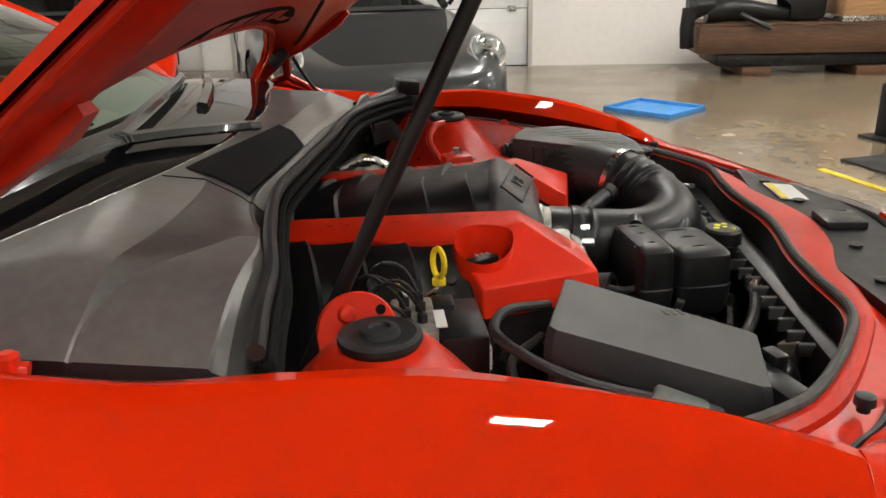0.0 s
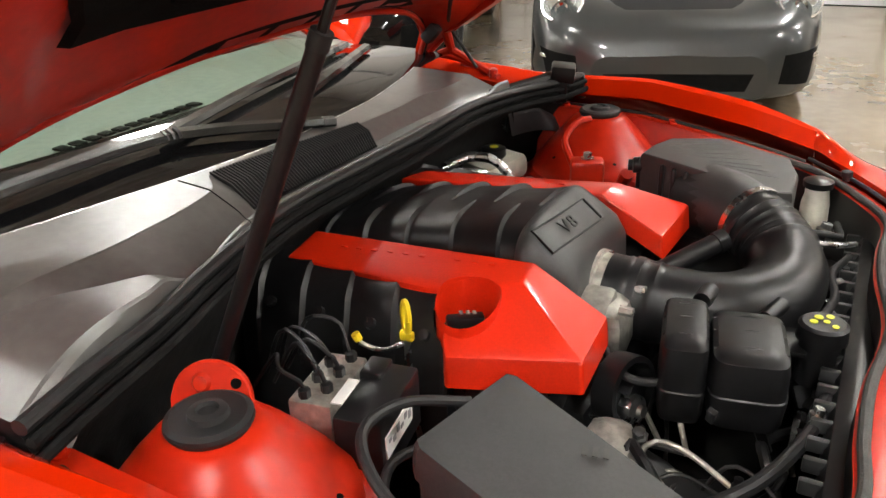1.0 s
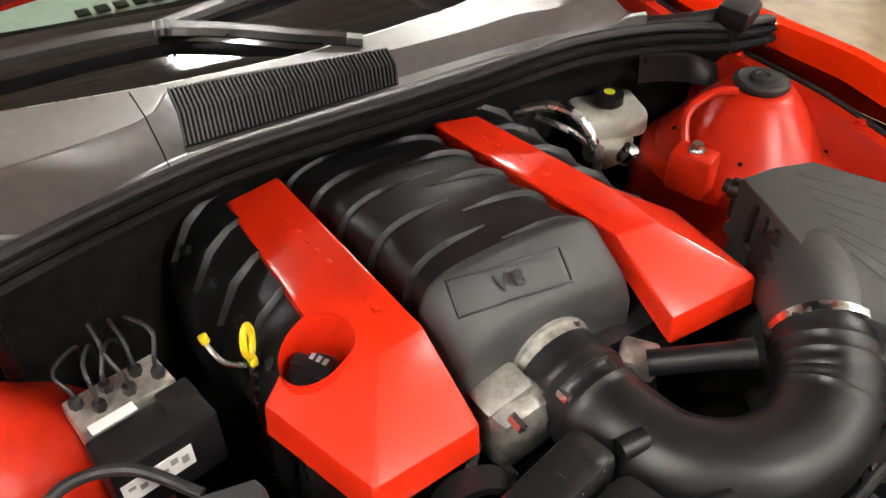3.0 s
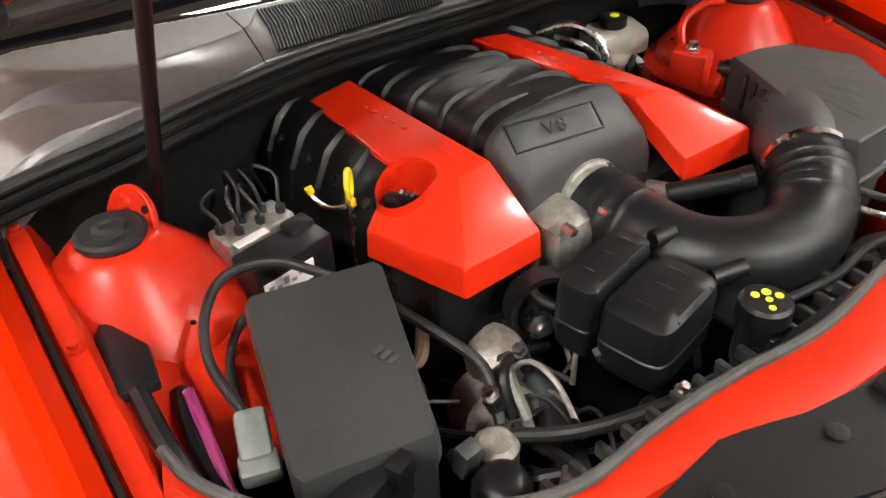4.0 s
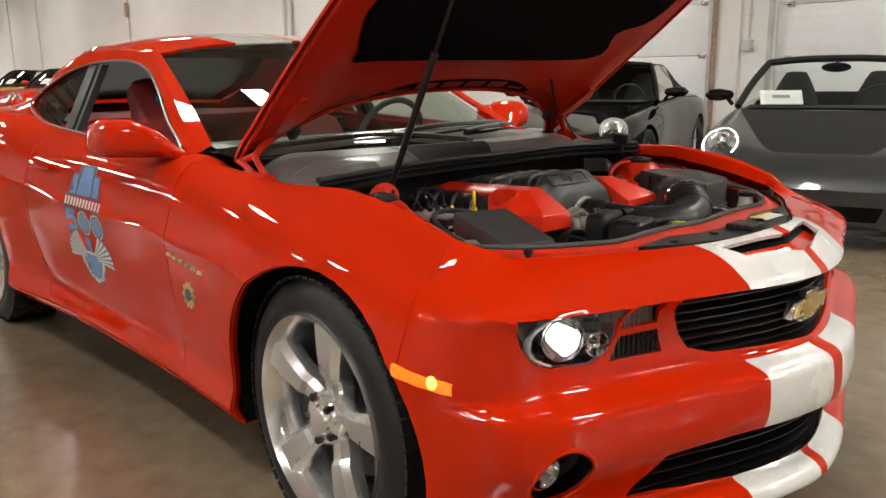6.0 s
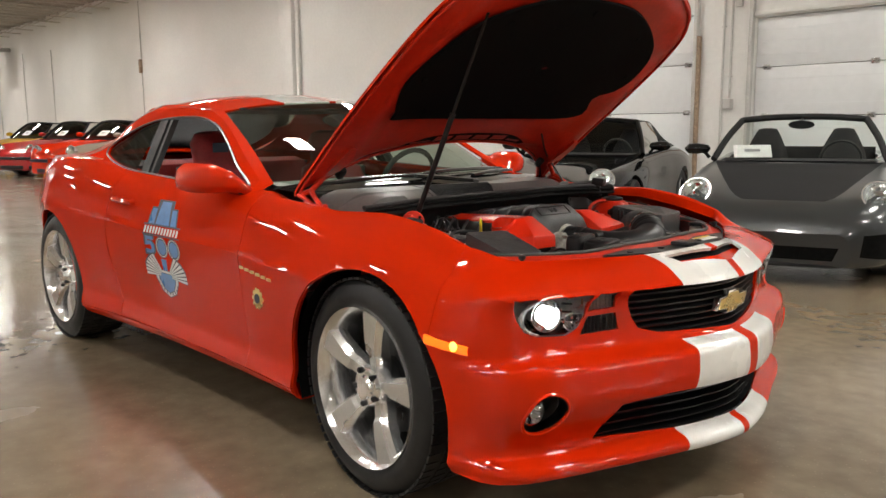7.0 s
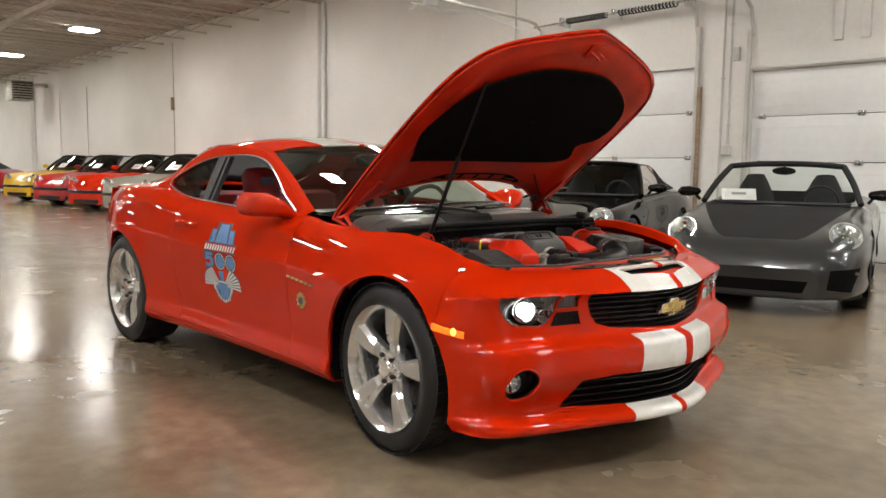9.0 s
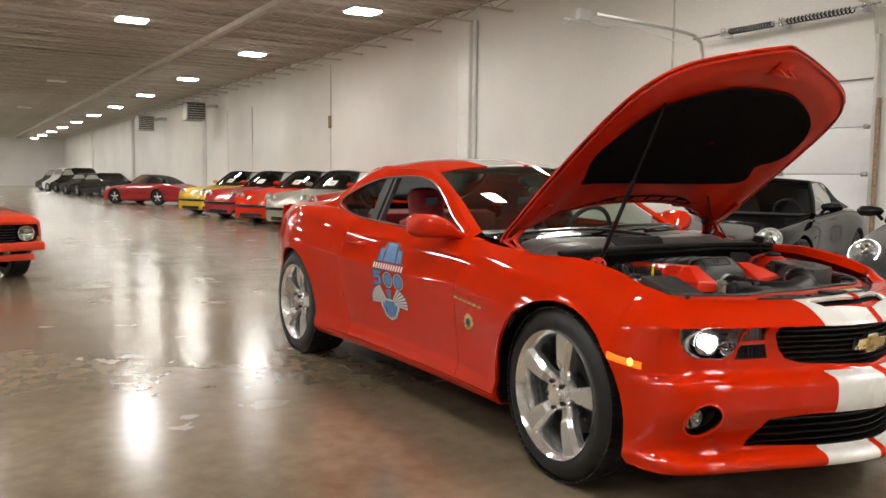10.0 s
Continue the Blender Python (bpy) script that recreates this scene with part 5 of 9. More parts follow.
part("bonnet_edge", rim, "paint", hood)
# hemmed flange just inside the edge
mid_h = Vector((0.1, 0, 0))
bm = bmesh.new()
hem = [p + (mid_h - p).normalized() * 0.016 for p in ring]
tube(bm, [swing @ Vector((p.x, p.y, hood_z(p.x, p.y) - 0.020)) for p in hem + hem[:1]], 0.0065, 8, caps=False)
part("bonnet_hem", bm, "paint_bay", hood, "folded hem of the bonnet's inner panel")
bm = bmesh.new()
lp = spline([(a, b, 0) for a, b in LINER], 90, True)
rows = []
for k, dz in ((1.0, 0.050), (0.985, 0.058), (0.9, 0.060), (0.5, 0.062), (0.02, 0.063)):
    rows.append([swing @ Vector((0.18 + (p.x - 0.18) * k, p.y * k, hood_z(0.18 + (p.x - 0.18) * k, p.y * k) - dz)) for p in lp])
add_grid(bm, rows, wrap=True)
part("bonnet_liner", bm, "liner", hood, "black felt insulation pad")
for x, y in ((-0.08, -0.45), (0.10, -0.58), (0.38, -0.38), (0.47, 0.0), (0.38, 0.38), (0.17, 0.54), (-0.08, 0.42), (0.15, 0.0)):
    bm = bmesh.new()
    p = Vector((x, y, hood_z(x, y) - 0.062))
    lathe(bm, p, (0, 0, -1), [(0, 0.013), (0.004, 0.011), (0.005, 0.001)], 10)
    bmesh.ops.transform(bm, matrix=swing, verts=bm.verts[:])
    part("liner_clip", bm, "liner", hood)
# rubber plug, striker and latch ring
bm = bmesh.new()
tube(bm, [(0.640, -0.03, 0.800), (0.640, -0.03, 0.745), (0.640, 0.03, 0.745), (0.640, 0.03, 0.800)], 0.006, 6)
box(bm, (0.640, 0, 0.803), (0.07, 0.10, 0.008), 0.002)
bmesh.ops.transform(bm, matrix=swing, verts=bm.verts[:])
part("striker", bm, "paint_bay", hood)
for y in (-0.60, 0.60):
    for x in (-0.46,):
        bm = bmesh.new()
        box(bm, (x, y, 0.925), (0.05, 0.03, 0.03), 0.008)
        bmesh.ops.transform(bm, matrix=swing, verts=bm.verts[:])
        part("rubber_stop", bm, "rubber", hood)

for s in (-1, 1):
    bm = bmesh.new()
    a = swing @ Vector((-0.46, s * 0.668, 0.925))
    b = swing @ Vector((-0.27, s * 0.665, 0.878))
    foot = [Vector((-0.425, s * 0.748, 0.916)), Vector((-0.462, s * 0.766, 0.926))]
    head = [Vector((-0.520, s * 0.728, 0.972)), Vector((-0.566, s * 0.750, 0.955))]
    for q, h in zip(foot, head):
        tube(bm, [q, q.lerp(h, 0.5) + Vector((-0.010, 0, 0.006)), h], [0.011, 0.009, 0.011], 8, smooth=8)
    tube(bm, [foot[0] + Vector((0.03, -s * 0.008, -0.006)), foot[0], foot[1], foot[1] + Vector((-0.05, 0, 0.004))], 0.008, 8)
    tube(bm, [head[1], head[0], head[0].lerp(a, 0.5), a], [0.010, 0.011, 0.012, 0.012], 8)
    up = (b - a).normalized()
    side_ = Vector((0, 1, 0))
    out_ = up.cross(side_)
    rows = []
    for t, w, h in ((0.0, 0.016, 0.010), (0.25, 0.026, 0.018), (0.8, 0.026, 0.016), (1.0, 0.015, 0.006)):
        p = a.lerp(b, t)
        rows.append([p - side_ * w - out_ * h, p - side_ * w * 0.8 + out_ * h, p + side_ * w * 0.8 + out_ * h, p + side_ * w - out_ * h])
    add_grid(bm, rows, wrap=True, caps=True)
    lathe(bm, foot[0] + Vector((0.014, -s * 0.004, 0.0)), (0, 0, 1), [(-0.01, 0.011), (0.010, 0.011), (0.014, 0.006), (0.014, 0.001)], 10)
    part("bonnet_hinge", bm, "paint_bay", car, "red pressed bonnet hinge", recalc=True)

bm = bmesh.new()
rear = [(x, y) for x, y in HOOD_SIDE[:7]]
rear = spline([(x + 0.010, -y, 0) for x, y in reversed(rear)] + [(x + 0.010, y, 0) for x, y in rear[1:]], 90)
tube(bm, [swing @ Vector((p.x, p.y, hood_z(p.x, p.y) - 0.0135)) for p in rear], lambda t: 0.005 + 0.0022 * (math.sin(t * 61) > 0.55), 7)
part("bonnet_seal", bm, "rubber", hood, "black rubber strip along the bonnet's rear edge")
bm = bmesh.new()
q1, q2, q3 = [swing @ Vector((x, y, hood_z(x, y) - d)) for x, y, d in ((-0.25, 0.42, 0.045), (-0.36, 0.54, 0.050), (-0.44, 0.655, 0.036))]
tube(bm, [q1, q2, q3, Vector((-0.475, 0.70, 0.99)), Vector((-0.44, 0.71, 0.935))], 0.0045, 8, smooth=40)
part("ground_cable", bm, "rubber", hood, "thin black cable at the bonnet hinge")

strut_b = swing @ Vector((0.403, -0.501, 0.822))
strut_mid = Vector((-0.140, -0.523, 0.912))
strut_a = strut_mid + (strut_mid - strut_b).normalized() * 0.085
bm = bmesh.new()
tube(bm, [strut_a.lerp(strut_b, -0.05), strut_a.lerp(strut_b, 0.56)], 0.0096, 14)
st = part("gas_strut", bm, "black_trim", car, "black gas strut holding the bonnet up")
bm = bmesh.new()
tube(bm, [strut_a.lerp(strut_b, 0.55), strut_b], 0.0052, 10)
part("strut_rod", bm, "black_trim", st)
bm = bmesh.new()
tube(bm, [strut_a.lerp(strut_b, 0.545), strut_a.lerp(strut_b, 0.565)], 0.0108, 14)
part("strut_collar", bm, "rubber", st)

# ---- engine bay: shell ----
# added slab under the engine; its near-black colour carries the bay's deep shade
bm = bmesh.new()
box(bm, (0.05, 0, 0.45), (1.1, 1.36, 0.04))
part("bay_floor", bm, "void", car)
COWL_F = [(-0.185, -0.742, 0.925), (-0.205, -0.65, 0.926), (-0.225, -0.544, 0.926), (-0.266, -0.397, 0.926), (-0.304, -0.216, 0.924), (-0.305, -0.045, 0.924), (-0.300, 0.151, 0.924), (-0.300, 0.389, 0.926), (-0.262, 0.544, 0.926), (-0.205, 0.65, 0.926), (-0.185, 0.742, 0.925)]
cf = spline(COWL_F, 120)
cr = spline([(-0.84, -0.742, 0.962), (-0.74, -0.55, 0.985), (-0.665, -0.30, 0.995), (-0.64, 0, 0.998), (-0.665, 0.30, 0.995), (-0.74, 0.55, 0.985), (-0.84, 0.742, 0.962)], 120)
FOLD_A = [(-0.742, -0.366), (-0.69, -0.370), (-0.60, -0.372), (-0.476, -0.363), (-0.40, -0.366), (-0.30, -0.378), (-0.262, -0.392), (-0.225, -0.432), (0.0, -0.398), (0.105, -0.376), (0.22, -0.372), (0.335, -0.376), (0.42, -0.362), (0.476, -0.363), (0.60, -0.372), (0.742, -0.366)]
FOLD_B = [(-0.742, -0.368), (-0.69, -0.366), (-0.61, -0.334), (-0.56, -0.300), (-0.51, -0.272), (-0.475, -0.254), (-0.43, -0.262), (-0.36, -0.296), (-0.262, -0.328), (-0.20, -0.336), (0.0, -0.334), (0.105, -0.330), (0.22, -0.330), (0.36, -0.318), (0.46, -0.296), (0.51, -0.272), (0.56, -0.300), (0.61, -0.334), (0.69, -0.366), (0.742, -0.368)]
FOLD_C = [(-0.742, -0.238), (-0.60, -0.234), (-0.51, -0.240), (-0.475, -0.250), (-0.43, -0.258), (-0.36, -0.292), (-0.262, -0.324), (-0.20, -0.332), (0.0, -0.330), (0.105, -0.326), (0.22, -0.326), (0.36, -0.314), (0.46, -0.290), (0.51, -0.250), (0.60, -0.234), (0.742, -0.238)]
EDGE = [(-0.742, -0.545), (-0.60, -0.530), (-0.40, -0.488), (-0.20, -0.448), (0.0, -0.430), (0.20, -0.440), (0.40, -0.478), (0.60, -0.530), (0.742, -0.545)]
rows, frit = [], []
for i in range(121):
    f, r = cf[i], cr[i]
    y = f.y
    xa, xb, xc, xe = [smooth1(sorted(t, key=lambda q: -q[0]), y) for t in (FOLD_A, FOLD_B, FOLD_C, EDGE)]
    xa = max(xa, xe + 0.012)
    xc = min(max(xc, xb + 0.002), f.x - 0.010)
    xb = min(xb, xc - 0.002)
    xa = min(xa, xb - 0.006)
    # a leaf-shaped dent runs into the front slope behind the middle of the engine
    deep = 0.034 * min(max((0.695 - abs(y)) / 0.10, 0), 1)
    mid_drop = min(max((0.50 - abs(y)) / 0.05, 0), 1)
    z_at = lambda x, xe=xe, xc=xc: 0.970 + (x - xe) * (0.957 - 0.970) / (xc - xe)
    zc, zb_hi = z_at(xc) - 0.030 * mid_drop, z_at(xb) - 0.030 * mid_drop
    zb_lo = z_at(xb) - (deep * (1 - mid_drop) + 0.030 * mid_drop)
    line = [(f.x, 0.904), (xc + 0.35 * (f.x - xc), zc - 0.010), (xc + 0.003, zc - 0.004), (xc, zc), ((xb + xc) / 2, (zc + zb_hi) / 2), (xb + 0.001, zb_hi), (xb - 0.0015, zb_lo)]
    line += [(xb + (xa - xb) * t, zb_lo + (z_at(xa) - 0.002 - zb_lo) * t ** 0.8) for t in (0.2, 0.4, 0.6, 0.8)]
    line += [(xa + 0.001, z_at(xa) - 0.0020), (xa - 0.002, z_at(xa))]
    line += [(xa + (xe - xa) * t, z_at(xa + (xe - xa) * t)) for t in (0.12, 0.25, 0.4, 0.5, 0.6, 0.75, 0.88)]
    line += [(xe + 0.002, 0.9698), (xe, 0.9685), (xe - 0.002, 0.950)]
    drop = 3.0 * max(0, abs(y) - 0.58) ** 2
    rows.append([Vector((x, y, z - drop)) for x, z in line])
    e = Vector((xe - 0.003, y, 0.9555))
    frit.append([e, e.lerp(r, 0.02) + Vector((0, 0, 0.003))] + [e.lerp(r, t) + Vector((0, 0, 0.003 + 0.006 * math.sin(t * math.pi))) for t in (0.15, 0.3, 0.45, 0.6, 0.75, 0.9, 1.0)])
whole = rows
rows = [row for row in whole if -0.724 < row[0].y < 0.535]
part("cowl_panel", grid(rows), "cowl", car, "dusty black plastic cowl panel", sharp=12)
for i in (0, -1):
    e2 = rows[i]
    part("cowl_end", grid([[p + Vector((0, 0.0005, 0.0)) for p in e2], [p + Vector((0, (-0.010 if i == 0 else 0.010), -0.03)) for p in e2], [p + Vector((0, (-0.012 if i == 0 else 0.012), -0.09)) for p in e2]]), "black_trim", car)
near = [row for row in whole if row[0].y <= rows[0][0].y + 0.001]
part("cowl_corner", grid([[p + Vector((0, 0, -0.052)) for p in row] for row in near]), "black_trim", car, "low black corner of the cowl beside the fender")
bm = bmesh.new()
box(bm, (-0.352, -0.734, 0.870), (0.046, 0.016, 0.034), 0.004, pose(0, 0, 0, 0, 8, -12))
box(bm, (-0.352, -0.734, 0.889), (0.020, 0.012, 0.008), 0.003, pose(0, 0, 0, 0, 8, -12))
part("cowl_clip", bm, "pale_connector", car, "pale grey plastic clip at the cowl's end", recalc=True)
bm = bmesh.new()
box(bm, (-0.205, -0.732, 0.862), (0.150, 0.014, 0.022), 0.005, pose(0, 0, 0, 0, 6, -4))
box(bm, (-0.150, -0.728, 0.860), (0.060, 0.020, 0.026), 0.006, pose(0, 0, 0, 0, 8, -6))
lathe(bm, (-0.245, -0.732, 0.872), (0, 0, 1), [(-0.01, 0.012), (0.006, 0.012), (0.008, 0.008), (0.016, 0.007), (0.017, 0.001)], 10)
part("cowl_stay", bm, "engine_plastic", car, "grey plastic stay bolted beside the fender", recalc=True)
low = [row for row in whole if row[0].y >= rows[-1][0].y - 0.001]
part("cowl_well", grid([[p + Vector((0, 0, -0.075)) for p in row] for row in low]), "black_trim", car, "black drain well at the end of the cowl")
bm = bmesh.new()
box(bm, (-0.20, 0.672, 0.950), (0.055, 0.070, 0.036), 0.005, pose(0, 0, 0, 0, 6, 20))
box(bm, (-0.205, 0.665, 0.915), (0.035, 0.05, 0.06), 0.004, pose(0, 0, 0, 0, 0, 20))
part("cowl_bracket", bm, "black_trim", car, "black plastic bracket by the fender", recalc=True)
bm = bmesh.new()
tube(bm, [(-0.300, 0.50, 0.930), (-0.27, 0.56, 0.934), (-0.235, 0.62, 0.940), (-0.21, 0.665, 0.948)], 0.013, 8, smooth=12)
part("cowl_arm", bm, "black_trim", car)
part("windscreen_base", grid(frit), "gloss_black", car, "glossy black border at the foot of the windscreen")
bm = bmesh.new()
tube(bm, [Vector((row[-2].x, row[-2].y, row[-2].z + 0.0006)) for row in rows], 0.0009, 6)
part("cowl_edge", bm, "steel", car, "bright edge of the cowl panel")
# parting line between the two halves of the panel
seam = min(rows, key=lambda row: abs(row[0].y + 0.272))
bm = bmesh.new()
tube(bm, [p + Vector((0, 0, 0.0004)) for p in seam[:-3]], 0.0011, 5)
part("cowl_seam", bm, "void", car)
n = 52
bm = bmesh.new()
add_grid(bm, [[Vector((-0.434 + 0.058 * t, -0.228 + 0.318 * t, 0.9690)), Vector((-0.388 + 0.04 * t, -0.232 + 0.32 * t, 0.9560)), Vector((-0.334 + 0.006 * t, -0.245 + 0.325 * t, 0.9330))] for t in [k / 20 for k in range(21)]])
vent = part("cowl_vent", bm, "void", car, "row of thin black vent fins")
for k in range(n):
    t = k / (n - 1)
    bm = bmesh.new()
    a3, b3, c3 = Vector((-0.433 + 0.058 * t, -0.226 + 0.314 * t, 0.9715)), Vector((-0.388 + 0.04 * t, -0.230 + 0.316 * t, 0.9587)), Vector((-0.335 + 0.006 * t, -0.243 + 0.321 * t, 0.9355))
    w3 = Vector((0, 0.0013, 0))
    d3 = Vector((0, 0, -0.006))
    add_grid(bm, [[p - w3 + d3, p - w3, p + w3, p + w3 + d3] for p in (a3, b3, c3)], caps=False)
    part("vent_fin", bm, "rubber", vent)
bm = bmesh.new()
tube(bm, [p + Vector((0.004, 0, 0.006)) for p in cf] + [cf[-1] + Vector((0.006, 0.006, -0.05))], 0.0090, 10)
cs = part("cowl_seal", bm, "rubber", car, "rubber seal along the cowl")
for dx, dz, r in ((0.015, -0.008, 0.006), (0.019, -0.026, 0.007)):
    bm = bmesh.new()
    tube(bm, [p + Vector((dx, 0, dz)) for p in cf], r, 8)
    part("seal_lip", bm, "foam", cs)
rows = [[p + Vector((0, 0, 0.004)) for p in cf], [p + Vector((0.012, 0, -0.02)) for p in cf], [p + Vector((-0.02, 0, -0.06)) for p in cf], [p + Vector((-0.06, 0, -0.14)) for p in cf], [p + Vector((-0.07, 0, -0.46)) for p in cf]]
part("firewall", grid(rows), "foam", car, "black sound-deadened firewall")

# wipers
def flat_bar(bm, pts, wide, thick, n=16):
    line = spline(pts, n)
    rows = []
    for i, p in enumerate(line):
        d = (line[min(i + 1, n)] - line[max(i - 1, 0)]).normalized()
        u = d.cross(Vector((0.2, 0, 1))).normalized()
        v = u.cross(d).normalized()
        k = wide[0] + (wide[1] - wide[0]) * i / n
        rows.append([p - u * k, p - u * k * 0.7 + v * thick, p + u * k * 0.55 + v * thick, p + u * k, p + u * k * 0.6 - v * thick * 0.6, p - u * k * 0.6 - v * thick * 0.6])
    add_grid(bm, rows, wrap=True, caps=True)


bm = bmesh.new()
flat_bar(bm, [(-0.615, -0.66, 0.986), (-0.578, -0.44, 1.000), (-0.562, -0.28, 1.004), (-0.545, -0.175, 1.002)], (0.017, 0.015), 0.008)
wp = part("wiper", bm, "wiper", car, "black windscreen wiper", recalc=True)
bm = bmesh.new()
flat_bar(bm, [(-0.546, -0.178, 1.001), (-0.505, -0.10, 0.994), (-0.455, -0.02, 0.984), (-0.420, 0.045, 0.976)], (0.014, 0.010), 0.010)
part("wiper_arm", bm, "wiper", wp, recalc=True)
bm = bmesh.new()
flat_bar(bm, [(-0.420, 0.045, 0.976), (-0.408, 0.066, 0.973)], (0.011, 0.011), 0.009, 3)
part("arm_cap", bm, "grey_trim", wp, recalc=True)
for k in range(3):
    bm = bmesh.new()
    flat_bar(bm, [(-0.551 + 0.004 * k, -0.200 + 0.010 * k, 1.0045), (-0.5495 + 0.004 * k, -0.196 + 0.010 * k, 1.0045)], (0.0156, 0.0156), 0.008, 2)
    part("arm_ring", bm, "grey_trim", wp, recalc=True)
bm = bmesh.new()
flat_bar(bm, [(-0.560, -0.19, 1.000), (-0.60, 0.05, 1.012), (-0.66, 0.32, 1.010), (-0.74, 0.58, 0.998)], (0.012, 0.010), 0.009)
wq = part("wiper", bm, "wiper", car, "black windscreen wiper", recalc=True)
bm = bmesh.new()
flat_bar(bm, [(-0.55, 0.18, 0.990), (-0.60, 0.36, 0.998), (-0.69, 0.60, 0.992)], (0.013, 0.011), 0.008)
part("wiper_arm", bm, "wiper", wq, recalc=True)

# fender flanges, aprons, front rail
SEAL_HALF = [(0.21, 0.672), (0.262, 0.662), (0.321, 0.631), (0.38, 0.581), (0.459, 0.462), (0.497, 0.37), (0.494, 0.261), (0.496, 0.153), (0.512, 0.0)]
for s in (-1, 1):
    rows = []
    for i in range(28):
        x = 0.34 - 0.86 * i / 27
        b = smooth1(T_B, x) - 0.9 * inner_roll(x)
        rows.append([Vector((x, s * 0.740, b - 0.012)), Vector((x, s * 0.722, b - 0.018)), Vector((x, s * 0.714, b - 0.004)), Vector((x, s * 0.690, b - 0.004)), Vector((x, s * 0.682, b - 0.022)), Vector((x, s * 0.668, b - 0.09)), Vector((x, s * 0.655, 0.66)), Vector((x, s * 0.60, 0.46))])
    bm = grid(rows)
    part("inner_fender", bm, "paint_bay", car, "red inner fender and flange")
    bm = bmesh.new()
    tube(bm, [(0.335 - 0.83 * i / 20, s * 0.7235, smooth1(T_B, 0.335 - 0.83 * i / 20) - 0.9 * inner_roll(0.335 - 0.83 * i / 20) - 0.004) for i in range(21)], 0.0045, 6)
    part("fender_seal", bm, "rubber", car)
    for x in (0.05, -0.2, -0.42):
        bm = bmesh.new()
        b = smooth1(T_B, x) - 0.9 * inner_roll(x)
        lathe(bm, (x, s * 0.702, b - 0.004), (0, 0, 1), [(0, 0.011), (0.003, 0.011), (0.004, 0.007), (0.010, 0.007), (0.010, 0.001)], 8)
        part("flange_bolt", bm, "paint_bay", car)
sl = spline([(x, -y, 0.806) for x, y in SEAL_HALF] + [(x, y, 0.806) for x, y in reversed(SEAL_HALF[:-1])], 110)
gp = spline([(x - 0.006, -y + 0.008, z) for x, y, z in GAP_HALF] + [(x - 0.006, y - 0.008, z) for x, y, z in reversed(GAP_HALF[:-1])], 110)
rows = []
for p, q in zip(sl, gp):
    d = (q - p)
    rows.append([p + Vector((-0.012, 0, -0.12)), p + Vector((-0.010, 0, -0.004)), p.copy(), p.lerp(q, 0.25) + Vector((0, 0, 0.002)), p.lerp(q, 0.40) + Vector((0, 0, -0.004)), p.lerp(q, 0.44) + Vector((0, 0, -0.012)), p.lerp(q, 0.75) + Vector((0, 0, -0.016)), q + Vector((0, 0, -0.020)), q + Vector((0.004, 0, -0.05))])
part("rail_inner", grid([[p + Vector((-0.004, 0, -0.30)), *r[:2]] for p, r in zip(sl, rows)]), "black_trim", car, "black plastic shroud below the bay seal")
part("front_rail", grid([r[1:] for r in rows]), "paint_bay", car, "red front rail of the engine bay")
bm = bmesh.new()
tube(bm, [p + Vector((0, 0, 0.004)) for p in sl], 0.0070, 10)
part("bay_seal", bm, "seal", car, "grey foam seal round the engine bay")
bm = bmesh.new()
tube(bm, [q + Vector((0.001, 0, -0.010)) for q in gp], 0.0045, 6)
part("gap_seal", bm, "rubber", car)
# black latch cover ahead of the rail
rows = []
for i in range(31):
    y = -0.372 + 0.744 * i / 30
    q = min(gp, key=lambda p: abs(p.y - y))
    xf = q.x - 0.004
    xb = 0.534 + 0.016 * abs(y) / 0.37 - 0.010 * math.sin(abs(y) * 12) * 0.5
    xb = min(xb, xf - 0.01)
    rows.append([Vector((xb - 0.004, y, 0.780)), Vector((xb, y, 0.806)), Vector((xb + 0.25 * (xf - xb), y, 0.805)), Vector((xb + 0.7 * (xf - xb), y, 0.806)), Vector((xf, y, 0.807)), Vector((xf + 0.003, y, 0.785))])
lc = part("latch_cover", grid(rows), "engine_plastic", car, "dark plastic radiator cover")
for x, y in ((0.585, -0.268), (0.608, -0.12), (0.605, 0.13), (0.585, 0.27)):
    bm = bmesh.new()
    lathe(bm, (x, y, 0.8055), (0, 0, 1), [(0, 0.010), (0.004, 0.012), (0.005, 0.006), (0.004, 0.001)], 12)
    part("cover_clip", bm, "black_trim", lc)
bm = bmesh.new()
box(bm, (0.628, 0.0, 0.812), (0.07, 0.075, 0.014), 0.004)
tube(bm, [(0.60, -0.03, 0.812), (0.65, -0.03, 0.815)], 0.006, 6)
tube(bm, [(0.60, 0.03, 0.812), (0.65, 0.03, 0.815)], 0.006, 6)
part("bonnet_latch", bm, "dark_metal", lc)
bm = bmesh.new()
prism(bm, [(0.575, 0.14), (0.575, 0.25), (0.625, 0.235), (0.625, 0.13)], 0.8075, 0.8090)
part("cover_label", bm, "label_white", lc, "white and orange warning label", recalc=True)
bm = bmesh.new()
prism(bm, [(0.577, 0.142), (0.577, 0.248), (0.590, 0.245), (0.590, 0.140)], 0.8092, 0.8100)
part("label_band", bm, "tape", lc, recalc=True)
for y in (-0.604, 0.604):
    bm = bmesh.new()
    lathe(bm, (0.419, y, 0.796), (0, 0, 1), [(0, 0.007), (0.008, 0.007), (0.009, 0.0115), (0.019, 0.011), (0.021, 0.007), (0.021, 0.001)], 14)
    part("bonnet_buffer", bm, "rubber", car, "black rubber bonnet buffer")

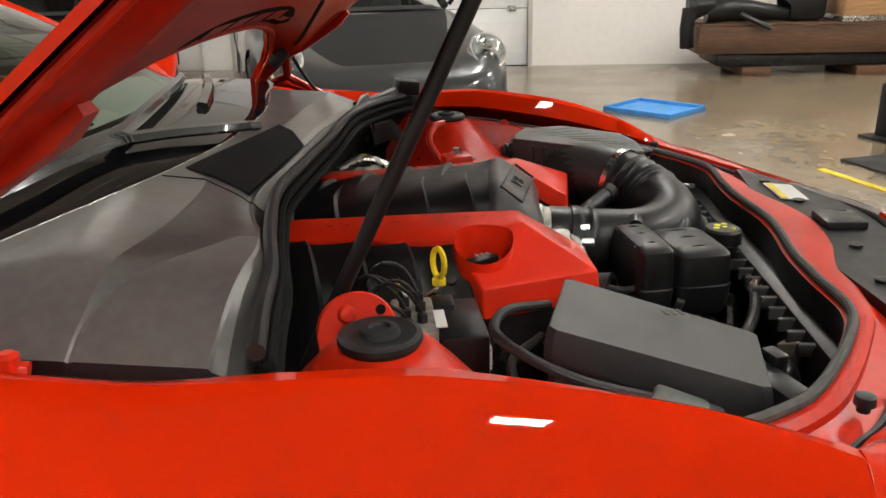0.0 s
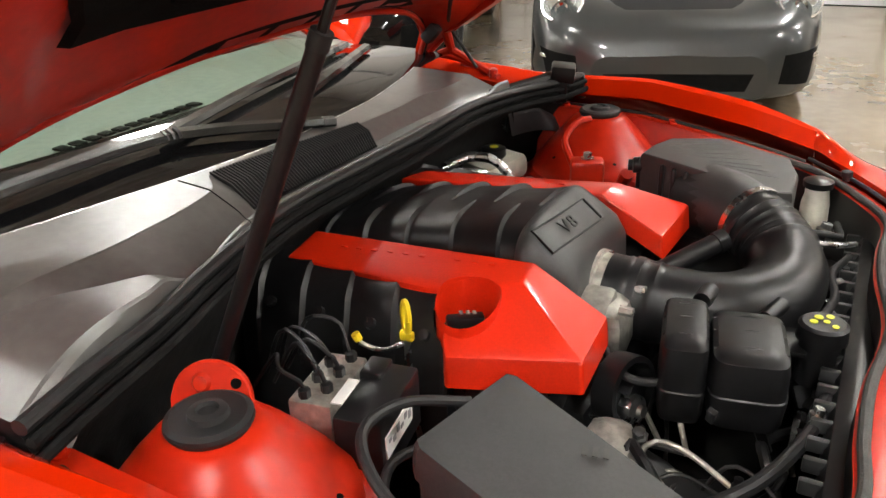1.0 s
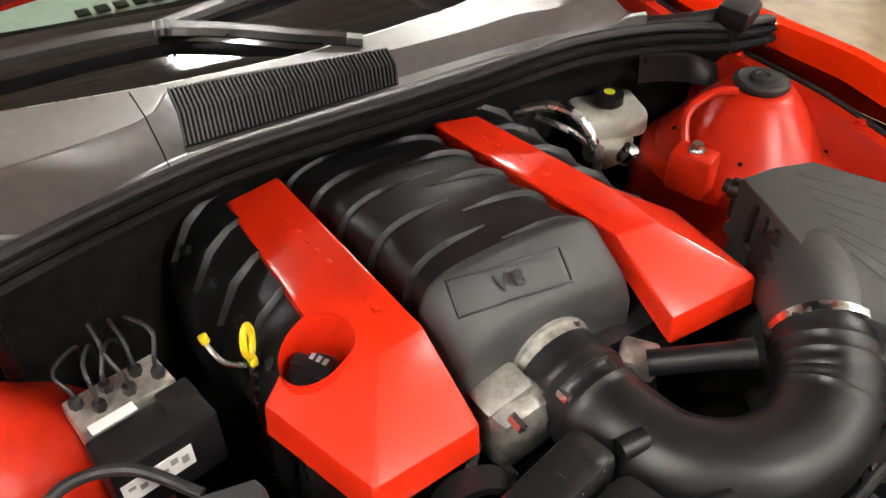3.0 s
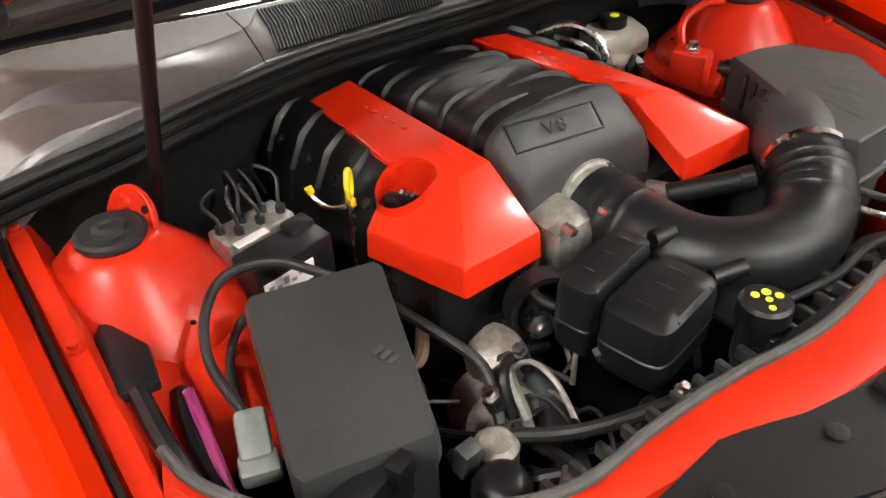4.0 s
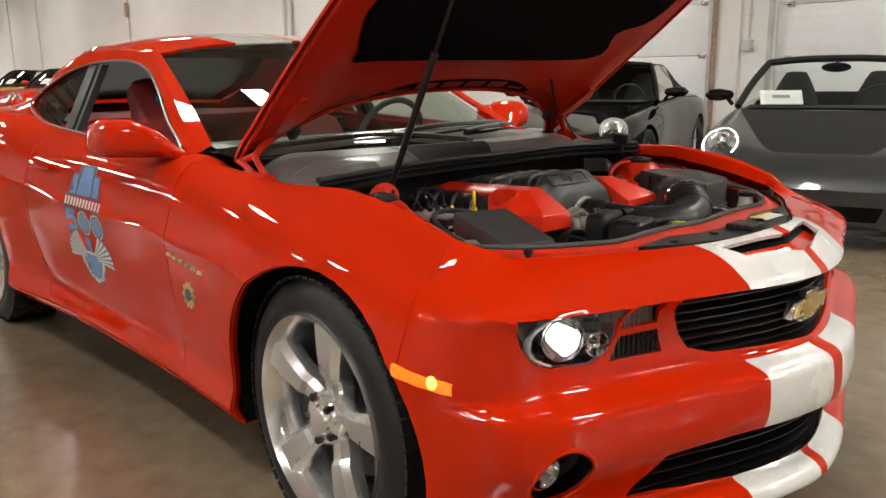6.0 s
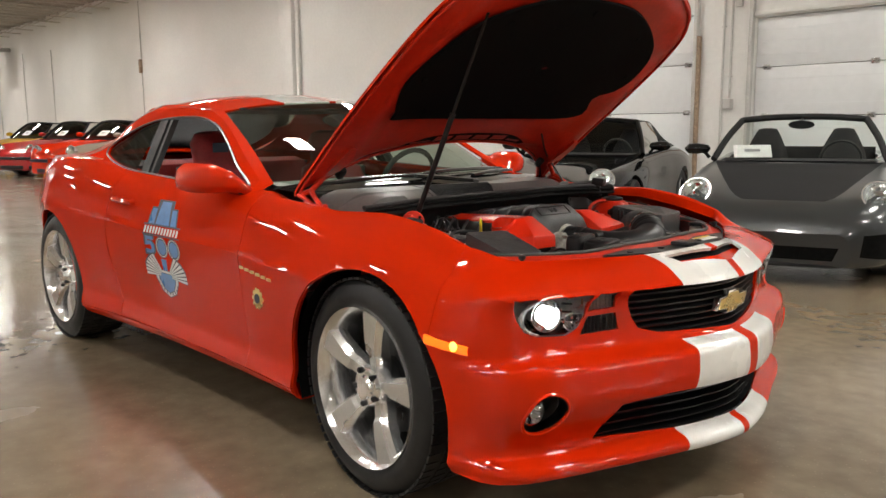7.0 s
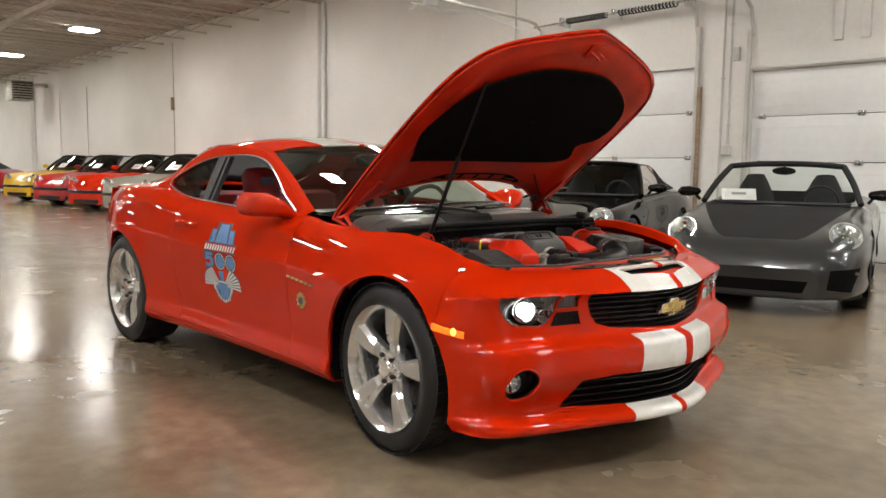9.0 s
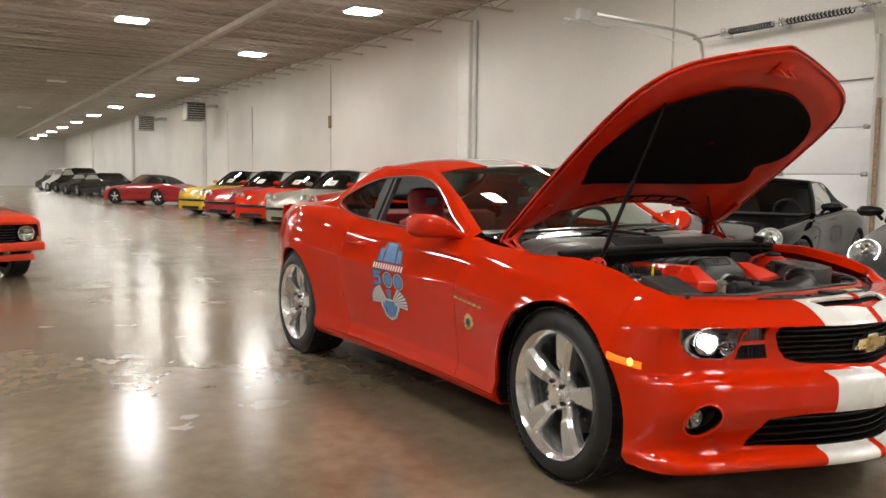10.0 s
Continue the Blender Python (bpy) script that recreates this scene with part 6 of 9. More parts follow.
# ---- strut towers ----
for s, yc, xc in ((-1, -0.608, -0.091), (1, 0.631, -0.095)):
    bm = bmesh.new()
    lathe(bm, (xc, yc, 0), (0, 0, 1), [(0.60, 0.19), (0.70, 0.178), (0.738, 0.172), (0.746, 0.160), (0.752, 0.150), (0.768, 0.146), (0.779, 0.136), (0.806, 0.114), (0.838, 0.087), (0.860, 0.066), (0.869, 0.056), (0.873, 0.046), (0.873, 0.001)], 40)
    tw = part("strut_tower", bm, "paint_bay", car, "red domed strut tower")
    bm = bmesh.new()
    lathe(bm, (xc, yc, 0.876), (0, 0, 1), [(-0.004, 0.042), (0.003, 0.046), (0.008, 0.045), (0.011, 0.039), (0.008, 0.031), (0.009, 0.022), (0.015, 0.020), (0.017, 0.012), (0.013, 0.010), (0.013, 0.001)], 32)
    part("tower_cap", bm, "rubber", tw, "ribbed black rubber tower cap")
    # pressed shoulder in front of the tower
    bm = bmesh.new()
    rows = []
    for t in [k / 10 for k in range(11)]:
        x = xc + 0.10 + 0.20 * t
        rows.append([Vector((x, yc + s * 0.06, 0.80 - 0.05 * t)), Vector((x, yc - s * 0.03, 0.775 - 0.07 * t)), Vector((x, yc - s * 0.10, 0.765 - 0.08 * t)), Vector((x, yc - s * 0.13, 0.70 - 0.08 * t)), Vector((x, yc - s * 0.14, 0.55))])
    add_grid(bm, rows)
    part("tower_shoulder", bm, "paint_bay", tw)
    for a in (0.3, 1.5, 2.7, 4.2, 5.3):
        bm = bmesh.new()
        lathe(bm, (xc + 0.13 * math.cos(a), yc + 0.13 * math.sin(a), 0.797), (0.4 * math.cos(a), 0.4 * math.sin(a), 1), [(0, 0.004), (0.001, 0.004), (0.001, 0.001)], 8)
        part("tower_hole", bm, "void", tw)
# ear plate behind the near tower
bm = bmesh.new()
ear = [(0.045 * math.cos(a), 0.042 * math.sin(a)) for a in [math.pi * k / 14 for k in range(15)]] + [(-0.045, -0.05), (0.045, -0.05)]
m = Matrix.Translation((-0.122, -0.572, 0.872)) @ pose(0, 0, 0, 0, 0, 22) @ pose(0, 0, 0, 70, 0, 0)
prism(bm, ear, -0.004, 0.004, 0.002, "z", 1, m)
lathe(bm, m @ Vector((-0.010, 0.018, 0.004)), m.to_3x3() @ Vector((0, 0, 1)), [(0, 0.011), (0.005, 0.008), (0.006, 0.001)], 12)
ep = part("ear_plate", bm, "paint_bay", car, "rounded red bracket plate")
bm = bmesh.new()
lathe(bm, m @ Vector((0.028, 0.018, -0.0045)), m.to_3x3() @ Vector((0, 0, 1)), [(0, 0.006), (0.0095, 0.006), (0.0096, 0.001)], 10)
part("plate_hole", bm, "void", ep)
# bracket and rod by the far tower
bm = bmesh.new()
box(bm, (-0.062, 0.458, 0.788), (0.07, 0.05, 0.075), 0.010, pose(0, 0, 0, 0, 0, 20))
tube(bm, [(-0.10, 0.478, 0.80), (-0.13, 0.505, 0.845), (-0.12, 0.55, 0.872), (-0.10, 0.58, 0.874)], 0.008, 8, smooth=12)
fb = part("tower_bracket", bm, "paint_bay", car, "dull red bracket with a bolt", recalc=True)
bm = bmesh.new()
lathe(bm, (-0.062, 0.458, 0.825), (0, 0, 1), [(0, 0.014), (0.004, 0.014), (0.004, 0.009), (0.014, 0.009), (0.015, 0.001)], 8)
part("bracket_bolt", bm, "steel", fb)
bm = bmesh.new()
tube(bm, [(0.02, 0.47, 0.80), (0.0, 0.49, 0.76), (-0.03, 0.50, 0.70)], 0.014, 8, smooth=8)
part("bracket_leg", bm, "paint_bay", fb)

# ---- engine ----


def centre_y(x):
    return 0.022 * (x + 0.31) / 0.48


def lap(v):
    """One lapped rib: slow rise, sharp drop."""
    f = v % 1.0
    return (f / 0.95) ** 2.2 if f < 0.95 else (1 - f) / 0.05


def cover_shell(side):
    """Faceted red coil cover; side -1 carries the filler well."""
    P = {"A": (-0.312, 0.215, 0.846), "B": (-0.316, 0.132, 0.857), "C": (0.063, 0.145, 0.872), "D": (0.071, 0.208, 0.872), "E": (0.170, 0.146, 0.809),
         "F": (0.182, 0.284, 0.818), "H": (0.013, 0.322, 0.806), "I": (-0.036, 0.238, 0.852)}
    v = {k: Vector((x, side * y + centre_y(x), z)) for k, (x, y, z) in P.items()}
    bm = bmesh.new()

    def patch(keys, n=1):
        bm.faces.new([bm.verts.new(v[k]) for k in keys])
    for keys in ("ABCDI", "CEFD", "DFHI"):
        patch(keys)
    bmesh.ops.remove_doubles(bm, verts=bm.verts[:], dist=1e-5)
    rimk = "BCEFHIA"
    drop = {"A": 0.05, "B": 0.03, "C": 0.04, "E": 0.042, "F": 0.045, "H": 0.045, "I": 0.03}
    ring = list(rimk)
    low = {k: bm.verts.new(v[k] + Vector((0.004 if k in "EF" else 0, 0.004 * side if k in "FHI" else 0, -drop[k]))) for k in ring}
    up = {k: min(bm.verts, key=lambda q: (q.co - v[k]).length) for k in ring}
    for a, b in zip(ring, ring[1:] + ring[:1]):
        bm.faces.new((up[a], up[b], low[b], low[a]))
    bmesh.ops.recalc_face_normals(bm, faces=bm.faces[:])
    es = [e for e in bm.edges if len(e.link_faces) == 2 and e.calc_face_angle() > 0.12]
    bmesh.ops.bevel(bm, geom=es, offset=0.0045, segments=2, affect="EDGES", profile=0.5)
    return bm


for side in (-1, 1):
    bm = cover_shell(side)
    if side < 0:
        cut(bm, circle(0.012, -0.236, 0.044, 28), "z", lambda c: c.z > 0.80)
    cov = part("engine_cover", bm, "cover_red", car, "glossy red faceted engine cover" + (" with an oil filler well" if side < 0 else ""), sharp=18)
    if side < 0:
        bm = bmesh.new()
        rows = []
        for h in (0.0, 0.5, 1.0):
            ring = []
            for k in range(28):
                a = 2 * math.pi * k / 28
                x, y = 0.012 + 0.0445 * math.cos(a), -0.236 + 0.0445 * math.sin(a)
                zt = 0.866 - 0.30 * max(0, x - 0.055) - 0.55 * max(0, -0.222 - y)
                ring.append(Vector((x, y, zt * (1 - h) + 0.762 * h + 0.001 * (1 - h))))
            rows.append(ring)
        add_grid(bm, rows, wrap=True)
        bm.faces.new([v for v in bm.verts[:]][-28:])
        part("filler_well", bm, "cover_red", cov)
        bm = bmesh.new()
        lathe(bm, (0.010, -0.242, 0.792), (0, 0, 1), [(0, 0.032), (0.022, 0.032), (0.026, 0.028), (0.026, 0.001)], 16)
        box(bm, (0.010, -0.242, 0.824), (0.052, 0.020, 0.018), 0.004, pose(0, 0, 0, 0, 0, 35))
        part("oil_cap", bm, "black_trim", cov, "black oil filler cap")
        bm = bmesh.new()
        for k in range(3):
            box(bm, (0.010 + 0.008 * k - 0.008, -0.238 + 0.004 * k, 0.8335), (0.005, 0.009, 0.001), 0, pose(0, 0, 0, 0, 0, 35))
        part("cap_print", bm, "print_grey", cov)
    # raised unreadable lettering along the strip
    for k in range(9):
        bm = bmesh.new()
        x = -0.235 + 0.027 * k + (0.03 if k > 5 else 0)
        y = side * 0.172 + centre_y(x)
        z = 0.8535 + 0.0215 * (x + 0.312) / 0.375
        box(bm, (x, y, z - 0.0002), (0.010, 0.004 + 0.002 * (k % 3), 0.0012), 0.0004)
        part("raised_mark", bm, "cover_red", cov)
    # black ribbed rail below the cover
    rows = []
    for i in range(161):
        x = -0.335 + 0.345 * i / 160
        yc = centre_y(x)
        end = 0.02 * (1 if i in (0, 160) else 0)
        w = 0.0075 * lap((x + 0.225) / 0.0755)
        rows.append([Vector((x - 0.42 * max(0.0, 0.30 - q), side * (q + g * w - e * end) + yc, z + u * w - h * end)) for q, g, e, z, u, h in ((0.180, 0, 0, 0.846, 0, 1), (0.236, 0.5, 0, 0.842, 1, 1), (0.268, 1, 0, 0.826, 1, 1), (0.300, 1, 1, 0.785, 0, 0), (0.312, 0, 1, 0.73, 0, 0), (0.310, 0, 0, 0.60, 0, 0))])
    rail = grid(rows)
    if side < 0:
        cut(rail, circle(0.012, -0.236, 0.048, 20), "z", lambda c: c.z > 0.78)
    part("coil_rail", rail, "engine_plastic", car, "ribbed black plastic rail", sharp=30)
    for k in range(4):
        bm = bmesh.new()
        x = -0.29 + 0.085 * k
        lathe(bm, (x, side * 0.285 + centre_y(x), 0.806), (0, side * 0.7, 0.7), [(0, 0.009), (0.008, 0.008), (0.009, 0.001)], 10)
        part("rail_bolt", bm, "dark_metal", car)

# intake manifold cover
def manifold_row(x, width, top, low, ridge):
    yc = centre_y(x) * 1.3
    row = []
    for k in range(49):
        a = math.pi * k / 48
        c, sn = math.cos(a), math.sin(a)
        y = -width * abs(c) ** 0.36 * (1 if c > 0 else -1)
        z = low + (top - low) * abs(sn) ** 0.42
        r = ridge(k)
        row.append(Vector((x + 0.018 * (y / 0.12) ** 2, yc + y - r * c, z + r * max(sn, 0.35))))
    return row


rows = []
for i in range(209):
    x = -0.385 + 0.415 * i / 208

    def ridge(k, x=x):
        # lapped ribs on both flanks, staggered and fading out towards the middle
        c = math.cos(math.pi * k / 48)
        out = abs(c) ** 0.36
        w = min(max((out - 0.06) / 0.40, 0), 1)
        ph = (x + (0.022 if c > 0 else 0.064)) / 0.0755
        return (0.0080 * lap(ph) - 0.003) * w * min((x + 0.385) / 0.06, 1)
    rows.append(manifold_row(x, 0.128, smooth1([(-0.385, 0.835), (-0.30, 0.862), (-0.15, 0.884), (-0.04, 0.893), (0.03, 0.896)], x), 0.78, ridge))
part("intake_manifold", grid(rows), "engine_plastic", car, "black ribbed plastic intake manifold cover", sharp=32)
bm = bmesh.new()
rows = []
for x, w, t, l in ((0.020, 0.130, 0.892, 0.775), (0.026, 0.135, 0.900, 0.77), (0.034, 0.136, 0.9035, 0.768), (0.044, 0.135, 0.901, 0.765), (0.099, 0.131, 0.862, 0.758), (0.113, 0.127, 0.838, 0.757), (0.116, 0.122, 0.80, 0.757), (0.113, 0.105, 0.775, 0.757)):
    rows.append([Vector((p.x - 0.012 * (abs(p.y - centre_y(x) * 1.3) / 0.12) ** 2 - 0.006, p.y, p.z)) for p in manifold_row(x, w, t, l, lambda k: 0)])
add_grid(bm, rows)
bm.faces.new([bm.verts.new(p) for p in rows[-1]])
fc = part("manifold_front", bm, "grey_trim", car, "satin grey manifold front with an engraved badge", sharp=60)
# badge: sunk frame and letters on the slope
bo = Vector((0.0685, -0.012, 0.8845))
bx = Vector((0.02, 0.115, 0.002)).normalized()
bz = Vector((0.80, -0.14, -0.58)).normalized()
bz = (bz - bx * bz.dot(bx)).normalized()
bn = bx.cross(bz).normalized()
if bn.z < 0:
    bn = -bn
bmat = Matrix((bx.to_4d(), (-bz).to_4d(), bn.to_4d(), Vector((0, 0, 0, 1)))).transposed()
for r in range(3):
    bmat[r][3] = bo[r]
    bmat[3][r] = 0
bmat[3][3] = 1
bm = bmesh.new()
for c, sz in (((0, 0.022, 0), (0.150, 0.003, 0.004)), ((0, -0.022, 0), (0.150, 0.003, 0.004)), ((-0.0735, 0, 0), (0.003, 0.041, 0.004)), ((0.0735, 0, 0), (0.003, 0.041, 0.004))):
    box(bm, bmat @ (Vector(c) + Vector((0, 0, 0.001))), sz, 0.0008, bmat.to_3x3().to_4x4())
part("badge_frame", bm, "black_trim", fc)
tx = bpy.data.curves.new("badge_text", "FONT")
tx.body, tx.size, tx.extrude, tx.align_x, tx.align_y = "V8", 0.031, 0.0010, "CENTER", "CENTER"
tx.space_character = 1.3
tx.materials.append(M["black_trim"])
to = new("badge_text", tx)
to.parent = fc
to.matrix_basis = bmat @ Matrix.Translation((0, 0, 0.0015))

# throttle body and intake pipe
bm = bmesh.new()
box(bm, (0.150, -0.058, 0.752), (0.070, 0.098, 0.094), 0.026, pose(0, 0, 0, 0, 0, 5))
lathe(bm, (0.098, 0.022, 0.768), (1, 0, -0.03), [(0, 0.065), (0.014, 0.065), (0.016, 0.060), (0.05, 0.059)], 30)
box(bm, (0.135, -0.07, 0.792), (0.05, 0.07, 0.024), 0.010, pose(0, 0, 0, 14, 0, 0))
tb = part("throttle_body", bm, "cast", car, "cast aluminium throttle body", recalc=True)
for y, z in ((-0.085, 0.800), (-0.02, 0.803), (0.055, 0.815), (-0.09, 0.715)):
    bm = bmesh.new()
    lathe(bm, (0.195 if y < 0 else 0.120, y, z), (1, 0, 0), [(-0.02, 0.007), (0.0, 0.007), (0.001, 0.005), (0.001, 0.001)], 6)
    part("throttle_bolt", bm, "steel", tb)
PIPE = [(0.125, 0.022, 0.766), (0.165, 0.023, 0.764), (0.23, 0.027, 0.761), (0.305, 0.048, 0.759), (0.356, 0.105, 0.762), (0.368, 0.175, 0.770), (0.346, 0.235, 0.786), (0.302, 0.284, 0.806), (0.256, 0.326, 0.812), (0.215, 0.368, 0.802), (0.19, 0.395, 0.795)]


def pipe_r(t):
    r = 0.057 + 0.004 * math.sin(math.pi * t) + 0.006 * max(0, 1 - t / 0.22)
    if 0.60 < t < 0.74:
        r += 0.004 * max(0, math.cos((t - 0.60) / 0.14 * 2 * math.pi * 5.5))
    if 0.04 < t < 0.12:
        r += 0.003 * max(0, math.cos((t - 0.04) / 0.08 * 2 * math.pi * 2))
    if t > 0.80:
        r += 0.016 * (t - 0.80) / 0.2
    return r


bm = bmesh.new()
tube(bm, PIPE, pipe_r, 28, smooth=110)
ip = part("intake_pipe", bm, "black_trim", car, "curved black plastic air intake pipe", sharp=50)
pp = spline(PIPE, 100)
for i, nm in ((7, "clamp"), (77, "clamp")):
    d = (pp[i + 1] - pp[i - 1]).normalized()
    bm = bmesh.new()
    lathe(bm, pp[i], d, [(-0.006, 0.0620 if i < 20 else 0.061), (-0.006, 0.0655 if i < 20 else 0.0645), (0.006, 0.0655 if i < 20 else 0.0645), (0.006, 0.0620 if i < 20 else 0.061)], 32, False)
    u, v2 = basis(d)
    box(bm, pp[i] + Vector((0.02, 0.02, 0.052)) if i < 20 else pp[i] + Vector((0.058, 0.015, -0.005)), (0.022, 0.012, 0.012), 0.003)
    part("hose_clamp", bm, "dark_metal" if i < 20 else "steel", ip, "steel hose clamp")

# air filter box: flat ribbed lid with upright sides
bm = bmesh.new()
abx = [(0.066, 0.392), (0.072, 0.452), (0.092, 0.512), (0.190, 0.566), (0.322, 0.500), (0.346, 0.420), (0.348, 0.318), (0.318, 0.304), (0.262, 0.318), (0.184, 0.352), (0.112, 0.378)]
lid_z = lambda x: 0.874 - 0.05 * (x - 0.07)
acx, acy = 0.20, 0.43
rows = []
for k, dz in ((0.93, -0.30), (0.95, -0.096), (1.03, -0.094), (1.03, -0.080), (0.99, -0.078), (1.0, -0.010), (0.985, -0.002), (0.965, 0.0)):
    rows.append([Vector((acx + (x - acx) * k, acy + (y - acy) * k, lid_z(x) + dz)) for x, y in abx])
add_grid(bm, rows, wrap=True)
bm.faces.new([v for v in bm.verts[:]][-len(abx):])
ab = part("air_filter_box", bm, "grey_trim", car, "dark grey ribbed air filter box", sharp=25, recalc=True)
for k in range(7):
    t = (k + 0.7) / 7.4
    p0 = Vector((0.085 + 0.175 * t, 0.475 - 0.115 * t + 0.02 * t, 0))
    p1 = Vector((0.195 + 0.135 * t, 0.552 - 0.19 * t, 0))
    bm = bmesh.new()
    tube(bm, [(p.x, p.y, lid_z(p.x) - 0.0004) for p in (p0, p1)], 0.0013, 6)
    part("box_rib", bm, "grey_trim", ab)
for k in range(6):
    a5, b5 = Vector(abx[10]).lerp(Vector(abx[9]), k / 3) if k < 3 else Vector(abx[0]).lerp(Vector(abx[1]), (k - 3) / 3 + 0.1), None
    bm = bmesh.new()
    box(bm, (a5.x - (0.004 if k >= 3 else 0), a5.y - (0.004 if k < 3 else 0), lid_z(a5.x) - 0.042), (0.009, 0.009, 0.064), 0.003)
    part("box_fin", bm, "black_trim", ab)
bm = bmesh.new()
lathe(bm, (0.062, 0.405, 0.845), (-1, -0.3, 0), [(-0.01, 0.016), (0.012, 0.016), (0.014, 0.011), (0.022, 0.011), (0.023, 0.001)], 14)
part("box_plug", bm, "black_trim", ab)
# tapering neck from the lid to the intake pipe
bm = bmesh.new()
tube(bm, [(0.300, 0.286, 0.806), (0.256, 0.326, 0.812), (0.205, 0.378, 0.802)], [0.0595, 0.064, 0.068], 28, smooth=14)
part("box_neck", bm, "grey_trim", ab, "dark grey neck of the air filter box")
bm = bmesh.new()
tube(bm, [(0.185, 0.118, 0.772), (0.255, 0.205, 0.800)], 0.017, 14)
tube(bm, [(0.25, 0.198, 0.798), (0.262, 0.213, 0.803)], 0.019, 14)
part("breather_tube", bm, "black_trim", car, "short black breather tube")
bm = bmesh.new()
box(bm, (0.165, 0.125, 0.757), (0.05, 0.05, 0.03), 0.008, pose(0, 0, 0, 0, 0, 35))
part("breather_foot", bm, "cast", car)

# coolant tank with two lobes
ct = None
for nm, c, sx, sy, zt in (("a", (0.272, -0.105), 0.062, 0.150, 0.818), ("b", (0.352, -0.088), 0.098, 0.148, 0.806)):
    bm = bmesh.new()
    out = [(sx / 2 * abs(math.cos(a)) ** 0.35 * (1 if math.cos(a) > 0 else -1), sy / 2 * abs(math.sin(a)) ** 0.35 * (1 if math.sin(a) > 0 else -1)) for a in [2 * math.pi * (k + 0.5) / 28 for k in range(28)]]
    rows = []
    for k, z in ((0.60, 0.694), (0.90, 0.700), (0.98, 0.712), (1.0, 0.728), (1.03, 0.742), (1.03, 0.750), (1.0, 0.752), (1.0, zt - 0.022), (0.95, zt - 0.006), (0.82, zt), (0.5, zt + 0.002)):
        rows.append([Vector((c[0] + x * k, c[1] + y * k, z)) for x, y in out])
    add_grid(bm, rows, wrap=True)
    bm.faces.new([v for v in bm.verts[:]][-28:])
    turn = Matrix.Translation((c[0], c[1], 0)) @ pose(0, 0, 0, 0, 0, 12) @ Matrix.Translation((-c[0], -c[1], 0))
    bmesh.ops.transform(bm, matrix=turn, verts=bm.verts[:])
    ob = part("coolant_tank", bm, "black_trim", car if ct is None else ct, "black two-lobed plastic coolant tank" if ct is None else "", sharp=35, recalc=True)
    ct = ct or ob
    for q in (-0.25, 0.05, 0.3):
        bm = bmesh.new()
        p0 = turn @ Vector((c[0] - sx * 0.46, c[1] + sy * q, zt - 0.004))
        p1 = turn @ Vector((c[0], c[1] + sy * q, zt + 0.0025))
        p2 = turn @ Vector((c[0] + sx * 0.46, c[1] + sy * q, zt - 0.004))
        tube(bm, [p0, p1, p2], 0.0018, 6)
        part("tank_seam", bm, "black_trim", ct)
for line, r in (([(0.275, -0.02, 0.805), (0.28, 0.012, 0.808)], 0.013), ([(0.36, 0.0, 0.785), (0.375, 0.045, 0.79)], 0.012)):
    part("tank_spigot", build(tube, line, r, 12), "black_trim", ct)
part("tank_plate", build(box, (0.395, 0.012, 0.752), (0.05, 0.07, 0.008), 0.002), "black_trim", ct)

# radiator cap with yellow print
bm = bmesh.new()
lathe(bm, (0.434, 0.010, 0.70), (0, 0, 1), [(0, 0.028), (0.065, 0.028), (0.068, 0.034), (0.090, 0.033), (0.094, 0.028), (0.094, 0.001)], 22)
rc = part("coolant_cap", bm, "black_trim", car, "black coolant cap with yellow print")
for x, y, r in ((0.421, 0.004, 0.0055), (0.426, 0.019, 0.006), (0.440, 0.026, 0.0055), (0.437, 0.010, 0.0045), (0.449, 0.000, 0.0045)):
    bm = bmesh.new()
    lathe(bm, (x, y, 0.7945), (0, 0, 1), [(0, r), (0.001, r), (0.001, 0.001)], 14)
    part("cap_print", bm, "yellow_green", rc)

# dipstick
bm = bmesh.new()
ring = [Vector((-0.052 + 0.0, -0.292, 0.842)) + Vector((0.009 * math.cos(a), -0.008 * math.cos(a), 0.022 * math.sin(a))) for a in [2 * math.pi * k / 18 for k in range(19)]]
tube(bm, ring, 0.0045, 7)
box(bm, (-0.052, -0.292, 0.813), (0.020, 0.010, 0.014), 0.003)
ds = part("dipstick", bm, "yellow", car, "yellow dipstick loop")
bm = bmesh.new()
tube(bm, [(-0.052, -0.292, 0.812), (-0.05, -0.295, 0.74), (-0.03, -0.30, 0.62)], 0.005, 7)
tube(bm, [(-0.052, -0.300, 0.806), (-0.075, -0.318, 0.800), (-0.100, -0.326, 0.806), (-0.108, -0.328, 0.815)], 0.0035, 7, smooth=8)
part("dipstick_tube", bm, "steel", ds)
bm = bmesh.new()
tube(bm, [(-0.106, -0.327, 0.812), (-0.110, -0.329, 0.822)], 0.006, 8)
part("clip", bm, "yellow", ds)

# brake control block with pipes
turn = Matrix.Translation((-0.045, -0.430, 0)) @ pose(0, 0, 0, 0, 0, 10)
bm = bmesh.new()
box(bm, turn @ Vector((-0.030, 0, 0.800)), (0.055, 0.108, 0.055), 0.004, turn.to_3x3().to_4x4())
blk = part("brake_block", bm, "cast", car, "cast brake control block with a black module", recalc=True)
bm = bmesh.new()
box(bm, turn @ Vector((0.030, 0.004, 0.775)), (0.062, 0.125, 0.085), 0.006, turn.to_3x3().to_4x4())
box(bm, turn @ Vector((0.012, 0.045, 0.815)), (0.03, 0.04, 0.02), 0.004, turn.to_3x3().to_4x4())
part("module", bm, "black_trim", blk, recalc=True)
bm = bmesh.new()
box(bm, turn @ Vector((0.0625, -0.012, 0.782)), (0.002, 0.080, 0.030), 0, turn.to_3x3().to_4x4())
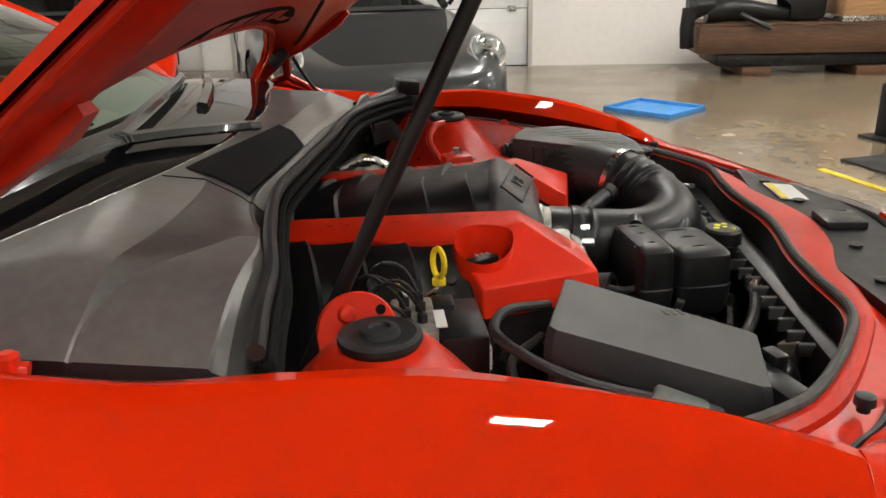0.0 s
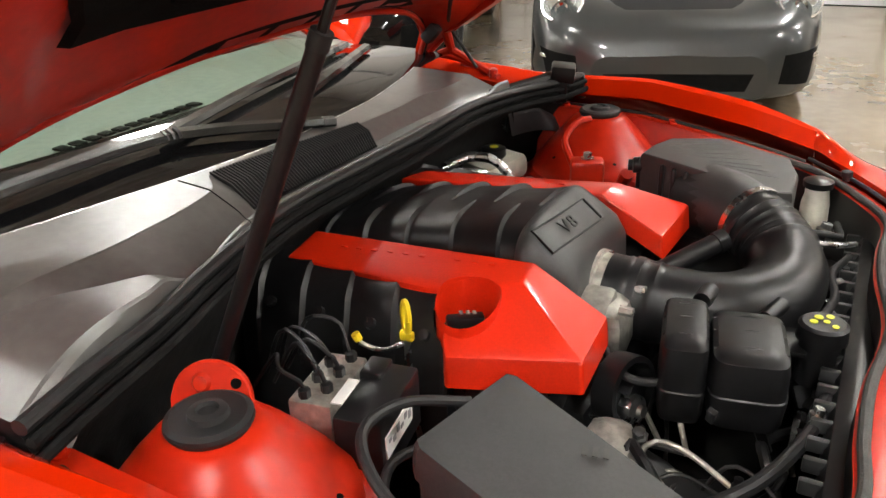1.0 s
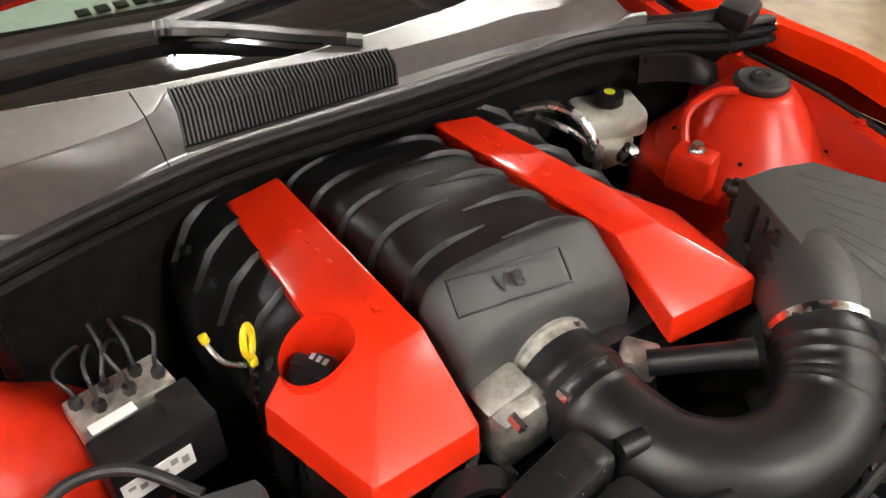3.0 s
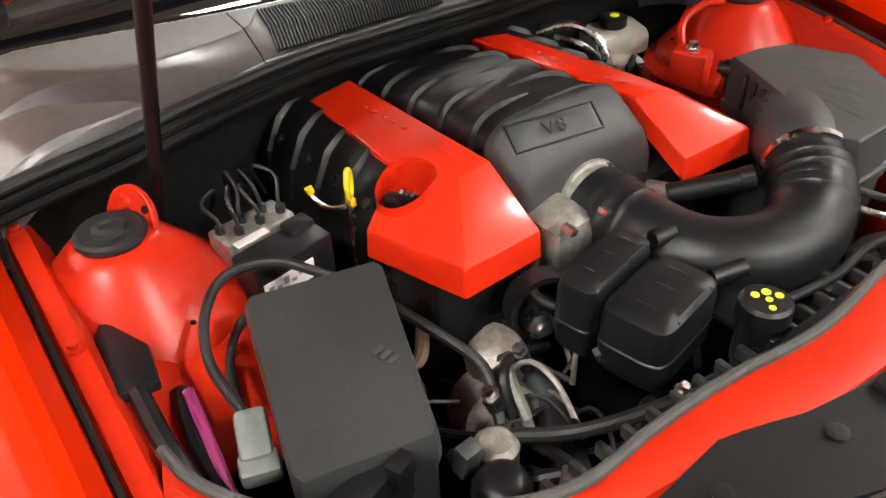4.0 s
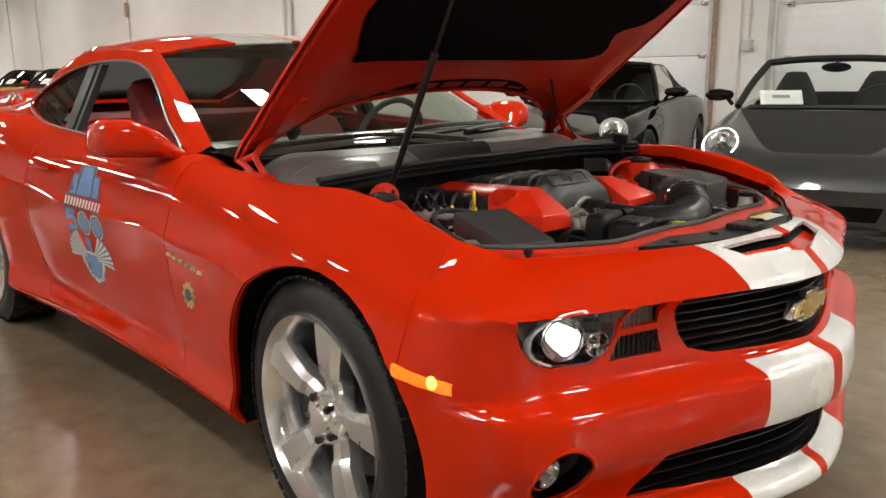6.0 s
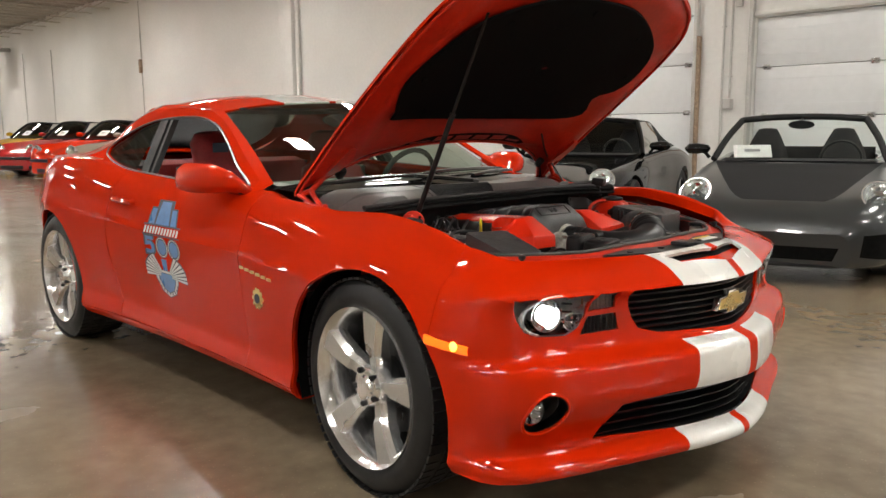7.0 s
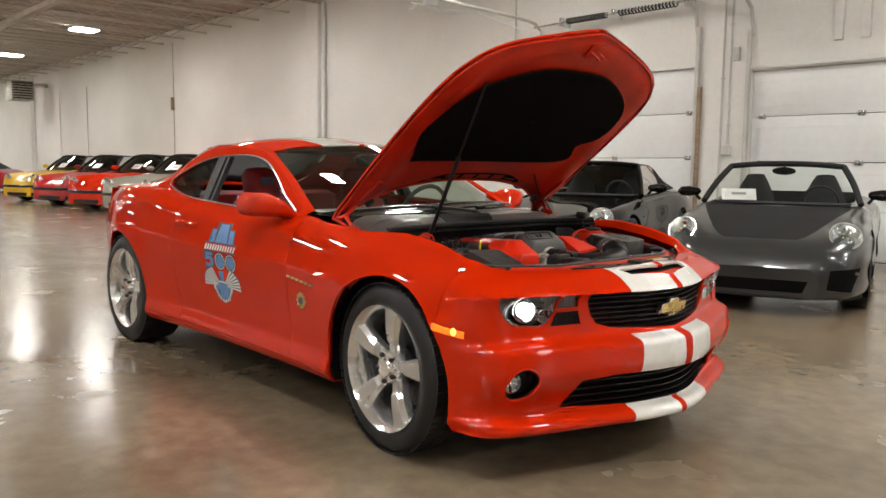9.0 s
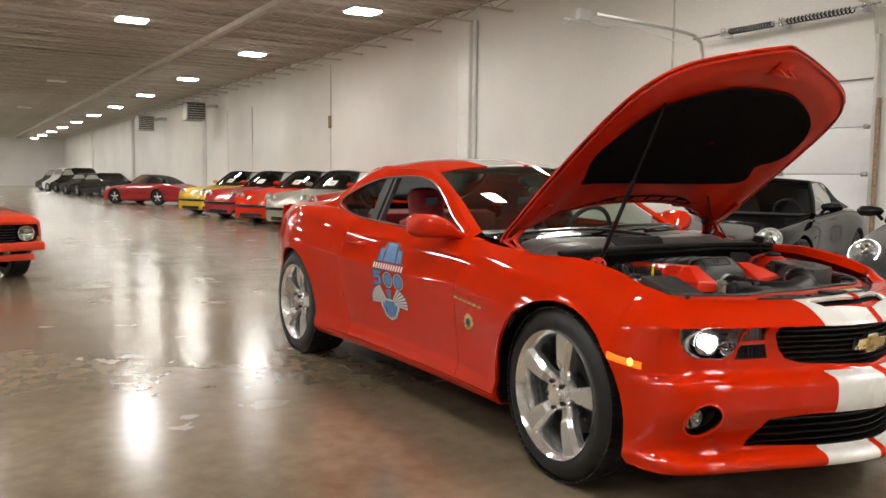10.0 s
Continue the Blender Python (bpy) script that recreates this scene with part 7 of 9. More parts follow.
part("module_label", bm, "label_white", blk, "white printed label")
bm = bmesh.new()
for k in range(6):
    box(bm, turn @ Vector((0.0638, -0.042 + 0.012 * k, 0.788 - 0.006 * (k % 2))), (0.0008, 0.008, 0.005 + 0.003 * (k % 3)), 0, turn.to_3x3().to_4x4())
part("label_print", bm, "print_grey", blk)
bm = bmesh.new()
box(bm, turn @ Vector((0.002, -0.022, 0.8285)), (0.014, 0.05, 0.002), 0, turn.to_3x3().to_4x4())
part("top_label", bm, "label_white", blk)
rnd = random.Random(4)
for k in range(6):
    bm = bmesh.new()
    p = turn @ Vector((-0.040 + 0.02 * (k % 2), -0.042 + 0.017 * k, 0.828))
    tube(bm, [p, p + Vector((-0.004, 0, 0.018)), p + Vector((-0.024, 0.01 * (k % 3 - 1), 0.036 + 0.008 * (k % 2))), p + Vector((-0.055, 0.02 - 0.006 * k, 0.030 + 0.010 * (k % 3))), p + Vector((-0.10, 0.02, -0.03))], 0.0027, 7, smooth=16)
    lathe(bm, p, (0, 0, 1), [(-0.003, 0.0075), (0.010, 0.0075), (0.012, 0.004)], 6)
    part("brake_pipe", bm, "dark_metal", blk)

# fuse box
fq = [Vector((0.123, -0.350, 0.845)), Vector((0.089, -0.520, 0.850)), Vector((0.333, -0.585, 0.808)), Vector((0.362, -0.432, 0.802))]
fc2 = sum(fq, Vector()) / 4
bm = bmesh.new()
rows = []
for k, dz in ((0.97, -0.16), (0.98, -0.045), (1.02, -0.042), (1.02, -0.030), (1.0, -0.008), (0.975, 0.0)):
    ring = []
    for i in range(4):
        a, b = fq[i], fq[(i + 1) % 4]
        for t in (0.04, 0.35, 0.65, 0.96):
            p = fc2 + (a.lerp(b, t) - fc2) * k
            ring.append(p + Vector((0, 0, dz)))
    rows.append(ring)
add_grid(bm, rows, wrap=True)
bm.faces.new([v for v in bm.verts[:]][-16:])
fx = part("fuse_box", bm, "grey_trim", car, "dark grey plastic fuse box", sharp=28, recalc=True)
bm = bmesh.new()
box(bm, (0.350, -0.51, 0.752), (0.04, 0.14, 0.08), 0.008, pose(0, 0, 0, 0, 0, 22))
box(bm, (0.365, -0.485, 0.79), (0.02, 0.03, 0.03), 0.004, pose(0, 0, 0, 0, 0, 22))
part("fuse_box_latch", bm, "black_trim", fx, recalc=True)
bm = bmesh.new()
for k in range(3):
    box(bm, (0.244 + 0.010 * k, -0.432 + 0.004 * k, 0.8305 - 0.0016 * k), (0.006, 0.016, 0.001), 0, pose(0, 0, 0, 0, 9, 15))
part("lid_print", bm, "seal", fx)

# hoses, connectors and wires
def hose(name, pts, r, mat, lab="", seg=10, n=30):
    bm = bmesh.new()
    tube(bm, pts, (lambda t: r * (1 + 0.06 * (int(t * 60) % 2))) if r > 0.008 else r, seg, smooth=n)
    return part(name, bm, mat, car, lab)


hose("loom_hose", [(0.10, -0.405, 0.828), (0.045, -0.455, 0.842), (0.030, -0.515, 0.842), (0.069, -0.561, 0.832), (0.13, -0.585, 0.815), (0.205, -0.582, 0.795)], 0.0065, "rubber", "thick black wiring hose", 10, 60)
hose("loom_hose", [(0.09, -0.44, 0.80), (0.05, -0.50, 0.79), (0.08, -0.55, 0.76), (0.16, -0.575, 0.73)], 0.006, "rubber", "", 10, 40)
bm = bmesh.new()
box(bm, (0.232, -0.585, 0.785), (0.062, 0.036, 0.028), 0.007, pose(0, 0, 0, 0, 12, -18))
box(bm, (0.262, -0.594, 0.772), (0.03, 0.044, 0.03), 0.006, pose(0, 0, 0, 0, 12, -18))
part("connector", bm, "pale_connector", car, "grey wiring connector", recalc=True)
hose("wire", [(0.12, -0.615, 0.78), (0.17, -0.62, 0.772), (0.22, -0.625, 0.76), (0.27, -0.63, 0.735)], 0.007, "magenta", "magenta taped wire")
hose("wire", [(0.10, -0.62, 0.765), (0.17, -0.635, 0.765), (0.25, -0.635, 0.745)], 0.011, "black_trim", "black wiring loom")
bm = bmesh.new()
prism(bm, [(-0.02, -0.662), (0.03, -0.690), (0.12, -0.690), (0.125, -0.640), (0.06, -0.630)], 0.806, 0.820, 0.004)
tube(bm, [(0.12, -0.665, 0.812), (0.20, -0.665, 0.80), (0.28, -0.655, 0.765)], 0.012, 8, smooth=10)
part("cable_clip_plate", bm, "black_trim", car, "black plastic cable guide", recalc=True)

# brake fluid reservoir
bm = bmesh.new()
box(bm, (-0.290, 0.490, 0.765), (0.10, 0.125, 0.055), 0.016, pose(0, 0, 0, 4, 0, -20))
box(bm, (-0.262, 0.475, 0.72), (0.06, 0.08, 0.06), 0.014)
br = part("brake_reservoir", bm, "white_plastic", car, "milky white brake fluid reservoir", recalc=True)
bm = bmesh.new()
lathe(bm, (-0.292, 0.488, 0.792), (0, 0, 1), [(0, 0.026), (0.004, 0.029), (0.020, 0.028), (0.023, 0.022), (0.023, 0.001)], 18)
part("reservoir_cap", bm, "black_trim", br, "black cap with yellow print")
bm = bmesh.new()
lathe(bm, (-0.290, 0.488, 0.8153), (0, 0, 1), [(0, 0.010), (0.0012, 0.010), (0.0012, 0.001)], 14)
part("reservoir_print", bm, "yellow_green", br)
bm = bmesh.new()
tube(bm, [(-0.32, 0.30, 0.82), (-0.28, 0.34, 0.838), (-0.235, 0.365, 0.83), (-0.20, 0.375, 0.79), (-0.19, 0.38, 0.72)], 0.010, 10, smooth=20)
tube(bm, [(-0.30, 0.33, 0.81), (-0.25, 0.36, 0.80), (-0.23, 0.40, 0.76)], 0.006, 8, smooth=12)
part("coolant_pipe", bm, "steel", car, "bright bent metal coolant pipe")
bm = bmesh.new()
lathe(bm, (-0.20, 0.45, 0.735), (0.4, 0.2, 1), [(0, 0.015), (0.03, 0.015), (0.032, 0.001)], 10)
part("pipe_fitting", bm, "steel", car)

# washer bottle neck
bm = bmesh.new()
lathe(bm, (0.375, 0.530, 0.62), (0, 0, 1), [(0, 0.030), (0.15, 0.026), (0.17, 0.022), (0.185, 0.022)], 18)
wn = part("washer_neck", bm, "white_plastic", car, "grey-white washer bottle neck")
bm = bmesh.new()
lathe(bm, (0.375, 0.530, 0.803), (0, 0, 1), [(0, 0.027), (0.012, 0.028), (0.015, 0.022), (0.018, 0.008), (0.018, 0.001)], 16)
part("washer_cap", bm, "black_trim", wn)

# front of the engine: pulleys, pump, hoses, radiator tank
bm = bmesh.new()
lathe(bm, (0.190, -0.145, 0.712), (0.92, -0.3, 0.15), [(0.0, 0.052), (0.035, 0.052), (0.036, 0.044), (0.012, 0.040), (0.012, 0.022), (0.040, 0.018), (0.040, 0.001)], 26)
part("belt_pulley", bm, "black_trim", car, "black belt pulley")
bm = bmesh.new()
lathe(bm, (0.205, -0.165, 0.70), (0.92, -0.3, 0.15), [(0.0, 0.022), (0.03, 0.020), (0.034, 0.010), (0.04, 0.008), (0.04, 0.001)], 16)
part("pulley_bolt", bm, "steel", car)
bm = bmesh.new()
box(bm, (0.215, -0.235, 0.65), (0.07, 0.08, 0.13), 0.025, pose(0, 0, 0, 12, 0, 10))
lathe(bm, (0.22, -0.26, 0.60), (0.8, -0.2, 0.3), [(0, 0.06), (0.06, 0.055), (0.07, 0.03), (0.09, 0.03)], 22)
tube(bm, [(0.23, -0.24, 0.70), (0.26, -0.255, 0.68), (0.30, -0.26, 0.64)], 0.012, 10, smooth=8)
part("water_pump", bm, "cast", car, "stained cast water pump", recalc=True)
hose("radiator_hose", [(0.20, -0.20, 0.66), (0.28, -0.20, 0.62), (0.36, -0.24, 0.62), (0.44, -0.30, 0.64)], 0.024, "rubber", "black radiator hose", 14, 24)
hose("wire", [(0.16, -0.12, 0.762), (0.21, -0.17, 0.752), (0.255, -0.16, 0.748), (0.29, -0.13, 0.76)], 0.006, "rubber")
hose("wire", [(0.10, -0.33, 0.74), (0.17, -0.30, 0.72), (0.24, -0.28, 0.70), (0.30, -0.30, 0.66)], 0.008, "rubber")
hose("wire", [(0.13, -0.30, 0.70), (0.16, -0.33, 0.68), (0.12, -0.36, 0.66)], 0.010, "rust")
hose("wire", [(0.33, -0.33, 0.69), (0.40, -0.27, 0.72), (0.44, -0.18, 0.735), (0.455, -0.08, 0.735)], 0.009, "rubber")
hose("wire", [(0.30, -0.38, 0.66), (0.38, -0.36, 0.68), (0.43, -0.30, 0.70)], 0.010, "black_trim")
bm = bmesh.new()
lathe(bm, (0.405, -0.385, 0.62), (0, 0, 1), [(0, 0.034), (0.10, 0.034), (0.112, 0.028), (0.118, 0.018), (0.118, 0.001)], 20)
part("pump_reservoir", bm, "black_trim", car, "black cylindrical fluid reservoir")
bm = bmesh.new()
lathe(bm, (0.345, -0.345, 0.60), (0, 0, 1), [(0, 0.028), (0.10, 0.028), (0.108, 0.02), (0.11, 0.001)], 18)
part("small_canister", bm, "cast", car, "small metal canister")
# radiator tank with ribs and fan shroud
bm = bmesh.new()
box(bm, (0.485, 0.0, 0.68), (0.05, 1.10, 0.16), 0.02)
rad = part("radiator_tank", bm, "black_trim", car, "black ribbed radiator end tank", recalc=True)
for k in range(22):
    bm = bmesh.new()
    y = -0.36 + 0.040 * k
    box(bm, (0.455, y, 0.742), (0.030, 0.010, 0.02), 0.003)
    part("tank_rib", bm, "grey_trim", rad)
bm = bmesh.new()
prism(bm, [(0.38, 0.06), (0.46, 0.05), (0.46, 0.36), (0.42, 0.42), (0.385, 0.34)], 0.60, 0.715, 0.012)
part("fan_shroud", bm, "black_trim", car, recalc=True)
for x, y, z, r, h, mat in ((0.43, 0.16, 0.72, 0.016, 0.03, "steel"), (0.425, 0.23, 0.73, 0.014, 0.025, "dark_metal"), (0.44, 0.30, 0.73, 0.018, 0.02, "dark_metal"), (0.40, 0.43, 0.74, 0.016, 0.03, "steel"), (0.445, -0.15, 0.74, 0.010, 0.02, "steel")):
    bm = bmesh.new()
    lathe(bm, (x, y, z), (0.2, 0.1, 1), [(0, r), (h * 0.6, r), (h * 0.7, r * 0.7), (h, r * 0.6), (h, 0.001)], 10)
    part("fitting", bm, mat, car)
hose("wire", [(0.37, 0.30, 0.80), (0.41, 0.33, 0.79), (0.43, 0.38, 0.77), (0.42, 0.46, 0.76)], 0.006, "rubber")
hose("wire", [(0.40, 0.26, 0.80), (0.43, 0.28, 0.795), (0.455, 0.33, 0.78)], 0.005, "steel")
hose("wire", [(0.42, 0.08, 0.74), (0.44, 0.16, 0.755), (0.43, 0.26, 0.75), (0.45, 0.34, 0.75)], 0.007, "rubber")
# loose wires, pipes and small fittings low in the bay
rnd = random.Random(11)
for k in range(26):
    x, y = rnd.uniform(0.20, 0.44), rnd.uniform(-0.42, -0.06)
    z = rnd.uniform(0.62, 0.70)
    a = rnd.uniform(0, 6.28)
    n = rnd.uniform(0.05, 0.10)
    pts = [(x - n * math.cos(a), y - n * math.sin(a), z - 0.03), (x, y, z), (x + n * 0.6 * math.cos(a + 0.5), y + n * 0.6 * math.sin(a + 0.5), z + rnd.uniform(-0.01, 0.02)), (x + n * math.cos(a + 0.8), y + n * math.sin(a + 0.8), z - 0.04)]
    hose("wire", pts, rnd.choice((0.003, 0.004, 0.006, 0.008)), rnd.choice(("rubber", "black_trim", "black_trim", "dark_metal", "cast")), n=14, seg=7)
for k in range(22):
    x, y = rnd.uniform(0.20, 0.46), rnd.uniform(-0.42, 0.42)
    if y > -0.02 and x < 0.40:
        x = rnd.uniform(0.41, 0.46)
    bm = bmesh.new()
    z = rnd.uniform(0.66, 0.73)
    if rnd.random() < 0.5:
        r = rnd.uniform(0.006, 0.012)
        lathe(bm, (x, y, z), (rnd.uniform(-0.5, 0.5), rnd.uniform(-0.5, 0.5), 1), [(-0.05, r * 1.5), (0, r * 1.5), (0.001, r), (0.010, r), (0.011, 0.001)], 6)
    else:
        box(bm, (x, y, z), (rnd.uniform(0.012, 0.035), rnd.uniform(0.012, 0.03), rnd.uniform(0.03, 0.06)), 0.003, pose(0, 0, 0, rnd.uniform(-25, 25), rnd.uniform(-25, 25), rnd.uniform(0, 90)))
    part("bay_fitting", bm, rnd.choice(("steel", "dark_metal", "cast", "black_trim", "grey_trim")), car, recalc=True)
# dark engine mass
bm = bmesh.new()
box(bm, (-0.11, 0.0, 0.62), (0.50, 0.56, 0.30), 0.03)
box(bm, (0.13, -0.02, 0.58), (0.10, 0.40, 0.26), 0.03)
part("engine_block", bm, "dark_metal", car, "dark grimy engine block", recalc=True)

# ---- cabin ----
bm = bmesh.new()
rows = []
for i in range(21):
    y = -0.70 + 1.4 * i / 20
    rows.append([Vector((-0.70 - 0.10 * (y / 0.7) ** 2, y, 0.975)), Vector((-0.85, y, 0.985)), Vector((-1.05, y, 0.975)), Vector((-1.16, y, 0.93)), Vector((-1.18, y, 0.80)), Vector((-1.10, y, 0.55))])
add_grid(bm, rows)
dash = part("dashboard", bm, "dash_top", car, "dark dashboard under the windscreen")
bm = bmesh.new()
for k in range(11):
    box(bm, (-0.722, -0.262 + 0.030 * k, 0.9835), (0.026, 0.021, 0.004), 0.001)
part("dash_vent", bm, "void", dash)
for y in (-0.37, 0.37):
    bm = bmesh.new()
    rows = []
    for z, hw, x, th in ((0.42, 0.24, -1.75, 0.10), (0.62, 0.25, -1.80, 0.10), (0.85, 0.24, -1.87, 0.09), (0.98, 0.20, -1.91, 0.08), (1.01, 0.13, -1.92, 0.06), (1.05, 0.125, -1.93, 0.06), (1.13, 0.13, -1.945, 0.06), (1.18, 0.10, -1.95, 0.045), (1.195, 0.05, -1.95, 0.02)):
        rows.append([Vector((x + th * math.cos(a), y + hw * abs(math.sin(a)) ** 0.6 * (1 if math.sin(a) > 0 else -1), z)) for a in [2 * math.pi * k / 20 for k in range(20)]])
    add_grid(bm, rows, wrap=True, caps=True)
    st2 = part("front_seat", bm, "seat_red", car, "red leather bucket seat", recalc=True)
    bm = bmesh.new()
    box(bm, (-1.55, y, 0.45), (0.48, 0.50, 0.14), 0.05)
    part("seat_cushion", bm, "seat_red", st2)
    bm = bmesh.new()
    box(bm, (-1.868, y, 1.11), (0.008, 0.09, 0.05), 0.003)
    part("headrest_badge", bm, "decal_dark", st2)
bm = bmesh.new()
box(bm, (-2.45, 0, 0.72), (0.16, 1.1, 0.62), 0.08)
part("rear_seat", bm, "seat_red", car, "red leather rear bench")
bm = bmesh.new()
ring = [Vector((-1.22 + 0.06 * math.sin(a), 0.37 + 0.18 * math.cos(a), 0.92 + 0.17 * math.sin(a))) for a in [2 * math.pi * k / 28 for k in range(29)]]
tube(bm, ring, 0.014, 8, caps=False)
tube(bm, [(-1.22, 0.20, 0.91), (-1.18, 0.37, 0.90), (-1.22, 0.54, 0.91)], 0.018, 6)
part("steering_wheel", bm, "cabin", car)
bm = bmesh.new()
box(bm, (-1.7, 0, 0.32), (2.2, 1.5, 0.06))
for s in (-1, 1):
    box(bm, (-1.45, s * 0.765, 0.62), (1.35, 0.03, 0.56), 0.01)
    box(bm, (-2.3, s * 0.72, 0.70), (0.5, 0.04, 0.55), 0.01)
box(bm, (-1.9, 0, 1.30), (0.9, 0.95, 0.012))
box(bm, (-2.95, 0, 0.99), (0.9, 1.2, 0.02))
part("cabin_trim", bm, "cabin", car)
bm = bmesh.new()
lathe(bm, (-1.30, 0, 1.245), (1, 0, -0.15), [(-0.03, 0.001), (-0.03, 0.03), (0.01, 0.035), (0.02, 0.001)], 14)
bmesh.ops.scale(bm, vec=(1, 3.2, 1), verts=bm.verts[:])
part("rear_view_mirror", bm, "black_trim", car)

# ---- door shield, badges ----


def decal(name, shapes, box_x, box_z, lab, mats):
    bm = grid([[Vector((x, body_y(x, z) - 0.0016, z)) for z in np.linspace(box_z[0], box_z[1], 24)] for x in np.linspace(box_x[0], box_x[1], 16)])
    for f in bm.faces:
        f.material_index = 99
    for poly, idx in shapes:
        for f in scribe(bm, poly, "y"):
            f.material_index = idx
    bmesh.ops.delete(bm, geom=[f for f in bm.faces if f.material_index == 99], context="FACES")
    return part(name, bm, mats, car, lab)


cx0, zc = -1.46, 0.660
S = []
S.append(([(cx0 - 0.055, zc + 0.24), (cx0 + 0.060, zc + 0.24), (cx0 + 0.062, zc + 0.205), (cx0 + 0.095, zc + 0.205), (cx0 + 0.11, zc + 0.12), (cx0 - 0.11, zc + 0.12), (cx0 - 0.095, zc + 0.205), (cx0 - 0.057, zc + 0.205)], 1))
S.append(([(cx0 - 0.030, zc + 0.232), (cx0 + 0.036, zc + 0.232), (cx0 + 0.05, zc + 0.125), (cx0 - 0.05, zc + 0.125)], 0))
S.append(([(cx0 + 0.055, zc + 0.198), (cx0 + 0.088, zc + 0.198), (cx0 + 0.10, zc + 0.125), (cx0 + 0.06, zc + 0.125)], 0))
S.append(([(cx0 - 0.055, zc + 0.198), (cx0 - 0.088, zc + 0.198), (cx0 - 0.10, zc + 0.125), (cx0 - 0.06, zc + 0.125)], 0))
S.append(([(cx0 - 0.135, zc + 0.124), (cx0 + 0.135, zc + 0.124), (cx0 + 0.135, zc + 0.117), (cx0 - 0.135, zc + 0.117)], 1))
S.append(([(cx0 - 0.138, zc + 0.077), (cx0 + 0.138, zc + 0.077), (cx0 + 0.140, zc + 0.070), (cx0 - 0.140, zc + 0.070)], 1))
for k in range(12):
    x = cx0 - 0.125 + 0.0215 * k
    S.append(([(x, zc + 0.112), (x + 0.013, zc + 0.112), (x + 0.013, zc + 0.080), (x, zc + 0.080)], 3))
five = [(0.036, 0.050), (-0.034, 0.050), (-0.040, -0.004), (0.006, 0.004), (0.014, -0.012), (0.006, -0.026), (-0.038, -0.022), (-0.038, -0.046), (0.016, -0.048), (0.038, -0.026), (0.038, 0.006), (0.018, 0.024), (-0.016, 0.022), (-0.014, 0.030), (0.036, 0.030)]
S.append(([(cx0 - 0.092 + a * 1.14, zc + 0.018 + b * 1.10) for a, b in five], 1))
S.append(([(cx0 - 0.092 + a * 0.86, zc + 0.018 + b * 0.90) for a, b in five], 0))
for dx in (0.0, 0.090):
    for r, r2, idx in ((0.045, 0.052, 1), (0.041, 0.047, 3), (0.037, 0.043, 1), (0.031, 0.037, 0)):
        S.append((circle(cx0 + dx, zc + 0.018, r, 20, r2), idx))
# stem between the wings
S.append(([(cx0 - 0.020, zc - 0.040), (cx0 + 0.020, zc - 0.040), (cx0 + 0.014, zc - 0.12), (cx0 - 0.014, zc - 0.12)], 0))
# foot of the shield: blue bowl in a pale lettered rim
bowl = [(-0.092, -0.095), (0.092, -0.095), (0.084, -0.150), (0.052, -0.208), (0.0, -0.232), (-0.052, -0.208), (-0.084, -0.150)]
for k, idx in ((1.0, 1), (0.94, 3), (0.74, 1), (0.68, 0)):
    S.append(([(cx0 + a * k, zc - 0.150 + (b + 0.150) * k) for a, b in bowl], idx))
for k in range(9):
    a = math.pi * (1.12 + 0.76 * k / 8)
    px_, pz_ = cx0 + 0.074 * math.cos(a), zc - 0.142 + 0.070 * math.sin(a)
    S.append(([(px_ - 0.004, pz_ + 0.007), (px_ + 0.004, pz_ + 0.007), (px_ + 0.004, pz_ - 0.005), (px_ - 0.004, pz_ - 0.005)], 1))
# feathered wings
for side in (-1, 1):
    o = (cx0 + side * 0.016, zc - 0.125)
    for grow, idx in ((1.06, 1), (1.0, 3)):
        for k in range(7):
            a0, a1 = math.radians(-6 + 10.5 * k - (1.6 if idx == 1 else 0)), math.radians(1.2 + 10.5 * k + (1.6 if idx == 1 else 0))
            S.append(([(o[0] + side * 0.026 * math.cos(a0), o[1] + 0.026 * math.sin(a0)), (o[0] + side * 0.142 * grow * math.cos(a0), o[1] + 0.112 * grow * math.sin(a0)), (o[0] + side * 0.142 * grow * math.cos(a1), o[1] + 0.112 * grow * math.sin(a1)), (o[0] + side * 0.026 * math.cos(a1), o[1] + 0.026 * math.sin(a1))], idx))
S = [([(cx0 + (a - cx0) * 1.36, zc + (b - zc) * 0.95) for a, b in poly], idx) for poly, idx in S]
decal("door_shield", S, (cx0 - 0.21, cx0 + 0.21), (zc - 0.25, zc + 0.25), "blue shield decal with a tower, rings and wings", ["decal_blue", "decal_dark", "decal_sky", "decal_cream"])
for k in range(6):
    bm = bmesh.new()
    x = -0.725 + 0.042 * k
    z = 0.678 - 0.004 * k
    box(bm, (x, body_y(x, z) - 0.001, z), (0.030, 0.005, 0.012), 0.0015)
    part("fender_letter", bm, "gold", car, "small dull gold letter bar")
bm = bmesh.new()
x, z = -0.615, 0.572
y = body_y(x, z)
lathe(bm, (x, y + 0.004, z), (0, -1, 0), [(0, 0.030), (0.008, 0.030), (0.010, 0.026), (0.010, 0.001)], 20)
for k in range(10):
    a = 2 * math.pi * k / 10
    lathe(bm, (x + 0.031 * math.cos(a), y + 0.003, z + 0.034 * math.sin(a)), (0, -1, 0), [(0, 0.010), (0.007, 0.009), (0.008, 0.001)], 8)
bd2 = part("fender_emblem", bm, "gold", car, "scalloped round gold metal emblem", recalc=True)
bm = bmesh.new()
lathe(bm, (x, y - 0.0062, z), (0, -1, 0), [(0, 0.019), (0.001, 0.019), (0.001, 0.001)], 16)
part("emblem_centre", bm, "decal_dark", bd2)

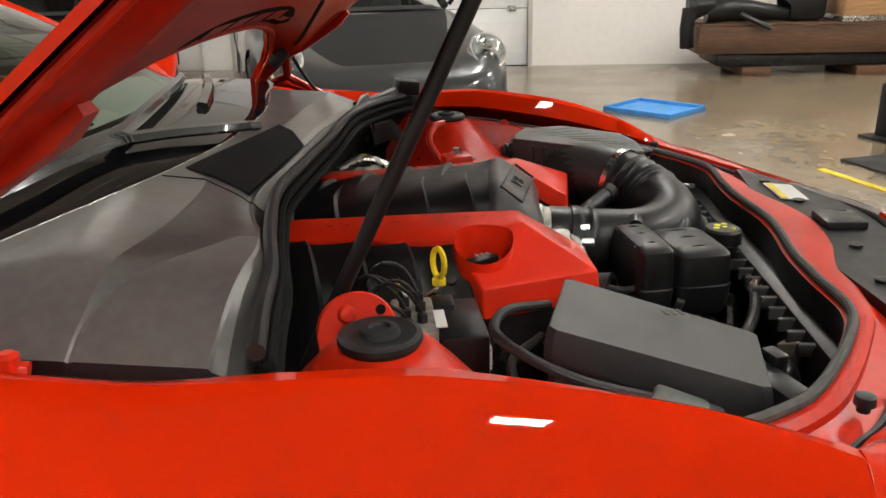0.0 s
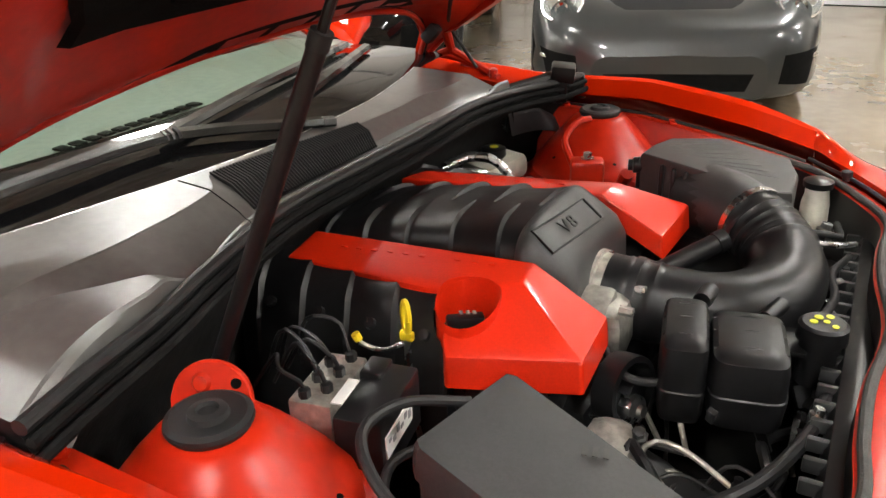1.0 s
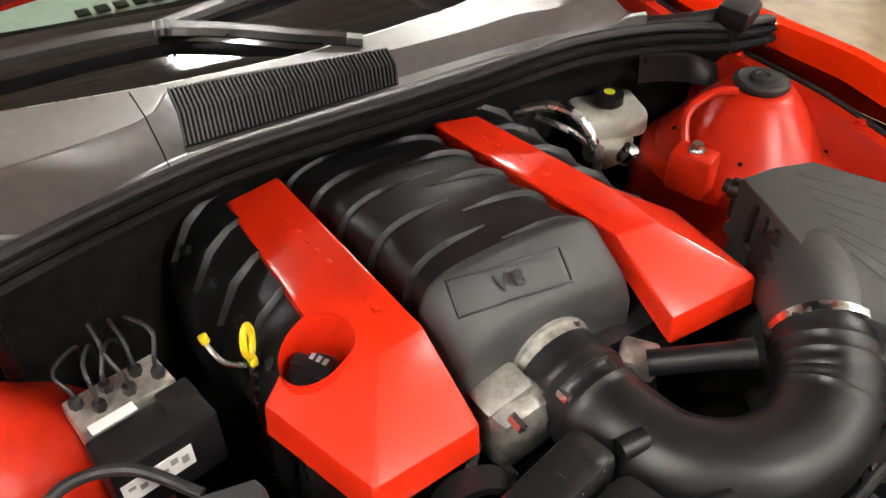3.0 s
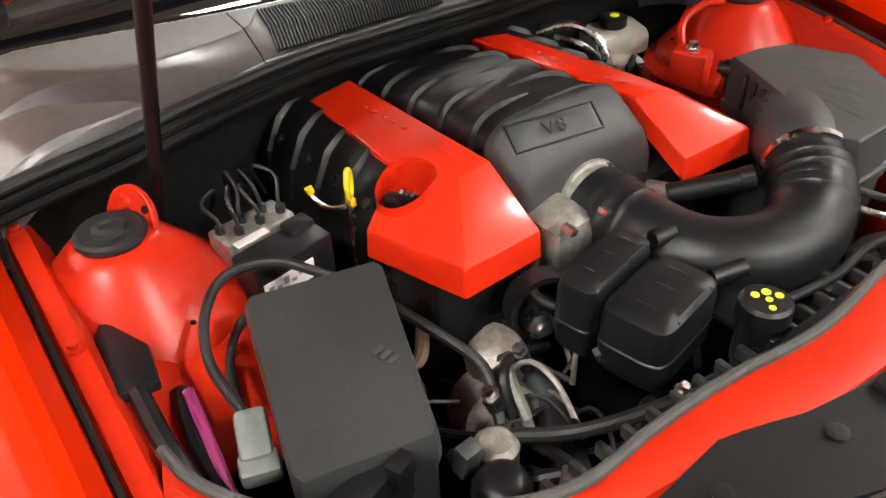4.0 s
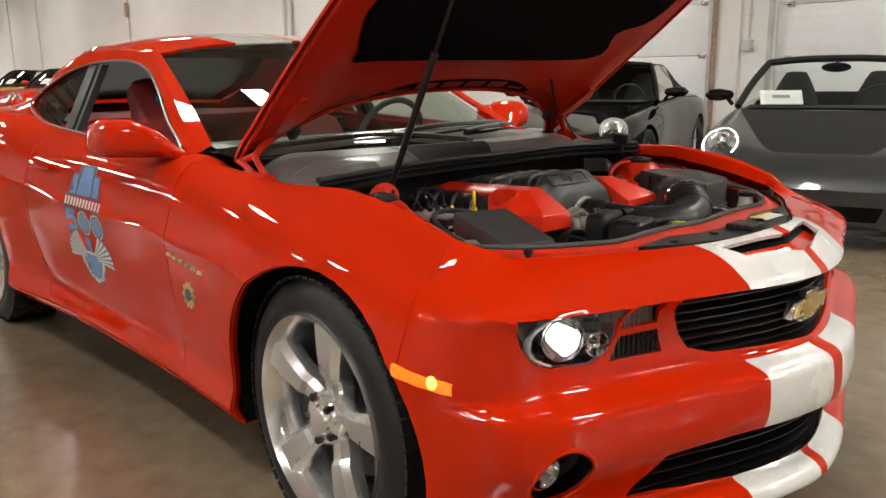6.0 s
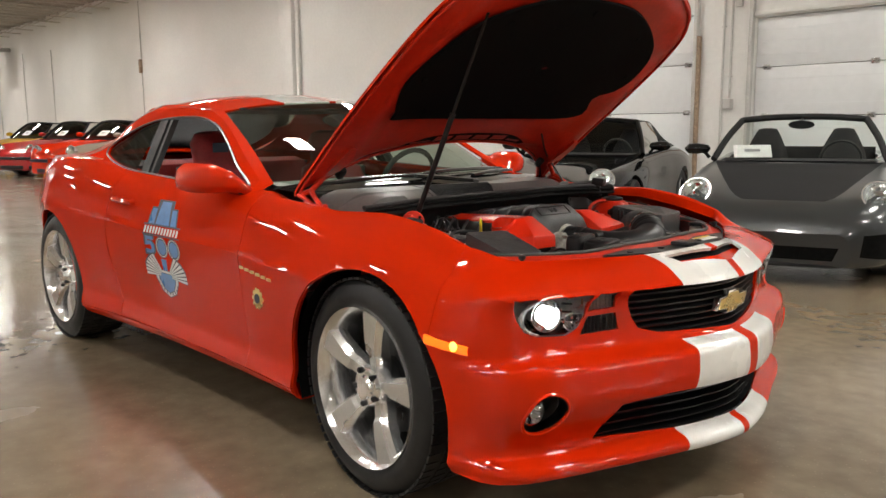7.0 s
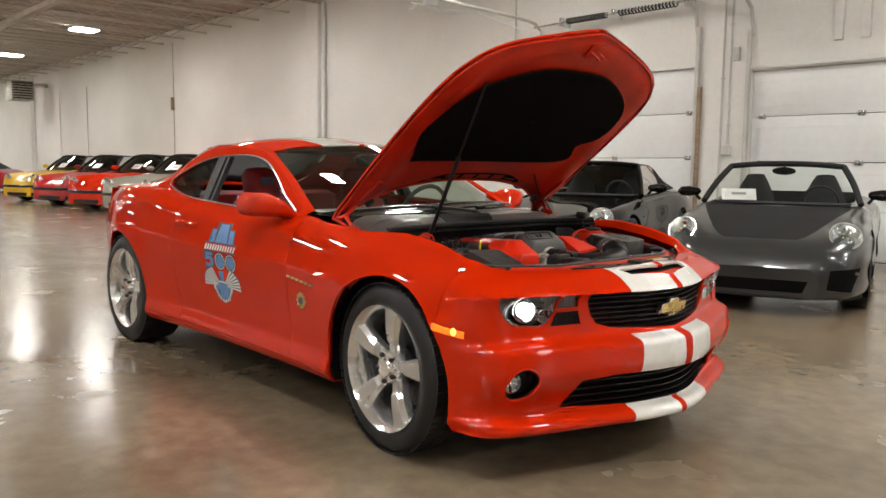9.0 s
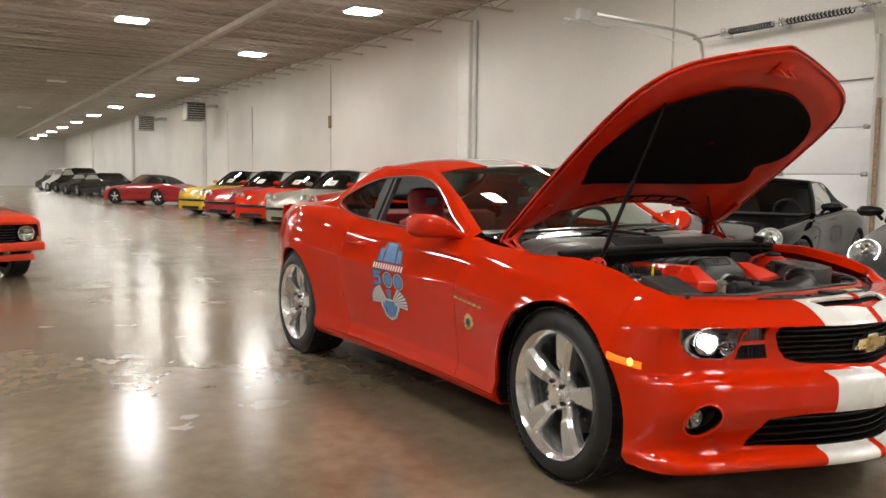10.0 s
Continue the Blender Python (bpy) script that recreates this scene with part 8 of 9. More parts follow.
# ---- parked cars ----
P_W = [(0.0, 0.50), (-0.06, 0.66), (-0.18, 0.77), (-0.40, 0.845), (-0.75, 0.880), (-1.2, 0.885), (-1.9, 0.870), (-2.6, 0.890), (-3.3, 0.925), (-3.8, 0.905), (-4.2, 0.82), (-4.40, 0.66), (-4.45, 0.55)]
P_C = [(0.0, 0.40), (-0.05, 0.52), (-0.16, 0.60), (-0.40, 0.670), (-0.75, 0.745), (-1.15, 0.820), (-1.5, 0.875), (-2.0, 0.90), (-3.0, 0.93), (-3.4, 0.94), (-3.9, 0.86), (-4.3, 0.70), (-4.45, 0.58)]
P_F = [(0.0, 0.40), (-0.05, 0.52), (-0.16, 0.605), (-0.32, 0.690), (-0.55, 0.755), (-0.85, 0.800), (-1.2, 0.840), (-1.6, 0.880), (-2.2, 0.90), (-3.0, 0.925), (-3.4, 0.925), (-3.9, 0.86), (-4.3, 0.72), (-4.45, 0.58)]

# older coupes: low bonnet between tall round fenders
O_W = [(0.0, 0.62), (-0.05, 0.71), (-0.16, 0.785), (-0.40, 0.835)] + P_W[4:]
O_C = [(0.0, 0.40), (-0.05, 0.50), (-0.16, 0.560), (-0.40, 0.640), (-0.75, 0.725)] + P_C[5:]
O_F = [(0.0, 0.44), (-0.04, 0.60), (-0.10, 0.690), (-0.20, 0.745), (-0.45, 0.785), (-0.85, 0.815)] + P_F[6:]


def parked_row(x, modern=True):
    w, c, f = [smooth1(t, x) for t in ((P_W, P_C, P_F) if modern else (O_W, O_C, O_F))]
    zb = 0.15
    pts = [(0.0, zb), (w * 0.80, zb), (w * 0.95, zb + 0.02), (w, zb + 0.09), (w * 0.985, 0.40 * f + 0.5 * zb), (w, 0.62 * f), (w * 0.985, f * 0.82), (w * 0.93, f * 0.93), (w * 0.82, f), (w * 0.66, f * 0.55 + c * 0.45), (w * 0.40, c), (0, c + 0.006)]
    half = spline([(0, y, z) for y, z in pts[1:]], 26)
    right = [Vector((x, -p.y, p.z)) for p in half]
    return right + [Vector((x, p.y, p.z)) for p in reversed(half[:-1])]


def plain_wheel(x, y, r, car_, rim_mat, s):
    c = Vector((x, y, r))
    bm = bmesh.new()
    lathe(bm, c, (0, s, 0), [(-0.11, r * 0.68), (-0.11, r * 0.92), (-0.09, r), (0.09, r), (0.11, r * 0.92), (0.11, r * 0.70), (0.10, r * 0.68)], 40, False)
    w = part("wheel", bm, "tyre", car_, "black tyre on an alloy wheel")
    bm = bmesh.new()
    lathe(bm, c, (0, s, 0), [(0.10, r * 0.69), (0.095, r * 0.63), (0.02, r * 0.60), (0.02, 0.001)], 36, False)
    part("rim", bm, "dark_metal", w)
    bm = bmesh.new()
    for k in range(5):
        a = 2 * math.pi * k / 5 + 0.3
        u, t = Vector((math.cos(a), 0, math.sin(a))), Vector((-math.sin(a), 0, math.cos(a)))
        rows = []
        for q, hw in ((0.05, 0.035), (0.12, 0.028), (r * 0.66, 0.045)):
            o = c + u * q
            rows.append([o - t * hw + Vector((0, s * 0.085, 0)), o + t * hw + Vector((0, s * 0.085, 0)), o + t * hw + Vector((0, s * 0.04, 0)), o - t * hw + Vector((0, s * 0.04, 0))])
        add_grid(bm, rows, wrap=True, caps=True)
    lathe(bm, c, (0, s, 0), [(0.03, 0.06), (0.09, 0.055), (0.095, 0.02), (0.095, 0.001)], 18)
    part("spokes", bm, rim_mat, w, recalc=True)
    bm = bmesh.new()
    lathe(bm, c, (0, s, 0), [(-0.06, 0.16), (-0.05, 0.16), (-0.05, 0.001)], 24)
    part("brake_disc", bm, "steel", w)


def parked_car(label, at, paint, top="roof", hood=None, top_mat=None, rim="alloy", sheet=True, group="parked cars", trim="black_trim", modern=True):
    t = thing("parked_car", label, "car", at, group)
    xs = [0.0, -0.015, -0.04, -0.07] + [-0.10 - 4.30 * i / 74 for i in range(75)] + [-4.43, -4.45]
    bm = grid([parked_row(x, modern) for x in xs])
    bm.faces.new([v for v in bm.verts[:]][:len(parked_row(0.0, modern))])
    for cx in (-0.86, -3.21):
        for lo, hi in ((-1.2, -0.5), (0.5, 1.2)):
            cut(bm, circle(cx, 0.34, 0.355, 30), "y", lambda c, lo=lo, hi=hi: lo < c.y < hi)
            cut(bm, [(cx - 0.355, 0.05), (cx + 0.355, 0.05), (cx + 0.355, 0.34), (cx - 0.355, 0.34)], "y", lambda c, lo=lo, hi=hi: lo < c.y < hi)
    # cabin opening
    well = [(-1.60, -0.62), (-1.48, -0.3), (-1.46, 0.0), (-1.48, 0.3), (-1.60, 0.62), (-2.4, 0.68), (-2.95, 0.62), (-2.95, -0.62), (-2.4, -0.68)]
    cut(bm, well, "z", lambda c: c.z > 0.7)
    mats = [paint]
    if hood:
        mats.append(hood)
        for f in scribe(bm, [(-0.30, -0.36), (-0.235, -0.30), (-0.215, 0.0), (-0.235, 0.30), (-0.30, 0.36), (-0.45, 0.43), (-0.75, 0.525), (-1.10, 0.62), (-1.50, 0.71), (-1.42, 0.4), (-1.38, 0), (-1.42, -0.4), (-1.50, -0.71), (-1.10, -0.62), (-0.75, -0.525), (-0.45, -0.43)], "z", lambda c: c.z > 0.50):
            f.material_index = 1
    if modern:
        mats.append("void")
        k = len(mats) - 1
        for poly in ([(-0.42, 0.30), (0.42, 0.30), (0.38, 0.20), (-0.38, 0.20)], [(-0.80, 0.42), (-0.58, 0.40), (-0.56, 0.24), (-0.74, 0.22)], [(0.80, 0.42), (0.58, 0.40), (0.56, 0.24), (0.74, 0.22)]):
            for f in scribe(bm, poly, "x", lambda c: c.x > -0.5):
                f.material_index = k
    part("body", bm, mats, t, sharp=40)
    for s in (-1, 1):
        for cx in (-0.86, -3.21):
            bm = bmesh.new()
            add_grid(bm, [[Vector((cx + 0.36 * math.cos(a), s * yy, 0.34 + 0.36 * math.sin(a))) for a in [math.pi * (-0.2 + 1.4 * k / 20) for k in range(21)]] for yy in (0.86, 0.55)])
            part("wheel_housing", bm, "void", t)
            plain_wheel(cx, s * (0.765 if cx > -2 else 0.785), 0.325, t, rim, s)
        # round headlamps
        o = Vector((-0.272, s * 0.668, 0.668)) if modern else Vector((-0.115, s * 0.60, 0.655))
        d = Vector((0.78, s * 0.20, 0.56) if modern else (0.88, s * 0.05, 0.42)).normalized()
        bm = bmesh.new()
        g = 1.10 if modern else 1.0
        lathe(bm, o, d, [(-0.08, 0.108 * g), (0.012, 0.122 * g), (0.020, 0.120 * g), (0.020, 0.110 * g), (0.000, 0.085 * g), (-0.012, 0.03), (-0.012, 0.001)], 28, False)
        hl = part("headlamp", bm, "alloy", t, "round clear headlamp")
        for dz in (0.042, -0.042):
            bm = bmesh.new()
            up = (Vector((0, 0, 1)) - d * d.z).normalized()
            lathe(bm, o + up * dz, d, [(-0.01, 0.034), (0.016, 0.040), (0.018, 0.034), (0.004, 0.014), (0.004, 0.001)], 16, False)
            part("lamp_bowl", bm, "chrome", hl)
        bm = bmesh.new()
        lathe(bm, o, d, [(0.018, 0.116 * g), (0.030, 0.086 * g), (0.038, 0.048 * g), (0.041, 0.001)], 26, False)
        le = part("lens", bm, "glass", hl)
        le.visible_shadow = False
        # mirrors
        bm = bmesh.new()
        rows = []
        for q, rr in ((0.0, 0.02), (0.08, 0.05), (0.5, 0.075), (0.85, 0.065), (1.0, 0.02)):
            y = 0.80 + 0.24 * q
            rows.append([Vector((-1.72 + rr * 0.9 * math.cos(a), s * y, 0.985 + rr * 0.75 * math.sin(a))) for a in [2 * math.pi * k / 14 for k in range(14)]])
        add_grid(bm, rows, wrap=True, caps=True)
        tube(bm, [(-1.70, s * 0.80, 0.90), (-1.71, s * 0.86, 0.97)], 0.018, 6)
        part("door_mirror", bm, "black_paint" if modern else paint, t, recalc=True)
        if modern:
            bm = bmesh.new()
            box(bm, (-0.235, s * 0.715, 0.375), (0.06, 0.17, 0.022), 0.006, pose(0, 0, 0, 0, 0, -s * 35))
            part("fog_strip", bm, "steel", t)
    # windscreen with frame
    WB = [(-1.62, -0.745, 0.888), (-1.47, -0.38, 0.895), (-1.43, 0, 0.897), (-1.47, 0.38, 0.895), (-1.62, 0.745, 0.888)]
    WT = [(-2.10, -0.555, 1.262), (-2.03, -0.28, 1.285), (-2.01, 0, 1.290), (-2.03, 0.28, 1.285), (-2.10, 0.555, 1.262)]
    WR = [WB[0], (-1.86, -0.660, 1.09), WT[0]]
    WL = [WB[-1], (-1.86, 0.660, 1.09), WT[-1]]
    ws2 = part("windscreen", grid(coons(WB, WT, WR, WL, 16, 8)), "dark_glass" if top == "roof" else "glass", t, "clear windscreen")
    ws2.visible_shadow = False
    bm = bmesh.new()
    tube(bm, WR, 0.031, 8, smooth=10)
    tube(bm, WL, 0.031, 8, smooth=10)
    tube(bm, WT, 0.030, 8, smooth=14)
    part("screen_frame", bm, paint if top != "open" and modern else "soft_top", t)
    bm = bmesh.new()
    lathe(bm, (-1.93, 0, 1.215), (1, 0, -0.2), [(-0.025, 0.001), (-0.02, 0.038), (0.01, 0.042), (0.016, 0.001)], 14)
    bmesh.ops.scale(bm, vec=(1, 2.8, 1), verts=bm.verts[:])
    tube(bm, [(-1.95, 0, 1.225), (-2.0, 0, 1.28)], 0.014, 6)
    part("rear_view_mirror", bm, "black_trim", t)
    # dash, tub and seats
    bm = bmesh.new()
    add_grid(bm, [[Vector((x, y, z)) for y in (-0.66, -0.3, 0, 0.3, 0.66)] for x, z in ((-1.46, 0.885), (-1.75, 0.90), (-1.90, 0.86), (-1.92, 0.60), (-1.95, 0.35), (-2.90, 0.35), (-2.92, 0.985), (-3.05, 0.93))])
    part("tub", bm, "soft_top", t)
    for y in (-0.36, 0.36):
        bm = bmesh.new()
        rows = []
        for z, hw, x, th in ((0.40, 0.24, -2.38, 0.10), (0.75, 0.25, -2.48, 0.09), (0.95, 0.20, -2.54, 0.08), (1.10, 0.13, -2.58, 0.06), (1.17, 0.09, -2.59, 0.04), (1.18, 0.04, -2.59, 0.02)):
            rows.append([Vector((x + th * math.cos(a), y + hw * math.sin(a), z)) for a in [2 * math.pi * k / 16 for k in range(16)]])
        add_grid(bm, rows, wrap=True, caps=True)
        part("seat", bm, "soft_top", t, "dark bucket seat", recalc=True)
    bm = bmesh.new()
    tube(bm, [Vector((-1.98 + 0.05 * math.sin(a), 0.36 + 0.17 * math.cos(a), 0.90 + 0.16 * math.sin(a))) for a in [2 * math.pi * k / 22 for k in range(23)]], 0.013, 6, caps=False)
    part("steering_wheel", bm, "cabin", t)
    if top != "open":
        rt = [(-2.10, -0.565, 1.262), (-2.5, -0.58, 1.270), (-2.95, -0.56, 1.20), (-3.35, -0.52, 1.06), (-3.65, -0.50, 0.92)]
        ct_ = [(-2.01, 0, 1.295), (-2.5, 0, 1.310), (-2.95, 0, 1.245), (-3.35, 0, 1.10), (-3.70, 0, 0.93)]
        rows = []
        for a, c in zip(spline(rt, 24), spline(ct_, 24)):
            rows.append([Vector((a.x, -abs(a.y), a.z)), Vector((a.x * 0.7 + c.x * 0.3, -abs(a.y) * 0.75, a.z * 0.45 + c.z * 0.55)), c.copy(), Vector((a.x * 0.7 + c.x * 0.3, abs(a.y) * 0.75, a.z * 0.45 + c.z * 0.55)), Vector((a.x, abs(a.y), a.z))])
        bm = grid(rows)
        part("roof", bm, top_mat or paint, t, sharp=60)
        for s in (-1, 1):
            bm = bmesh.new()
            lo = [(-1.66, 0.895), (-2.2, 0.91), (-2.9, 0.93), (-3.3, 0.95)]
            hi = [(-2.10, 1.255), (-2.5, 1.262), (-2.95, 1.19), (-3.30, 1.05)]
            rows = []
            for k in range(13):
                q = k / 12
                a, b = spline([(x, z, 0) for x, z in lo], 12)[k], spline([(x, z, 0) for x, z in hi], 12)[k]
                rows.append([Vector((a.x, s * 0.76, a.y)), Vector(((a.x + b.x) / 2, s * 0.68, (a.y + b.y) / 2)), Vector((b.x, s * 0.575, b.y))])
            add_grid(bm, rows if top == "roof" else rows[:7])
            sg = part("side_glass", bm, "dark_glass" if top == "roof" else "glass", t)
            sg.visible_shadow = False
            if top != "roof":
                part("rear_quarter", grid(rows[6:]), top_mat or paint, t)
    if sheet:
        bm = bmesh.new()
        if modern:
            box(bm, (-1.66, -0.40, 0.965), (0.006, 0.34, 0.20), 0, pose(0, 0, 0, 0, -56, 12))
        else:
            box(bm, (-1.575, 0.10, 1.015), (0.006, 0.30, 0.20), 0, pose(0, 0, 0, 0, -56, 0))
        sh = part("price_sheet", bm, "label_white", t, "white printed price sheet behind the glass")
        bm = bmesh.new()
        box(bm, (-1.652, -0.40, 0.975) if modern else (-1.568, 0.10, 1.022), (0.002, 0.14, 0.04), 0, pose(0, 0, 0, 0, -56, 12 if modern else 0))
        part("sheet_print", bm, "print_grey", sh)
    if not modern:
        # black bumper band with rubber buffers and a dark valance
        for nm2, z0, z1, out2, mt in (("bumper", 0.40, 0.47, 0.035, "black_trim"), ("valance", 0.17, 0.27, 0.012, "black_trim")):
            bm = bmesh.new()
            edge2 = [(0.66, -0.03), (0.72, -0.08), (0.78, -0.20), (0.80, -0.30)]
            line2 = [(x + out2, y * 1.03) for y, x in [(-a, b) for a, b in reversed(edge2)] + [(-0.3, 0.0), (0.3, 0.0)] + edge2]
            add_grid(bm, [[Vector((x - dx2, y, z)) for x, y in line2] for dx2, z in ((0.03, z0), (0.0, z0 + 0.01), (0.0, z1 - 0.01), (0.03, z1))])
            part(nm2, bm, mt, t)
    # number plate panel, splitter
    bm = bmesh.new()
    rows = [[Vector((smooth1([(0, 0.015), (0.3, 0.005), (0.55, -0.09), (0.72, -0.22), (0.82, -0.45)], abs(y)) + dx, y, z)) for y in [-0.82 + 1.64 * k / 24 for k in range(25)]] for dx, z in ((-0.06, 0.15), (0.02, 0.148), (0.025, 0.160), (-0.02, 0.175))]
    add_grid(bm, rows)
    part("front_splitter", bm, trim, t)
    return t


M["grey_paint"] = material("metallic_grey_paint", (0.040, 0.044, 0.046), 0.30, metal=0.35, coat=0.8, grain=0.06, grain_scale=900)
M["black_paint"] = material("black_car_paint", (0.004, 0.004, 0.0045), 0.4, spec=0.0, coat=1.0, grain=0.05, grain_scale=900)
M["carbon"] = material("matt_dark_hood", (0.020, 0.020, 0.021), 0.6, spec=0.10, grain=0.12, grain_scale=400)
M["soft_top"] = material("black_soft_top", (0.008, 0.008, 0.009), 0.85, grain=0.2, grain_scale=200, bump=0.4, bump_scale=700)
M["yellow_paint"] = material("yellow_car_paint", (0.78, 0.46, 0.01), 0.35, coat=1.0, grain=0.04, grain_scale=500, spec=0.2)
M["red_paint2"] = material("dark_red_car_paint", (0.42, 0.012, 0.014), 0.35, coat=1.0, grain=0.04, grain_scale=500, spec=0.2)
M["tan_paint"] = material("pale_gold_car_paint", (0.36, 0.34, 0.27), 0.35, metal=0.3, coat=1.0, grain=0.04, grain_scale=500)
M["orange_paint"] = material("orange_car_paint", (0.62, 0.040, 0.008), 0.35, coat=1.0, grain=0.04, grain_scale=500, spec=0.2)

YAW = -71.3
parked_car("dark grey open roadster with a matt black bonnet", pose(-0.58, 3.56, 0, 0, 0, YAW), "grey_paint", "open", hood="carbon", rim="dark_metal")
parked_car("black coupe with a matt black roof and a clear windscreen", pose(-3.23, 3.78, 0, 0, 0, YAW), "black_paint", "soft", top_mat="soft_top", sheet=False)
for nm, mat, x, y in (("yellow classic rear-engined coupe in a row", "yellow_paint", -24.1, 3.85), ("deep red classic coupe in a row", "red_paint2", -21.15, 3.9), ("bright red classic coupe in a row", "paint", -18.3, 3.95), ("pale gold classic coupe in a row", "tan_paint", -16.0, 4.0), ("red classic coupe in a row", "red_paint2", -13.5, 4.05)):
    parked_car(nm, pose(x, y, 0, 0, 0, YAW + 2) @ Matrix.Diagonal((1, 1, 1.11, 1)), mat, "roof", top_mat=None if mat == "tan_paint" else "soft_top", rim="steel", modern=False)


def far_car(label, at, paint, tall=0.0):
    """A plain saloon or pickup, far down the hall."""
    t = thing("parked_car", label, "car", at, "parked cars")
    prof = [(0.0, 0.35), (0.0, 0.60), (-0.10, 0.70), (-1.15, 0.86 + tall * 0.4), (-1.30, 0.90 + tall * 0.4), (-2.0, 1.36 + tall), (-3.0, 1.40 + tall), (-3.7, 0.98 + tall * 0.4), (-4.6, 0.94 + tall * 0.4), (-4.7, 0.5), (-4.65, 0.25), (-0.1, 0.22)]
    rows = []
    for y, k in ((-0.86, 0.90), (-0.88, 0.97), (-0.70, 1.0), (0.70, 1.0), (0.88, 0.97), (0.86, 0.90)):
        rows.append([Vector((x, y * (0.86 if z > 1.0 + tall * 0.5 else 1), z * k if z > 0.6 else z)) for x, z in prof])
    bm = bmesh.new()
    add_grid(bm, rows, wrap=True, caps=True)
    part("body", bm, paint, t, sharp=30, recalc=True)
    for s in (-1, 1):
        bm = bmesh.new()
        bm.faces.new([bm.verts.new((x, s * 0.80, z)) for x, z in ((-1.50, 0.92 + tall * 0.4), (-2.05, 1.27 + tall), (-2.95, 1.29 + tall), (-3.5, 0.96 + tall * 0.4))])
        part("side_glass", bm, "screen_glass", t)
        for x in (-0.85, -3.75):
            plain_wheel(x, s * 0.80, 0.33, t, "steel", s)
        bm = bmesh.new()
        box(bm, (-0.02, s * 0.62, 0.62), (0.08, 0.30, 0.12), 0.02)
        part("headlamp", bm, "chrome", t)
    bm = bmesh.new()
    bm.faces.new([bm.verts.new(p) for p in ((-1.25, -0.70, 0.93 + tall * 0.4), (-1.25, 0.70, 0.93 + tall * 0.4), (-1.93, 0.62, 1.34 + tall), (-1.93, -0.62, 1.34 + tall))])
    part("windscreen", bm, "screen_glass", t)
    return t


parked_car("dark red coupe with a black roof parked side-on", pose(-36.6, 3.6, 0, 0, 0, 218), "red_paint2", "soft", top_mat="soft_top", rim="alloy", sheet=False)
for k, (mat, tall, lab) in enumerate((("black_paint", 0.0, "black saloon far down the hall"), ("grey_paint", 0.0, "grey saloon far down the hall"), ("black_paint", 0.35, "black pickup far down the hall"), ("door_white", 0.4, "white van far down the hall"), ("grey_paint", 0.3, "grey pickup far down the hall"))):
    far_car(lab, pose(-50.0 - 5.2 * k, 4.2, 0, 0, 0, 200), mat, tall)


